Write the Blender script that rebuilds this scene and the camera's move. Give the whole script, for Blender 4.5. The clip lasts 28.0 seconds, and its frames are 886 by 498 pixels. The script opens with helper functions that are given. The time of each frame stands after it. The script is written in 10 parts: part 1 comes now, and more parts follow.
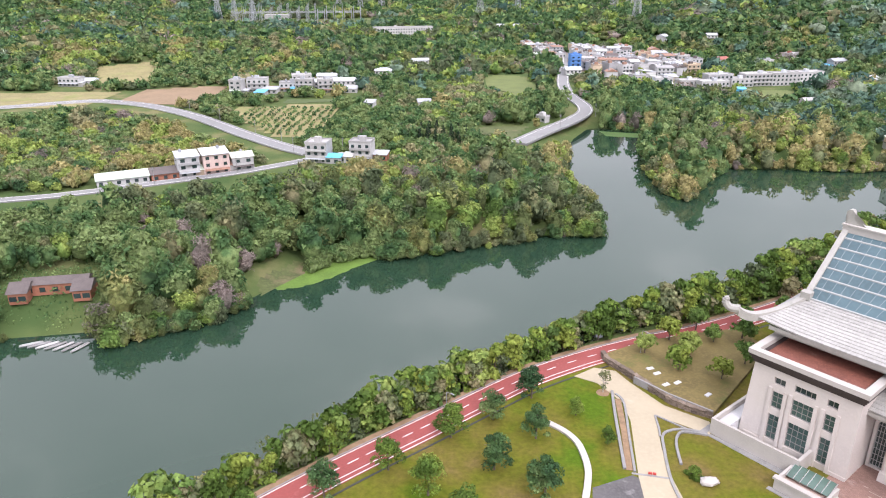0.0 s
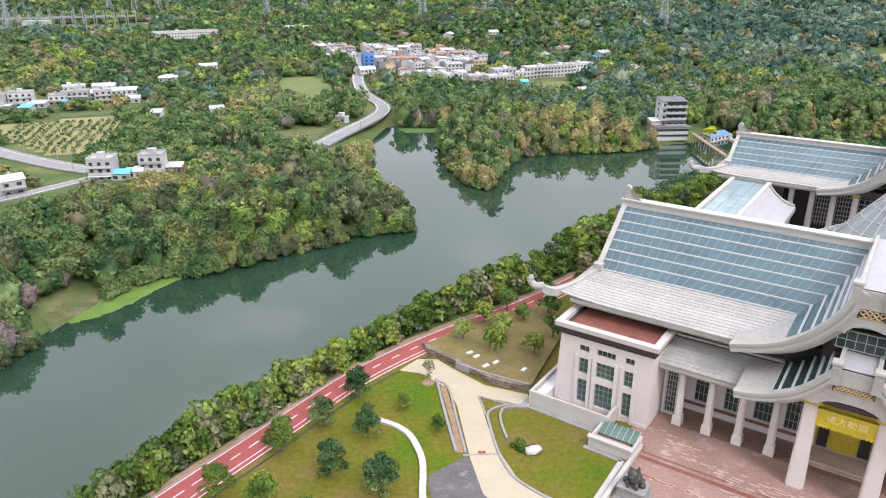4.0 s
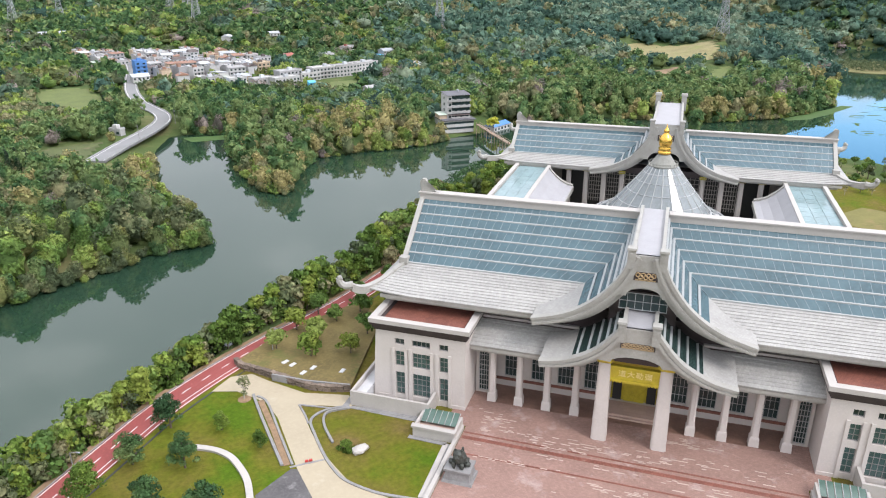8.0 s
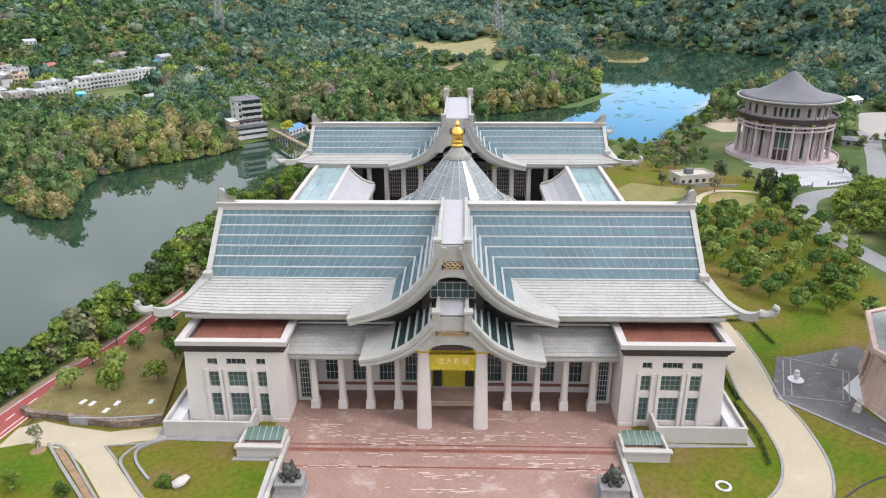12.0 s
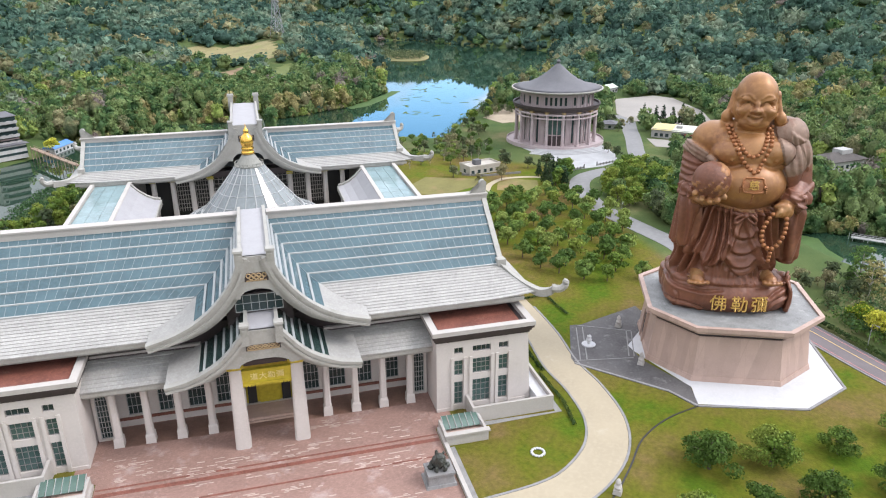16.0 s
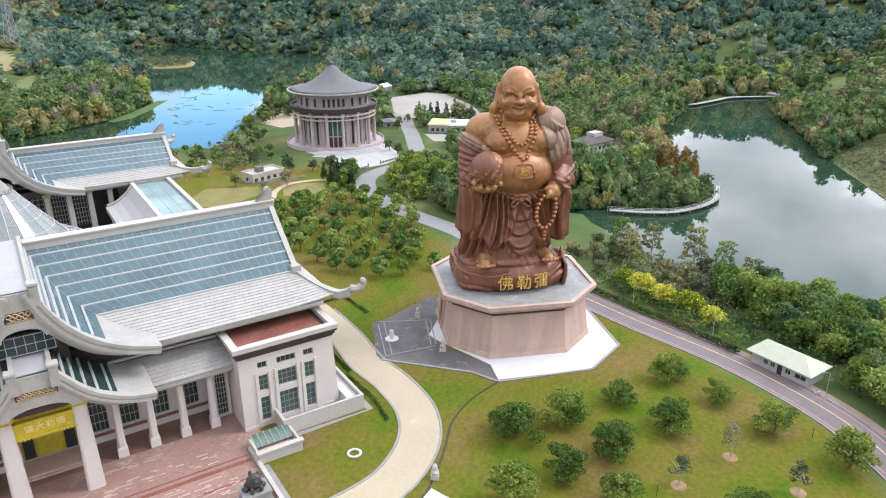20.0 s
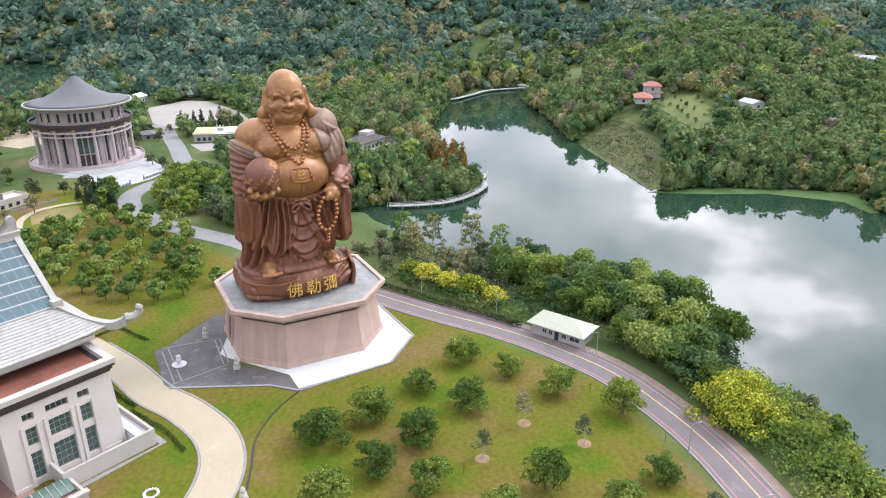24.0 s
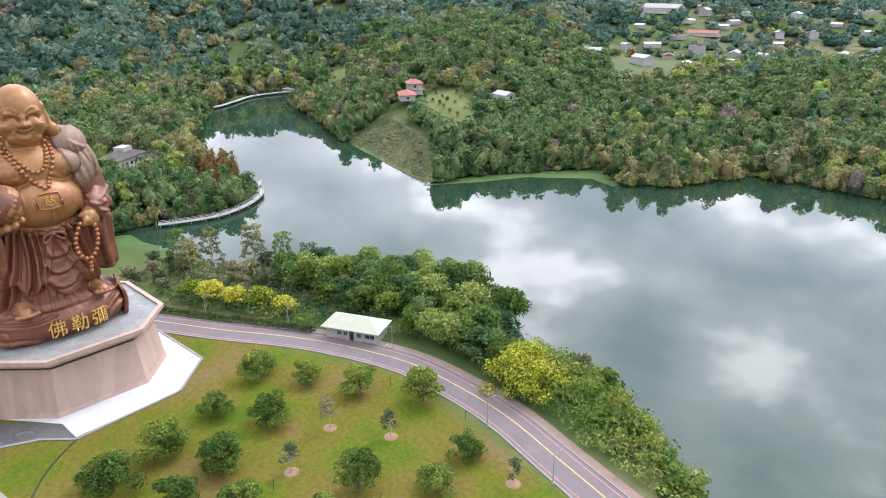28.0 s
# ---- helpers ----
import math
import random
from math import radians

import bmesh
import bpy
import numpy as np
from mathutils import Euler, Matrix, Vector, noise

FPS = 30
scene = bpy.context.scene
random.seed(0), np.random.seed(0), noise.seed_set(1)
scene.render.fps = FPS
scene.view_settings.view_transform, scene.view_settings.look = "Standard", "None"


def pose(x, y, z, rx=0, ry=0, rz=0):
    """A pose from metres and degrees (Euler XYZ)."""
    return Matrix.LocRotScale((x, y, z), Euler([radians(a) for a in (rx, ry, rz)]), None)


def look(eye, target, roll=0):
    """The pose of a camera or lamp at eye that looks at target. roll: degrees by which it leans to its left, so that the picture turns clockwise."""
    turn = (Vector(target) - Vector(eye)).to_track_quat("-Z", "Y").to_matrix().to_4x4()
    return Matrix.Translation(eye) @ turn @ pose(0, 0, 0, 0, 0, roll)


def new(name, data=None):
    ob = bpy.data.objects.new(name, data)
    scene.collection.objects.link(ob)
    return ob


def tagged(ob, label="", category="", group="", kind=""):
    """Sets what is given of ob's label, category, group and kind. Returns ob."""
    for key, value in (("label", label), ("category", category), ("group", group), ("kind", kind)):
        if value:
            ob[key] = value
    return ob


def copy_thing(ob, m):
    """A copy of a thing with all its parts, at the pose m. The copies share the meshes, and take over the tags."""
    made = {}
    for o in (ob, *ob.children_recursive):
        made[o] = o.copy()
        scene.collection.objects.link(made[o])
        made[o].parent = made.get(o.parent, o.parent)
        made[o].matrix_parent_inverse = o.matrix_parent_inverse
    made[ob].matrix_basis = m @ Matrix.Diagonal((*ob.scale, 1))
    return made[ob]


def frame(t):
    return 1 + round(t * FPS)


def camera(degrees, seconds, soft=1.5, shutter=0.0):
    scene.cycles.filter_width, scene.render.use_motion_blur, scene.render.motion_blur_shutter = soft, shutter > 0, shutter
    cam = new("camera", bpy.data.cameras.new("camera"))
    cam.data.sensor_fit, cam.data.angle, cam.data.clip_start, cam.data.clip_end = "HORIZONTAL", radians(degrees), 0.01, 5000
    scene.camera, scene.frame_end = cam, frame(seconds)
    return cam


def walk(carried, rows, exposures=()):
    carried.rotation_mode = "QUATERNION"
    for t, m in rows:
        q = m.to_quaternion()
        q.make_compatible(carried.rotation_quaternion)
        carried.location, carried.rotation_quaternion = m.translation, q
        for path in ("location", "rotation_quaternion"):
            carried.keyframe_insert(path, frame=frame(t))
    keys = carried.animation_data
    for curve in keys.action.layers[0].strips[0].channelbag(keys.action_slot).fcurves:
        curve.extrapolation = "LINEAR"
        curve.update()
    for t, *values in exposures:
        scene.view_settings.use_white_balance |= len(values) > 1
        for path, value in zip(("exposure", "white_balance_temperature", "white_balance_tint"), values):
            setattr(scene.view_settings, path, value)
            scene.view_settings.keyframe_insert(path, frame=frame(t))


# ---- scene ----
cam = camera(63.55, 28.0, 1.1)
PATH = [
    (0.0, pose(0, 0, 90, 68.69, 0.04, 1.19)),
    (1.0, pose(0, 0, 90, 68.71, 0.06, -2.57)),
    (2.0, pose(0, 0, 90, 68.73, 0.08, -6.55)),
    (3.0, pose(0, 0, 90, 68.72, 0.10, -10.66)),
    (4.0, pose(0, 0, 90, 68.71, 0.13, -14.82)),
    (5.0, pose(0, 0, 90, 68.70, 0.15, -19.01)),
    (6.0, pose(0, 0, 90, 68.68, 0.17, -23.19)),
    (7.0, pose(0, 0, 90, 68.67, 0.19, -27.34)),
    (8.0, pose(0, 0, 90, 68.65, 0.21, -31.47)),
    (9.0, pose(0, 0, 90, 68.64, 0.23, -35.57)),
    (10.0, pose(0, 0, 90, 68.63, 0.25, -39.66)),
    (11.0, pose(0, 0, 90, 68.62, 0.26, -43.75)),
    (12.0, pose(0, 0, 90, 68.62, 0.27, -47.84)),
    (13.0, pose(0, 0, 90, 68.62, 0.27, -51.95)),
    (14.0, pose(0, 0, 90, 68.62, 0.27, -56.11)),
    (15.0, pose(0, 0, 90, 68.62, 0.27, -60.30)),
    (16.0, pose(0, 0, 90, 68.63, 0.26, -64.56)),
    (17.0, pose(0, 0, 90, 68.64, 0.25, -68.86)),
    (18.0, pose(0, 0, 90, 68.65, 0.23, -73.23)),
    (19.0, pose(0, 0, 90, 68.67, 0.21, -77.66)),
    (20.0, pose(0, 0, 90, 68.68, 0.19, -82.13)),
    (21.0, pose(0, 0, 90, 68.70, 0.16, -86.65)),
    (22.0, pose(0, 0, 90, 68.71, 0.15, -91.20)),
    (23.0, pose(0, 0, 90, 68.72, 0.13, -95.77)),
    (24.0, pose(0, 0, 90, 68.73, 0.12, -100.36)),
    (25.0, pose(0, 0, 90, 68.75, 0.12, -104.94)),
    (26.0, pose(0, 0, 90, 68.76, 0.14, -109.53)),
    (27.0, pose(0, 0, 90, 68.78, 0.17, -114.12)),
    (28.0, pose(0, 0, 90, 68.81, 0.22, -118.73)),
]
walk(cam, PATH, [(0.0, 0.60, 6500, 23), (6.0, 0.46, 6450, 17), (12.0, 0.35, 6450, 15), (17.0, 0.42, 6400, 15), (22.0, 0.54, 6350, 17), (28.0, 0.58, 6300, 18)])

# ---- world, sun ----
world = bpy.data.worlds.new("sky")
scene.world = world
world.use_nodes = True
SUN_EL, SUN_YAW = 48.0, -162.0


def make_sky():
    nt = world.node_tree
    nt.nodes.clear()
    out = nt.nodes.new("ShaderNodeOutputWorld")
    sky = nt.nodes.new("ShaderNodeTexSky")
    sky.sky_type, sky.sun_disc = "NISHITA", False
    sky.sun_elevation, sky.sun_rotation = radians(SUN_EL), radians(-SUN_YAW)
    deep = nt.nodes.new("ShaderNodeHueSaturation")
    deep.inputs["Saturation"].default_value = 1.45
    nt.links.new(sky.outputs[0], deep.inputs["Color"])
    clear = nt.nodes.new("ShaderNodeBackground")
    clear.inputs["Strength"].default_value = 0.36
    nt.links.new(deep.outputs[0], clear.inputs["Color"])
    # drifting cloud cover, flattened towards the horizon, brighter round the hidden sun
    co = nt.nodes.new("ShaderNodeTexCoord")
    mp = nt.nodes.new("ShaderNodeMapping")
    mp.inputs["Scale"].default_value = (1.0, 1.0, 1.9)
    mp.inputs["Location"].default_value = (2.3, 0.4, 0.0)
    nt.links.new(co.outputs["Generated"], mp.inputs["Vector"])
    n1 = nt.nodes.new("ShaderNodeTexNoise")
    n1.inputs["Scale"].default_value, n1.inputs["Detail"].default_value, n1.inputs["Roughness"].default_value = 4.6, 5.0, 0.5
    nt.links.new(mp.outputs[0], n1.inputs["Vector"])
    shade = nt.nodes.new("ShaderNodeValToRGB")
    shade.color_ramp.elements[0].position, shade.color_ramp.elements[0].color = 0.36, (0.47, 0.52, 0.59, 1)
    shade.color_ramp.elements[1].position, shade.color_ramp.elements[1].color = 0.55, (0.80, 0.84, 0.90, 1)
    puff = shade.color_ramp.elements.new(0.65)
    puff.color = (1.55, 1.57, 1.6, 1)
    nt.links.new(n1.outputs["Fac"], shade.inputs["Fac"])

    def toward(yaw, el, lo, hi, a_, b_):
        """A smooth rise from a_ to b_ as the view nears one direction."""
        d = nt.nodes.new("ShaderNodeVectorMath")
        d.operation = "DOT_PRODUCT"
        d.inputs[1].default_value = (-math.sin(radians(yaw)) * math.cos(radians(el)), math.cos(radians(yaw)) * math.cos(radians(el)), math.sin(radians(el)))
        nt.links.new(co.outputs["Generated"], d.inputs[0])
        r_ = nt.nodes.new("ShaderNodeMapRange")
        r_.interpolation_type = "SMOOTHSTEP"
        for k, v in enumerate((lo, hi, a_, b_)):
            r_.inputs[k + 1].default_value = v
        nt.links.new(d.outputs["Value"], r_.inputs[0])
        return r_.outputs[0]

    cloud = nt.nodes.new("ShaderNodeBackground")
    # overcast: brighter overhead than at the horizon
    lift = nt.nodes.new("ShaderNodeMath")
    lift.operation = "MULTIPLY"
    nt.links.new(toward(SUN_YAW + 25, 32, 0.2, 1.0, 1.3, 2.2), lift.inputs[0])
    nt.links.new(toward(0, 90, 0.12, 0.6, 0.78, 1.22), lift.inputs[1])
    nt.links.new(lift.outputs[0], cloud.inputs["Strength"])
    calm = nt.nodes.new("ShaderNodeMix")
    calm.data_type = "RGBA"
    calm.inputs[6].default_value = (0.78, 0.83, 0.88, 1)
    nt.links.new(toward(-112, 22, 0.45, 0.85, 0.22, 1.0), calm.inputs[0])
    nt.links.new(shade.outputs[0], calm.inputs[7])
    nt.links.new(calm.outputs[2], cloud.inputs["Color"])
    n2 = nt.nodes.new("ShaderNodeTexNoise")
    n2.inputs["Scale"].default_value, n2.inputs["Detail"].default_value = 5.0, 4.0
    nt.links.new(mp.outputs[0], n2.inputs["Vector"])
    # a break in the cloud low in the east
    gap = nt.nodes.new("ShaderNodeMath")
    gap.operation = "ADD"
    nt.links.new(n2.outputs["Fac"], gap.inputs[0])
    nt.links.new(toward(-62, 6.5, 0.984, 0.996, 0.0, -0.47), gap.inputs[1])
    cover = nt.nodes.new("ShaderNodeValToRGB")
    cover.color_ramp.elements[0].position, cover.color_ramp.elements[0].color = 0.11, (0.0, 0.0, 0.0, 1)
    cover.color_ramp.elements[1].position, cover.color_ramp.elements[1].color = 0.26, (1, 1, 1, 1)
    nt.links.new(gap.outputs[0], cover.inputs["Fac"])
    mix = nt.nodes.new("ShaderNodeMixShader")
    nt.links.new(cover.outputs[0], mix.inputs[0])
    nt.links.new(clear.outputs[0], mix.inputs[1])
    nt.links.new(cloud.outputs[0], mix.inputs[2])
    nt.links.new(mix.outputs[0], out.inputs["Surface"])


make_sky()
sun = new("sun", bpy.data.lights.new("sun", "SUN"))
sun.data.energy, sun.data.angle, sun.data.color = 1.4, radians(14), (1.0, 0.96, 0.91)
_sx, _sy = -math.sin(radians(SUN_YAW)), math.cos(radians(SUN_YAW))
sun.matrix_world = look((200 * _sx, 200 * _sy, 200 * math.tan(radians(SUN_EL))), (0, 0, 0))


# ---- materials ----
def material(name, base, rough=0.7, metal=0.0, vary=0.25, scale=0.3, fine=6.0, bump=0.0, other=None, per_piece=0.0, stain=None, spec=0.5, bump_scale=None):
    """A surface with two scales of colour variation, optional stains, per-piece variation and fine relief."""
    m = bpy.data.materials.new(name)
    m.use_nodes = True
    nt = m.node_tree
    b = nt.nodes["Principled BSDF"]
    b.inputs["Roughness"].default_value, b.inputs["Metallic"].default_value = rough, metal
    b.inputs["Specular IOR Level"].default_value = spec
    co = nt.nodes.new("ShaderNodeNewGeometry")

    def noise_at(s, detail=4.0, r=0.55):
        n = nt.nodes.new("ShaderNodeTexNoise")
        n.inputs["Scale"].default_value, n.inputs["Detail"].default_value, n.inputs["Roughness"].default_value = s, detail, r
        nt.links.new(co.outputs["Position"], n.inputs["Vector"])
        return n

    def blend(a, c, fac, kind="MIX"):
        x = nt.nodes.new("ShaderNodeMix")
        x.data_type, x.blend_type = "RGBA", kind
        for sock, v in ((x.inputs[0], fac), (x.inputs[6], a), (x.inputs[7], c)):
            if isinstance(v, bpy.types.NodeSocket):
                nt.links.new(v, sock)
            else:
                sock.default_value = v
        return x.outputs[2]

    def ramp(sock, lo, hi):
        x = nt.nodes.new("ShaderNodeMapRange")
        x.inputs[1].default_value, x.inputs[2].default_value = lo, hi
        nt.links.new(sock, x.inputs[0])
        return x.outputs[0]

    c0 = (*base, 1)
    c1 = (*(other or [v * (1 - vary) for v in base]), 1)
    c2 = tuple(min(1, v * (1 + 0.5 * vary)) for v in base) + (1,)
    col = blend(c0, c1, ramp(noise_at(scale).outputs["Fac"], 0.35, 0.68))
    f = noise_at(fine, 3.0)
    col = blend(col, c2, ramp(f.outputs["Fac"], 0.45, 0.8))
    if stain:
        col = blend(col, (*stain[0], 1), ramp(noise_at(stain[1], 6.0, 0.65).outputs["Fac"], stain[2], stain[2] + 0.16))
    if per_piece:
        oi = nt.nodes.new("ShaderNodeObjectInfo")
        hsv = nt.nodes.new("ShaderNodeHueSaturation")
        mr = nt.nodes.new("ShaderNodeMapRange")
        mr.inputs[3].default_value, mr.inputs[4].default_value = 1 - per_piece, 1 + per_piece
        nt.links.new(oi.outputs["Random"], mr.inputs[0])
        nt.links.new(mr.outputs[0], hsv.inputs["Value"])
        nt.links.new(col, hsv.inputs["Color"])
        col = hsv.outputs[0]
    nt.links.new(col, b.inputs["Base Color"])
    if bump:
        bn = nt.nodes.new("ShaderNodeBump")
        bn.inputs["Strength"].default_value, bn.inputs["Distance"].default_value = min(1.0, bump), 0.1
        nt.links.new(noise_at(bump_scale or fine, 4.0).outputs["Fac"], bn.inputs["Height"])
        nt.links.new(bn.outputs[0], b.inputs["Normal"])
    return m


def leaf_material(name, a, b_, c, tree_scale=0.11, fleck=0.9):
    """Foliage: the tone changes from tree to tree and from leaf tuft to leaf tuft; thin, so a little light comes through."""
    m = bpy.data.materials.new(name)
    m.use_nodes = True
    nt = m.node_tree
    p = nt.nodes["Principled BSDF"]
    p.inputs["Roughness"].default_value = 0.75
    p.inputs["Specular IOR Level"].default_value = 0.2
    geo = nt.nodes.new("ShaderNodeNewGeometry")
    n = nt.nodes.new("ShaderNodeTexNoise")
    n.inputs["Scale"].default_value, n.inputs["Detail"].default_value = tree_scale, 2.0
    nt.links.new(geo.outputs["Position"], n.inputs["Vector"])
    oi = nt.nodes.new("ShaderNodeObjectInfo")
    add = nt.nodes.new("ShaderNodeMath")
    add.operation = "MULTIPLY_ADD"
    add.inputs[1].default_value, add.inputs[2].default_value = 0.3, -0.15
    nt.links.new(oi.outputs["Random"], add.inputs[0])
    s = nt.nodes.new("ShaderNodeMath")
    nt.links.new(n.outputs["Fac"], s.inputs[0])
    nt.links.new(add.outputs[0], s.inputs[1])
    r = nt.nodes.new("ShaderNodeValToRGB")
    e = r.color_ramp.elements
    e[0].position, e[0].color = 0.39, (*a, 1)
    e[1].position, e[1].color = 0.52, (*b_, 1)
    x = e.new(0.63)
    x.color = (*c, 1)
    nt.links.new(s.outputs[0], r.inputs["Fac"])
    hsv = nt.nodes.new("ShaderNodeHueSaturation")
    mr = nt.nodes.new("ShaderNodeMapRange")
    mr.inputs[3].default_value, mr.inputs[4].default_value = 0.66, 1.28
    nt.links.new(geo.outputs["Random Per Island"], mr.inputs[0])
    # sprays of leaves: light and dark flecks, and relief
    fl = nt.nodes.new("ShaderNodeTexNoise")
    fl.inputs["Scale"].default_value, fl.inputs["Detail"].default_value, fl.inputs["Roughness"].default_value = fleck, 3.0, 0.65
    nt.links.new(geo.outputs["Position"], fl.inputs["Vector"])
    fm = nt.nodes.new("ShaderNodeMapRange")
    for k, v in enumerate((0.36, 0.66, 0.7, 1.32)):
        fm.inputs[k + 1].default_value = v
    nt.links.new(fl.outputs["Fac"], fm.inputs[0])
    vm = nt.nodes.new("ShaderNodeMath")
    vm.operation = "MULTIPLY"
    nt.links.new(mr.outputs[0], vm.inputs[0])
    nt.links.new(fm.outputs[0], vm.inputs[1])
    bp = nt.nodes.new("ShaderNodeBump")
    bp.inputs["Strength"].default_value, bp.inputs["Distance"].default_value = 0.35, 0.4 / fleck
    nt.links.new(fl.outputs["Fac"], bp.inputs["Height"])
    nt.links.new(bp.outputs[0], p.inputs["Normal"])
    nt.links.new(vm.outputs[0], hsv.inputs["Value"])
    nt.links.new(r.outputs[0], hsv.inputs["Color"])
    nt.links.new(hsv.outputs[0], p.inputs["Base Color"])
    tr = nt.nodes.new("ShaderNodeBsdfTranslucent")
    nt.links.new(hsv.outputs[0], tr.inputs["Color"])
    mx = nt.nodes.new("ShaderNodeMixShader")
    mx.inputs[0].default_value = 0.35
    nt.links.new(p.outputs[0], mx.inputs[1])
    nt.links.new(tr.outputs[0], mx.inputs[2])
    nt.links.new(mx.outputs[0], nt.nodes["Material Output"].inputs["Surface"])
    return m


def glass_material(name, tint, rough=0.06, through_=0.35):
    m = material(name, tint, rough, 0.0, 0.3, 0.15, 1.2)
    b = m.node_tree.nodes["Principled BSDF"]
    b.inputs["Transmission Weight"].default_value = through_
    b.inputs["IOR"].default_value = 1.5
    return m


M = {}
M["stone"] = material("white_stone", (0.425, 0.398, 0.368), 0.7, vary=0.1, scale=0.25, fine=3.0, bump=0.15, stain=((0.37, 0.34, 0.315), 0.5, 0.62))
M["wall_stone"] = material("white_wall_cladding", (0.54, 0.495, 0.46), 0.7, vary=0.08, scale=0.2, fine=2.5, bump=0.1, stain=((0.46, 0.415, 0.375), 0.45, 0.62))
M["roof_stone"] = material("roof_stone", (0.34, 0.33, 0.30), 0.65, vary=0.15, scale=0.3, fine=2.5, bump=0.2, stain=((0.25, 0.25, 0.215), 0.35, 0.56))
M["roof_tile"] = material("white_roof_tile", (0.355, 0.346, 0.325), 0.6, vary=0.14, scale=0.2, fine=2.0, bump=0.2, per_piece=0.06, stain=((0.30, 0.30, 0.27), 0.4, 0.6))
M["roof_glass"] = glass_material("blue_roof_glass", (0.080, 0.140, 0.160), 0.09, 0.1)
M["corr_glass"] = glass_material("pale_roof_glass", (0.27, 0.385, 0.395), 0.1, 0.15)
M["dome_glass"] = glass_material("dome_glass", (0.30, 0.335, 0.34), 0.1, 0.3)
M["bar"] = material("pale_glazing_bar", (0.165, 0.21, 0.235), 0.5, 0.0, 0.1)
M["mullion"] = material("white_metal_frame", (0.36, 0.37, 0.365), 0.45, 0.0, 0.1)
M["dark"] = material("dark_brown_moulding", (0.05, 0.036, 0.036), 0.5, vary=0.3, scale=0.6, fine=5)
M["terrace"] = material("red_terrace_tile", (0.23, 0.085, 0.06), 0.6, vary=0.35, scale=0.25, fine=2.0, stain=((0.32, 0.2, 0.16), 0.3, 0.62))
M["gold"] = material("gilding", (0.80, 0.48, 0.10), 0.25, 0.9, 0.15, 1.0, 8)
M["sign_gold"] = material("yellow_gold_sign", (0.56, 0.46, 0.045), 0.35, 0.25, 0.25, 1.0, 8)
M["window"] = glass_material("dark_window_glass", (0.03, 0.05, 0.05), 0.08, 0.0)
M["window_green"] = glass_material("green_window_glass", (0.065, 0.115, 0.105), 0.1, 0.0)
M["plaza"] = material("red_plaza_paving", (0.30, 0.183, 0.148), 0.75, vary=0.22, scale=0.12, fine=1.5, stain=((0.40, 0.305, 0.275), 0.16, 0.55))
M["path"] = material("cream_path_paving", (0.375, 0.32, 0.225), 0.8, vary=0.1, scale=0.12, fine=1.2, stain=((0.42, 0.37, 0.28), 0.2, 0.6))
M["kerb"] = material("grey_kerb_stone", (0.245, 0.24, 0.235), 0.8, vary=0.25, scale=0.4, fine=3)
M["greypave"] = material("dark_grey_paving", (0.100, 0.094, 0.094), 0.8, vary=0.35, scale=0.2, fine=2, stain=((0.19, 0.18, 0.178), 0.35, 0.56))
M["whitepave"] = material("white_platform", (0.52, 0.52, 0.53), 0.7, vary=0.08, scale=0.3, fine=2)
M["redpath"] = material("red_cycle_path", (0.27, 0.062, 0.055), 0.8, vary=0.2, scale=0.1, fine=2, stain=((0.33, 0.11, 0.09), 0.25, 0.62))
M["paint_white"] = material("white_road_paint", (0.75, 0.74, 0.72), 0.7, vary=0.15, scale=1.0, fine=8)
M["paint_yellow"] = material("yellow_road_paint", (0.70, 0.50, 0.14), 0.7, vary=0.15, scale=1.0, fine=8)
M["paint_red"] = material("red_road_paint", (0.55, 0.2, 0.18), 0.7, vary=0.15, scale=1.0, fine=8)
M["asphalt"] = material("asphalt", (0.15, 0.13, 0.135), 0.85, vary=0.2, scale=0.12, fine=3, stain=((0.2, 0.17, 0.17), 0.2, 0.6))
M["far_asphalt"] = material("pale_asphalt", (0.21, 0.21, 0.21), 0.85, vary=0.15, scale=0.05, fine=0.5)
M["granite"] = material("pink_granite", (0.45, 0.32, 0.265), 0.6, vary=0.12, scale=0.2, fine=4, stain=((0.34, 0.24, 0.205), 0.2, 0.62))
M["hallstone"] = material("pinkish_stone", (0.42, 0.35, 0.35), 0.7, vary=0.15, scale=0.2, fine=3)
M["slate"] = material("grey_roof", (0.115, 0.115, 0.125), 0.7, vary=0.2, scale=0.2, fine=2)
M["bronze"] = material("bronze_robe", (0.185, 0.070, 0.038), 0.42, 0.1, 0.3, 0.12, 1.2, bump=0.1, stain=((0.25, 0.11, 0.06), 0.2, 0.56), spec=0.5)
M["skin"] = material("golden_bronze", (0.34, 0.165, 0.058), 0.40, 0.15, 0.35, 0.13, 0.8, bump=0.08, other=(0.20, 0.082, 0.034), stain=((0.40, 0.26, 0.13), 0.12, 0.57))
M["patina"] = material("pale_worn_bronze", (0.255, 0.165, 0.118), 0.55, 0.2, 0.3, 0.12, 1.0, stain=((0.155, 0.062, 0.036), 0.2, 0.5))
M["bark"] = material("bark", (0.13, 0.10, 0.075), 0.9, vary=0.4, scale=1.5, fine=8)
M["palebark"] = material("pale_bark", (0.42, 0.38, 0.33), 0.9, vary=0.3, scale=1.5, fine=8)
M["sign_red"] = material("red_board", (0.5, 0.06, 0.05), 0.5, vary=0.15)
M["soil"] = material("bare_soil", (0.26, 0.17, 0.10), 0.95, vary=0.35, scale=0.5, fine=3)
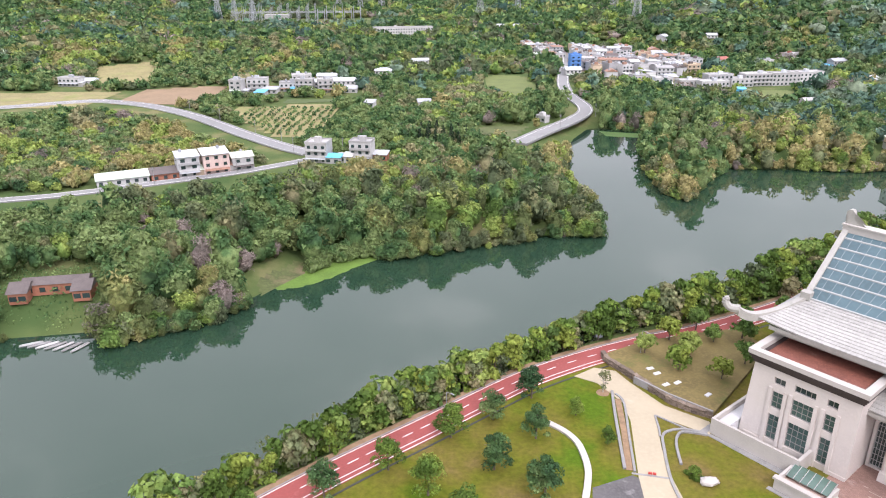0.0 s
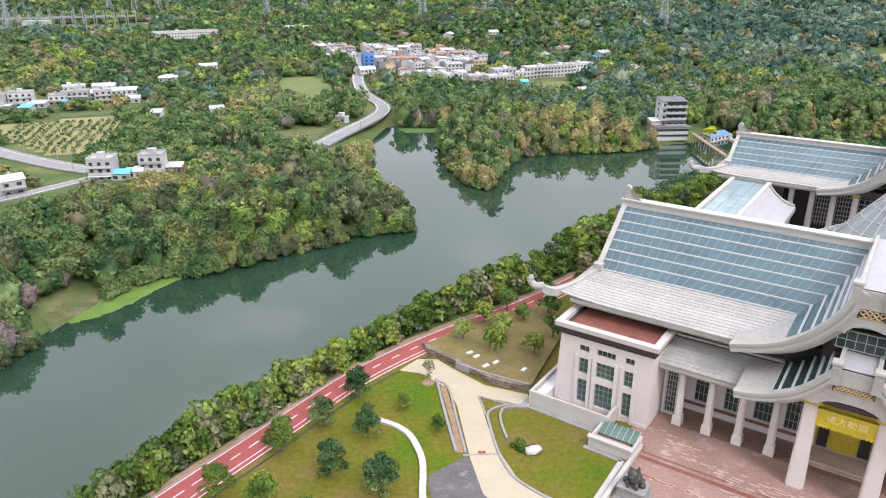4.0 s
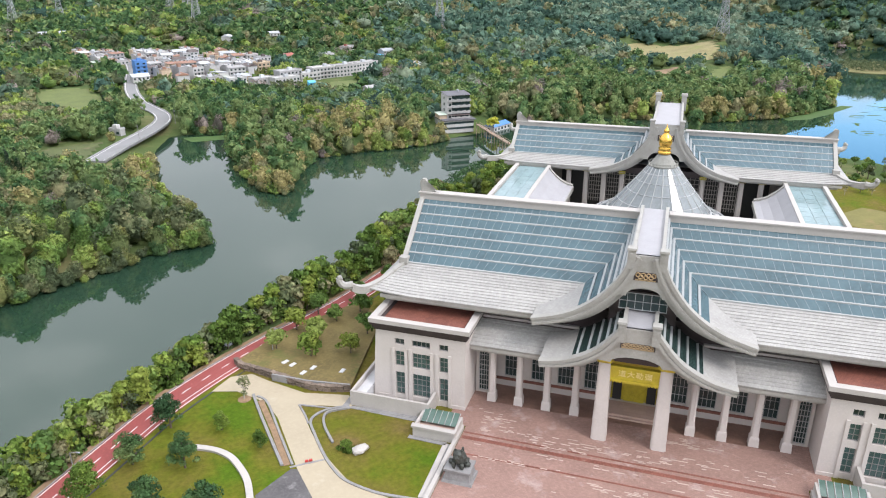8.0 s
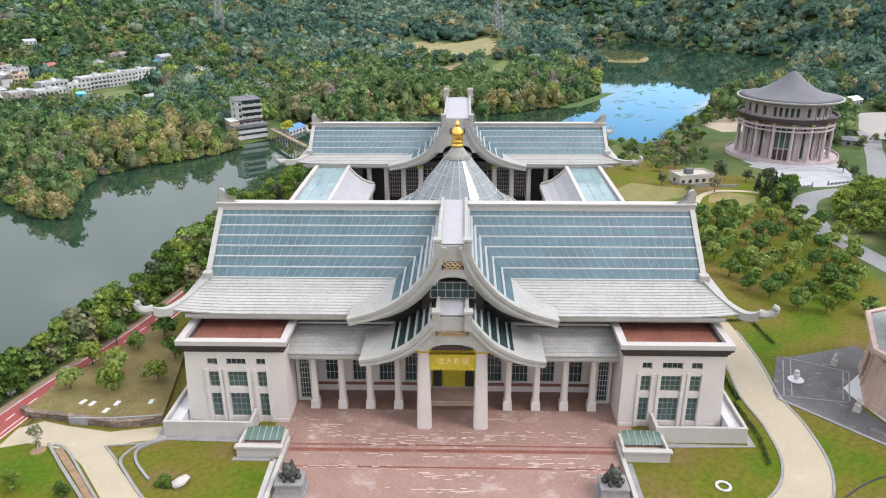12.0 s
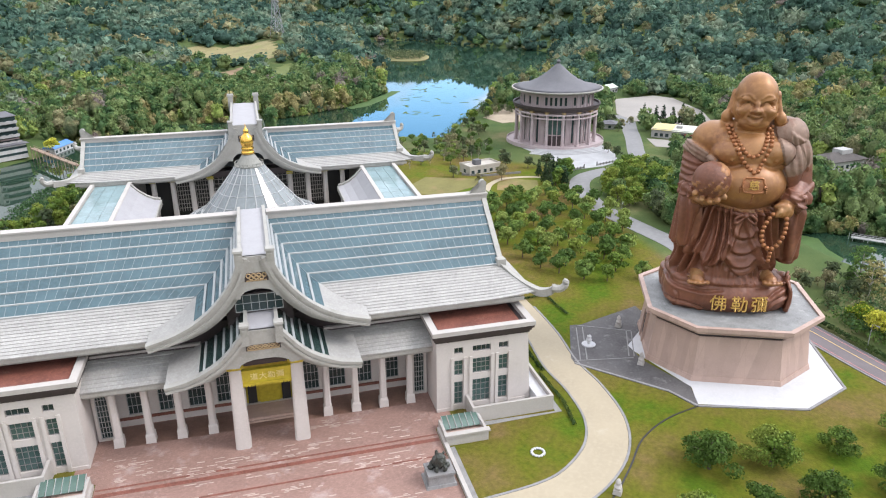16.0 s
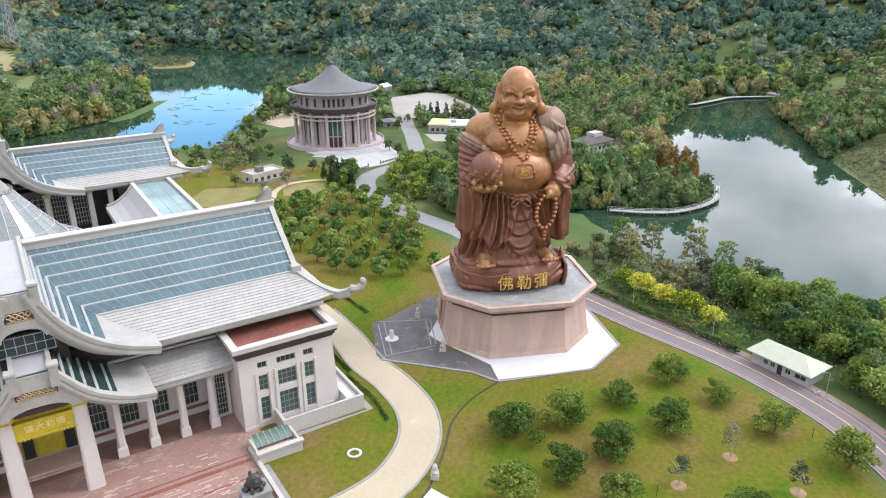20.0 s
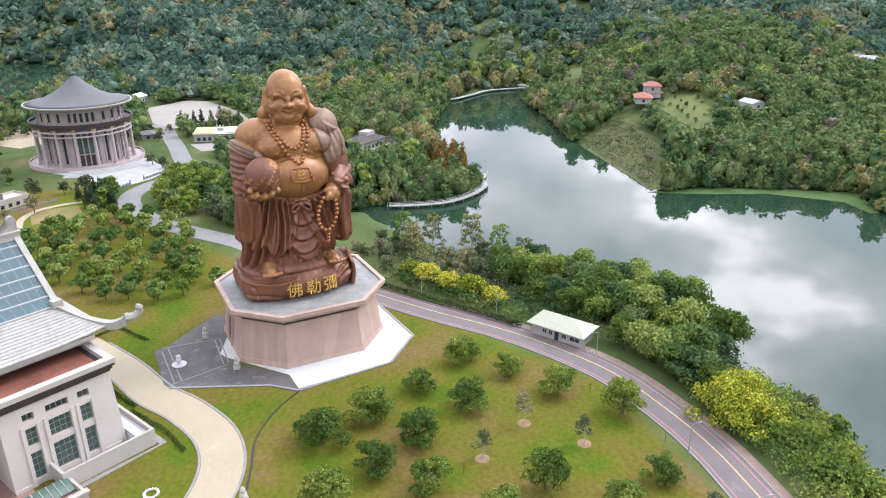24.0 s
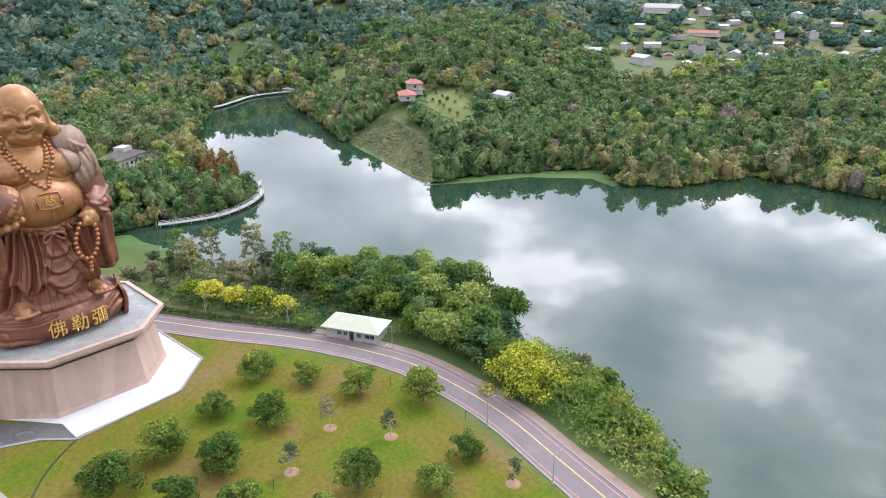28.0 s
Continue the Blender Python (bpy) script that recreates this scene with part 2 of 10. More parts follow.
M["rock"] = material("brown_stone_blocks", (0.17, 0.13, 0.10), 0.85, vary=0.45, scale=0.9, fine=4, bump=0.4, per_piece=0.3)
M["house_white"] = material("white_render", (0.40, 0.395, 0.385), 0.75, vary=0.2, scale=0.3, fine=2, per_piece=0.2)
M["house_grey"] = material("grey_render", (0.40, 0.40, 0.40), 0.8, vary=0.2, scale=0.3, fine=2, per_piece=0.2)
M["house_roof"] = material("pale_sheet_roof", (0.43, 0.45, 0.47), 0.6, vary=0.2, scale=0.3, fine=2, per_piece=0.3)
M["house_blue"] = material("blue_cladding", (0.08, 0.22, 0.5), 0.6, vary=0.15, scale=0.3, fine=2)
M["roof_red"] = material("red_roof_tiles", (0.31, 0.10, 0.075), 0.7, vary=0.25, scale=0.4, fine=3)
M["roof_cream"] = material("cream_sheet_roof", (0.50, 0.51, 0.42), 0.5, vary=0.1, scale=0.3, fine=2)
M["steel"] = material("galvanised_steel", (0.33, 0.345, 0.36), 0.45, 0.4, 0.2)
M["black"] = material("dark_metal", (0.03, 0.03, 0.03), 0.5, 0.2, 0.2)
M["lion"] = material("dark_cast_bronze", (0.07, 0.075, 0.065), 0.55, 0.4, 0.4, 1.0, 6)
M["leaf"] = leaf_material("green_leaves", (0.039, 0.090, 0.036), (0.088, 0.168, 0.060), (0.177, 0.242, 0.091))
M["leaf_lawn"] = leaf_material("lawn_tree_leaves", (0.077, 0.138, 0.026), (0.146, 0.229, 0.041), (0.232, 0.288, 0.056), 0.09, 1.6)
M["leaf_olive"] = leaf_material("olive_leaves", (0.089, 0.121, 0.060), (0.166, 0.196, 0.094), (0.266, 0.250, 0.133))
M["leaf_bamboo"] = leaf_material("bamboo_leaves", (0.108, 0.140, 0.051), (0.215, 0.233, 0.081), (0.332, 0.295, 0.130))
M["leaf_bright"] = leaf_material("bright_leaves", (0.091, 0.163, 0.040), (0.164, 0.256, 0.061), (0.273, 0.341, 0.090))
# bluish distance haze is mixed into this leaf colour
M["leaf_far_hazed"] = leaf_material("hazed_far_forest_leaves", (0.057, 0.118, 0.090), (0.116, 0.199, 0.139), (0.212, 0.266, 0.178), 0.02, 0.35)
M["leaf_grey"] = leaf_material("bare_grey_twigs", (0.115, 0.109, 0.088), (0.186, 0.165, 0.140), (0.263, 0.217, 0.193))
M["leaf_dark"] = leaf_material("dark_conifer_leaves", (0.018, 0.040, 0.020), (0.030, 0.058, 0.026), (0.05, 0.08, 0.035))
M["leaf_rust"] = leaf_material("rusty_needles", (0.145, 0.115, 0.036), (0.205, 0.140, 0.044), (0.27, 0.18, 0.06))
M["flower"] = leaf_material("yellow_blossom", (0.110, 0.200, 0.020), (0.400, 0.420, 0.040), (0.600, 0.580, 0.090), 1.5, 2.2)
M["hedge"] = leaf_material("hedge_leaves", (0.026, 0.058, 0.018), (0.045, 0.085, 0.024), (0.07, 0.11, 0.03), 0.3)


def ground_material():
    """Grass near the buildings, scrub under the woods: two broad noises between greens, straw and bare earth."""
    m = bpy.data.materials.new("grass_and_scrub")
    m.use_nodes = True
    nt = m.node_tree
    b = nt.nodes["Principled BSDF"]
    b.inputs["Roughness"].default_value, b.inputs["Specular IOR Level"].default_value = 0.95, 0.1
    geo = nt.nodes.new("ShaderNodeNewGeometry")

    def tone(scale, stops, detail=5.0):
        n = nt.nodes.new("ShaderNodeTexNoise")
        n.inputs["Scale"].default_value, n.inputs["Detail"].default_value, n.inputs["Roughness"].default_value = scale, detail, 0.6
        nt.links.new(geo.outputs["Position"], n.inputs["Vector"])
        r = nt.nodes.new("ShaderNodeValToRGB")
        for i, (p, c) in enumerate(stops):
            e = r.color_ramp.elements[i] if i < 2 else r.color_ramp.elements.new(p)
            e.position, e.color = p, (*c, 1)
        nt.links.new(n.outputs["Fac"], r.inputs["Fac"])
        return r.outputs[0]

    lawn = tone(0.055, ((0.34, (0.066, 0.118, 0.008)), (0.46, (0.108, 0.118, 0.014)), (0.56, (0.128, 0.112, 0.024)), (0.68, (0.165, 0.115, 0.050))))
    fine = tone(0.9, ((0.3, (0.72, 0.75, 0.7)), (0.7, (1.2, 1.15, 1.1))))
    mul = nt.nodes.new("ShaderNodeMix")
    mul.data_type, mul.blend_type = "RGBA", "MULTIPLY"
    mul.inputs[0].default_value = 1.0
    nt.links.new(lawn, mul.inputs[6])
    nt.links.new(fine, mul.inputs[7])
    scrub = tone(0.03, ((0.35, (0.05, 0.085, 0.028)), (0.54, (0.085, 0.115, 0.04)), (0.68, (0.17, 0.155, 0.075))))
    at = nt.nodes.new("ShaderNodeAttribute")
    at.attribute_name = "lawn"
    mix = nt.nodes.new("ShaderNodeMix")
    mix.data_type = "RGBA"
    nt.links.new(at.outputs["Fac"], mix.inputs[0])
    nt.links.new(scrub, mix.inputs[6])
    nt.links.new(mul.outputs[2], mix.inputs[7])
    nt.links.new(mix.outputs[2], b.inputs["Base Color"])
    n = nt.nodes.new("ShaderNodeTexNoise")
    n.inputs["Scale"].default_value = 2.5
    nt.links.new(geo.outputs["Position"], n.inputs["Vector"])
    bn = nt.nodes.new("ShaderNodeBump")
    bn.inputs["Strength"].default_value, bn.inputs["Distance"].default_value = 0.5, 0.3
    nt.links.new(n.outputs["Fac"], bn.inputs["Height"])
    nt.links.new(bn.outputs[0], b.inputs["Normal"])
    return m


def water_material():
    m = bpy.data.materials.new("lake_water")
    m.use_nodes = True
    nt = m.node_tree
    b = nt.nodes["Principled BSDF"]
    b.inputs["Base Color"].default_value = (0.016, 0.040, 0.024, 1)
    b.inputs["Roughness"].default_value, b.inputs["IOR"].default_value = 0.02, 1.40
    b.inputs["Specular IOR Level"].default_value = 0.8
    geo = nt.nodes.new("ShaderNodeNewGeometry")
    n = nt.nodes.new("ShaderNodeTexNoise")
    n.inputs["Scale"].default_value, n.inputs["Detail"].default_value = 0.35, 3.0
    nt.links.new(geo.outputs["Position"], n.inputs["Vector"])
    bn = nt.nodes.new("ShaderNodeBump")
    bn.inputs["Strength"].default_value, bn.inputs["Distance"].default_value = 0.035, 0.12
    nt.links.new(n.outputs["Fac"], bn.inputs["Height"])
    nt.links.new(bn.outputs[0], b.inputs["Normal"])
    return m




def jointed(m, width, row, tone, size=0.05):
    """Adds fine staggered joints, laid square to the temple, to a surface."""
    nt = m.node_tree
    b = nt.nodes["Principled BSDF"]
    geo = nt.nodes.new("ShaderNodeNewGeometry")
    mp = nt.nodes.new("ShaderNodeMapping")
    mp.inputs["Rotation"].default_value = (0, 0, radians(49.4))
    nt.links.new(geo.outputs["Position"], mp.inputs["Vector"])
    br = nt.nodes.new("ShaderNodeTexBrick")
    br.inputs["Scale"].default_value, br.inputs["Mortar Size"].default_value = 1.0, size
    br.inputs["Brick Width"].default_value, br.inputs["Row Height"].default_value = width, row
    br.inputs["Color1"].default_value, br.inputs["Color2"].default_value, br.inputs["Mortar"].default_value = (1.06, 1.06, 1.06, 1), (0.9, 0.9, 0.9, 1), (tone, tone, tone, 1)
    nt.links.new(mp.outputs[0], br.inputs["Vector"])
    x = nt.nodes.new("ShaderNodeMix")
    x.data_type, x.blend_type = "RGBA", "MULTIPLY"
    x.inputs[0].default_value = 1.0
    nt.links.new(b.inputs["Base Color"].links[0].from_socket, x.inputs[6])
    nt.links.new(br.outputs["Color"], x.inputs[7])
    nt.links.new(x.outputs[2], b.inputs["Base Color"])


jointed(M["roof_tile"], 0.5, 0.62, 0.88, 0.03)
jointed(M["plaza"], 0.6, 0.3, 0.78, 0.025)
jointed(M["terrace"], 0.6, 0.6, 0.7, 0.03)
jointed(M["granite"], 2.4, 1.2, 0.93, 0.04)
M["ground"] = ground_material()
M["water"] = water_material()


# ---- mesh helpers ----
def box(bm, x0, x1, y0, y1, z0, z1, m=None):
    vs = [bm.verts.new((x, y, z)) for z in (z0, z1) for y in (y0, y1) for x in (x0, x1)]
    if m is not None:
        bmesh.ops.transform(bm, matrix=m, verts=vs)
    for q in ((0, 2, 3, 1), (4, 5, 7, 6), (0, 1, 5, 4), (2, 6, 7, 3), (0, 4, 6, 2), (1, 3, 7, 5)):
        bm.faces.new([vs[i] for i in q])
    return vs


def taper(bm, x0, x1, y0, y1, z0, z1, dx=0.0, dy=0.0, m=None):
    """A box whose top is drawn in by dx and dy on each side."""
    vs = [bm.verts.new(p) for p in ((x0, y0, z0), (x1, y0, z0), (x1, y1, z0), (x0, y1, z0),
                                    (x0 + dx, y0 + dy, z1), (x1 - dx, y0 + dy, z1), (x1 - dx, y1 - dy, z1), (x0 + dx, y1 - dy, z1))]
    if m is not None:
        bmesh.ops.transform(bm, matrix=m, verts=vs)
    for q in ((3, 2, 1, 0), (4, 5, 6, 7), (0, 1, 5, 4), (1, 2, 6, 5), (2, 3, 7, 6), (3, 0, 4, 7)):
        bm.faces.new([vs[i] for i in q])


def prism(bm, pts, z0, z1, top=None):
    """A closed outline raised from z0 to z1; top: the outline above, where it differs."""
    lo = [bm.verts.new((x, y, z0)) for x, y in pts]
    hi = [bm.verts.new((x, y, z1)) for x, y in (top or pts)]
    n = len(lo)
    for i in range(n):
        bm.faces.new((lo[i], lo[(i + 1) % n], hi[(i + 1) % n], hi[i]))
    bm.faces.new(hi)
    bm.faces.new(lo[::-1])
    return lo, hi


def loft(bm, rings, closed=True, caps=True):
    """Faces between rings of equal point counts."""
    vs = [[bm.verts.new(p) for p in ring] for ring in rings]
    n = len(vs[0])
    for a_, b_ in zip(vs, vs[1:]):
        for i in range(n if closed else n - 1):
            j = (i + 1) % n
            bm.faces.new((a_[i], a_[j], b_[j], b_[i]))
    if caps and closed:
        bm.faces.new(vs[0][::-1])
        bm.faces.new(vs[-1])
    return vs


def lathe(bm, profile, cx=0.0, cy=0.0, n=24, caps=True):
    return loft(bm, [[(cx + r_ * math.cos(2 * math.pi * i / n), cy + r_ * math.sin(2 * math.pi * i / n), z) for i in range(n)] for r_, z in profile], True, caps)


def tube(bm, pts, radius, n=6):
    rings = []
    for i, p in enumerate(pts):
        p = Vector(p)
        d = Vector(pts[min(i + 1, len(pts) - 1)]) - Vector(pts[max(i - 1, 0)])
        d.normalize()
        side = d.cross(Vector((0, 0, 1)) if abs(d.z) < 0.95 else Vector((1, 0, 0))).normalized()
        up = side.cross(d)
        rr = radius[i] if isinstance(radius, (list, tuple)) else radius
        rings.append([p + rr * (math.cos(2 * math.pi * k / n) * side + math.sin(2 * math.pi * k / n) * up) for k in range(n)])
    return loft(bm, rings)


def strip(bm, pts, width, z, thick=0.0, side=0.0):
    """A band of given width along a plan line."""
    L_, R_ = [], []
    for i, p in enumerate(pts):
        d = Vector(pts[min(i + 1, len(pts) - 1)][:2]) - Vector(pts[max(i - 1, 0)][:2])
        d.normalize()
        n = Vector((-d.y, d.x))
        zz = z + (p[2] if len(p) > 2 else 0)
        a_, b_ = Vector(p[:2]) + n * (side + width / 2), Vector(p[:2]) + n * (side - width / 2)
        L_.append((a_.x, a_.y, zz))
        R_.append((b_.x, b_.y, zz))
    if thick:
        rings = [[l, r_, (r_[0], r_[1], r_[2] - thick), (l[0], l[1], l[2] - thick)] for l, r_ in zip(L_, R_)]
        loft(bm, rings)
    else:
        loft(bm, [[r_, l] for l, r_ in zip(L_, R_)], closed=False, caps=False)


def smooth_line(pts, n=6, closed=False):
    """A Catmull-Rom line through plan points."""
    out, m = [], len(pts)
    for i in range(m if closed else m - 1):
        p = [Vector(pts[(i + k) % m] if closed else pts[min(max(i + k, 0), m - 1)]) for k in (-1, 0, 1, 2)]
        for s in range(n):
            t = s / n
            out.append(tuple(0.5 * (2 * p[1] + (p[2] - p[0]) * t + (2 * p[0] - 5 * p[1] + 4 * p[2] - p[3]) * t * t + (3 * p[1] - p[0] - 3 * p[2] + p[3]) * t ** 3)))
    if not closed:
        out.append(tuple(pts[-1]))
    return out


def mesh_of(name, bm, mats, smooth=False):
    bmesh.ops.recalc_face_normals(bm, faces=bm.faces)
    me = bpy.data.meshes.new(name)
    bm.to_mesh(me)
    bm.free()
    for m in mats if isinstance(mats, (list, tuple)) else (mats,):
        me.materials.append(m)
    if smooth:
        me.shade_smooth()
    return me


def part(name, bm, mat, parent=None, label="", smooth=False):
    """Links a bmesh as one mesh object under a thing or a part."""
    ob = new(name, mesh_of(name, bm, mat, smooth))
    ob.parent = parent
    return tagged(ob, label)


def thing(name, label, category, m=None, group="", kind=""):
    """An Empty at a thing's base that carries its parts."""
    ob = new(name)
    ob.empty_display_size = 0.2
    if m is not None:
        ob.matrix_world = m
    return tagged(ob, label, category, group, kind)


def solid(name, bm, mat, label, category, group="", kind="", smooth=False, m=None):
    """A thing made of one mesh."""
    ob = new(name, mesh_of(name, bm, mat, smooth))
    if m is not None:
        ob.matrix_world = m
    return tagged(ob, label, category, group, kind)


def B():
    return bmesh.new()


def raw_mesh(name, verts, faces, mats, index=None):
    """A large mesh straight from arrays of vertices and faces of equal size."""
    me = bpy.data.meshes.new(name)
    verts, faces = np.asarray(verts, np.float32), np.asarray(faces, np.int32)
    k = faces.shape[1]
    me.vertices.add(len(verts))
    me.vertices.foreach_set("co", verts.ravel())
    me.loops.add(faces.size)
    me.loops.foreach_set("vertex_index", faces.ravel())
    me.polygons.add(len(faces))
    me.polygons.foreach_set("loop_start", np.arange(0, faces.size, k, dtype=np.int32))
    for m in mats:
        me.materials.append(m)
    if index is not None:
        me.polygons.foreach_set("material_index", np.asarray(index, np.int32))
    me.update(calc_edges=True)
    me.validate()
    return me


# ---- plan: temple frame, lake outlines, ground height ----
TX, TY, TYAW = 95.95, 84.73, -49.4
TA = np.array([-math.sin(radians(TYAW)), math.cos(radians(TYAW))])
TR = np.array([math.cos(radians(TYAW)), math.sin(radians(TYAW))])


def T(u, v):
    """From the temple's plan (u to its right, v behind its front) to the world."""
    p = np.array([TX, TY]) + u * TR + v * TA
    return float(p[0]), float(p[1])


WATER = -6.0
LAKE_NEAR = [(-330, -60), (-110, 55), (-70, 90), (-44, 115), (-22, 137), (3, 157), (18, 168), (36, 178), (55, 189), (76, 200), (97, 214), (118, 234), (145, 256), (180, 288), (222, 308)]
LAKE_REAR = [T(-60, 300), T(0, 300), T(60, 298), (372, 183), (424, 192), (478, 202), (530, 211), (580, 217), (640, 212), (700, 220), (790, 237), (885, 278), (903, 366), (926, 440), (950, 500), (925, 545), (850, 545), (823, 505), (738, 446), (674, 390), (630, 363), (575, 338), (533, 306), (490, 296), (454, 294), (420, 303), (389, 316), (345, 368), (300, 374), (254, 364)]
LAKE_NORTH = [(231, 362), (204, 355), (176, 358), (140, 360), (124, 338), (101, 302), (93, 317), (94, 361), (105, 412), (117, 452), (88, 460), (75, 431), (62, 388), (54, 355), (54, 322), (58, 280), (57, 258), (42, 259), (13, 247), (-18, 234), (-32, 236), (-43, 230), (-56, 208), (-70, 182), (-89, 174), (-92, 167), (-101, 175), (-125, 170), (-200, 165), (-360, 140)]
LAKE_A = LAKE_NEAR + LAKE_REAR + LAKE_NORTH
LAKE_B = [(292, -10), (301, -33), (302, -58), (316, -75), (330, -80), (353, -79), (381, -68), (442, -65), (448, -75), (513, -93), (559, -110), (592, -146), (616, -178), (544, -162), (483, -160), (409, -151), (322, -149), (294, -150), (297, -180), (290, -205), (277, -243), (248, -232), (232, -254), (228, -299), (187, -313), (150, -330), (60, -365), (-60, -350), (-110, -230), (-40, -120), (0, -98), (40, -92), (66, -93), (92, -103), (112, -109), (132, -107), (152, -109), (168, -112), (182, -112), (199, -90), (210, -68), (225, -46), (248, -40), (262, -26), (276, -14)]


def signed(P, poly):
    """Distance of points from a closed outline, negative inside."""
    P = np.asarray(P, float)
    q = np.array(poly, float)
    d2 = np.full(len(P), 1e18)
    inside = np.zeros(len(P), bool)
    for a_, b_ in zip(q, np.roll(q, -1, 0)):
        e = b_ - a_
        w = P - a_
        t = np.clip((w @ e) / (e @ e), 0, 1)
        d2 = np.minimum(d2, ((w - t[:, None] * e) ** 2).sum(1))
        c = ((a_[1] <= P[:, 1]) != (b_[1] <= P[:, 1]))
        with np.errstate(divide="ignore", invalid="ignore"):
            xi = a_[0] + (P[:, 1] - a_[1]) * e[0] / e[1]
        inside ^= c & (P[:, 0] < xi)
    d = np.sqrt(d2)
    return np.where(inside, -d, d)


def off_line(P, line):
    """Distance of points from a plan line."""
    P = np.asarray(P, float)
    q = np.array([p[:2] for p in line], float)
    d2 = np.full(len(P), 1e18)
    for a_, b_ in zip(q[:-1], q[1:]):
        e = b_ - a_
        w = P - a_
        t = np.clip((w @ e) / (e @ e), 0, 1)
        d2 = np.minimum(d2, ((w - t[:, None] * e) ** 2).sum(1))
    return np.sqrt(d2)


def sm(x, a_, b_):
    t = np.clip((x - a_) / (b_ - a_), 0, 1)
    return t * t * (3 - 2 * t)


def waves(P, s, seed):
    """Smooth rolling noise from a few crossed waves, -1 to 1."""
    g = np.random.RandomState(seed)
    v = np.zeros(len(P))
    for k in range(7):
        th, f, ph = g.uniform(0, 6.28), s * g.uniform(0.6, 2.2), g.uniform(0, 6.28)
        v += np.sin((P[:, 0] * math.cos(th) + P[:, 1] * math.sin(th)) * f + ph)
    return v / 4


HILLS = [(520, -300, 55, 8), (690, -430, 70, 16), (1150, 420, 120, 22), (-120, 860, 110, 3), (-330, 830, 110, 14), (420, 1000, 140, 22), (560, -330, 90, 22), (432, -212, 45, 12), (1000, -120, 170, 10), (820, -380, 160, 12), (1250, -520, 350, 70), (1500, 100, 300, 25), (2300, 1200, 400, 40), (1700, 1500, 500, 50), (650, 1650, 450, 40), (330, -500, 110, 14), (-700, 1100, 200, 14)]

VALLEY = [(60, 470), (110, 470), (180, 560), (320, 570), (330, 650), (240, 800), (120, 905), (50, 880), (70, 650)]


def lake_distance(P):
    return np.minimum(signed(P, LAKE_A), signed(P, LAKE_B))


def height(P, d=None):
    """The ground's height: flat round the buildings, low country beyond the water, hills behind."""
    P = np.asarray(P, float)
    d = lake_distance(P) if d is None else d
    r_ = np.hypot(P[:, 0], P[:, 1])
    land = sm(d, 10, 90) * waves(P, 0.02, 3) * 0.5
    campus = np.minimum(signed(P, [(-140, -60), (-110, 40), (40, 160), (190, 270), (310, 300), (400, 185), (480, 200), (620, 150), (600, 50), (460, 10), (320, 10), (200, -60), (100, -95), (0, -90)]), 1e9)
    land *= sm(campus, 0, 60)
    # the plain to the north stays low as far as the switchyard
    flat_n = 1 - 0.85 * sm(np.degrees(np.arctan2(P[:, 1], P[:, 0])), 55, 75)
    hill = sm(r_, 1400, 2900) * 122 + sm(r_, 850, 1600) * 16 * (1 + 0.8 * waves(P, 0.008, 5)) * flat_n
    hill += sm(r_, 600, 900) * 9 * (1 + waves(P, 0.021, 31)) * flat_n
    hill += sm(r_, 640, 1000) * (1 - sm(np.degrees(np.arctan2(P[:, 1], P[:, 0])), 20, 50)) * 24 * (1 - 1.3 * np.abs(waves(P, 0.011, 63)))
    # spurs and gullies running down the far slopes
    hill += sm(r_, 1350, 2000) * (58 * (1 - np.abs(waves(P, 0.0042, 61))) + 26 * (1 - np.abs(waves(P, 0.010, 62))) - 45)
    for hx, hy, s, h in HILLS:
        hill += h * np.exp(-((P[:, 0] - hx) ** 2 + (P[:, 1] - hy) ** 2) / (2 * s * s))
    hill *= sm(d, 5, 120)
    # the village and its road lie in the valley floor
    hill *= 1 - 0.9 * (1 - sm(signed(P, VALLEY), 0, 90))
    g = land + hill * sm(campus, 0, 120)
    bank = sm(d, -1.0, 8.0 + 22.0 * sm(campus, 0, 30))
    return np.where(d > -1, WATER - 0.6 + (g - WATER + 0.6) * bank, WATER - 0.6 - np.minimum(4, -d * 0.3))


def build_ground():
    ring = [0.0] + list(np.geomspace(14, 60, 24)) + list(np.geomspace(61.5, 620, 140)) + list(np.geomspace(632, 4200, 60))
    # finer steps across the sector that the camera sees
    th = np.concatenate([np.linspace(-70, 132, 520, endpoint=False), np.linspace(132, 290, 60, endpoint=False)])
    rr, tt = np.meshgrid(np.array(ring[1:]), np.radians(th), indexing="ij")
    P = np.stack([rr * np.cos(tt), rr * np.sin(tt)], -1).reshape(-1, 2)
    d = lake_distance(P)
    z = height(P, d)
    V = np.column_stack([P, z])
    n, m = len(ring) - 1, len(th)
    i, j = np.meshgrid(np.arange(n - 1), np.arange(m), indexing="ij")
    q = np.stack([i * m + j, (i + 1) * m + j, (i + 1) * m + (j + 1) % m, i * m + (j + 1) % m], -1).reshape(-1, 4)
    # the middle, under the camera
    V = np.vstack([V, [0, 0, 0]])
    c = np.array([[len(V) - 1, k, (k + 1) % m, (k + 1) % m] for k in range(m)])
    tri = np.array([[len(V) - 1, k, (k + 1) % m] for k in range(m)])
    me = bpy.data.meshes.new("ground")
    me.from_pydata(V.tolist(), [], q.tolist() + tri.tolist())
    me.materials.append(M["ground"])
    lawn = me.attributes.new("lawn", "FLOAT", "POINT")
    campus = signed(V[:, :2], CAMPUS)
    lawn.data.foreach_set("value", sm(-campus, -3, 3).astype(np.float32))
    me.shade_smooth()
    return tagged(new("ground", me), "green and straw coloured grass and scrub on rolling land", "ground", kind="structure")


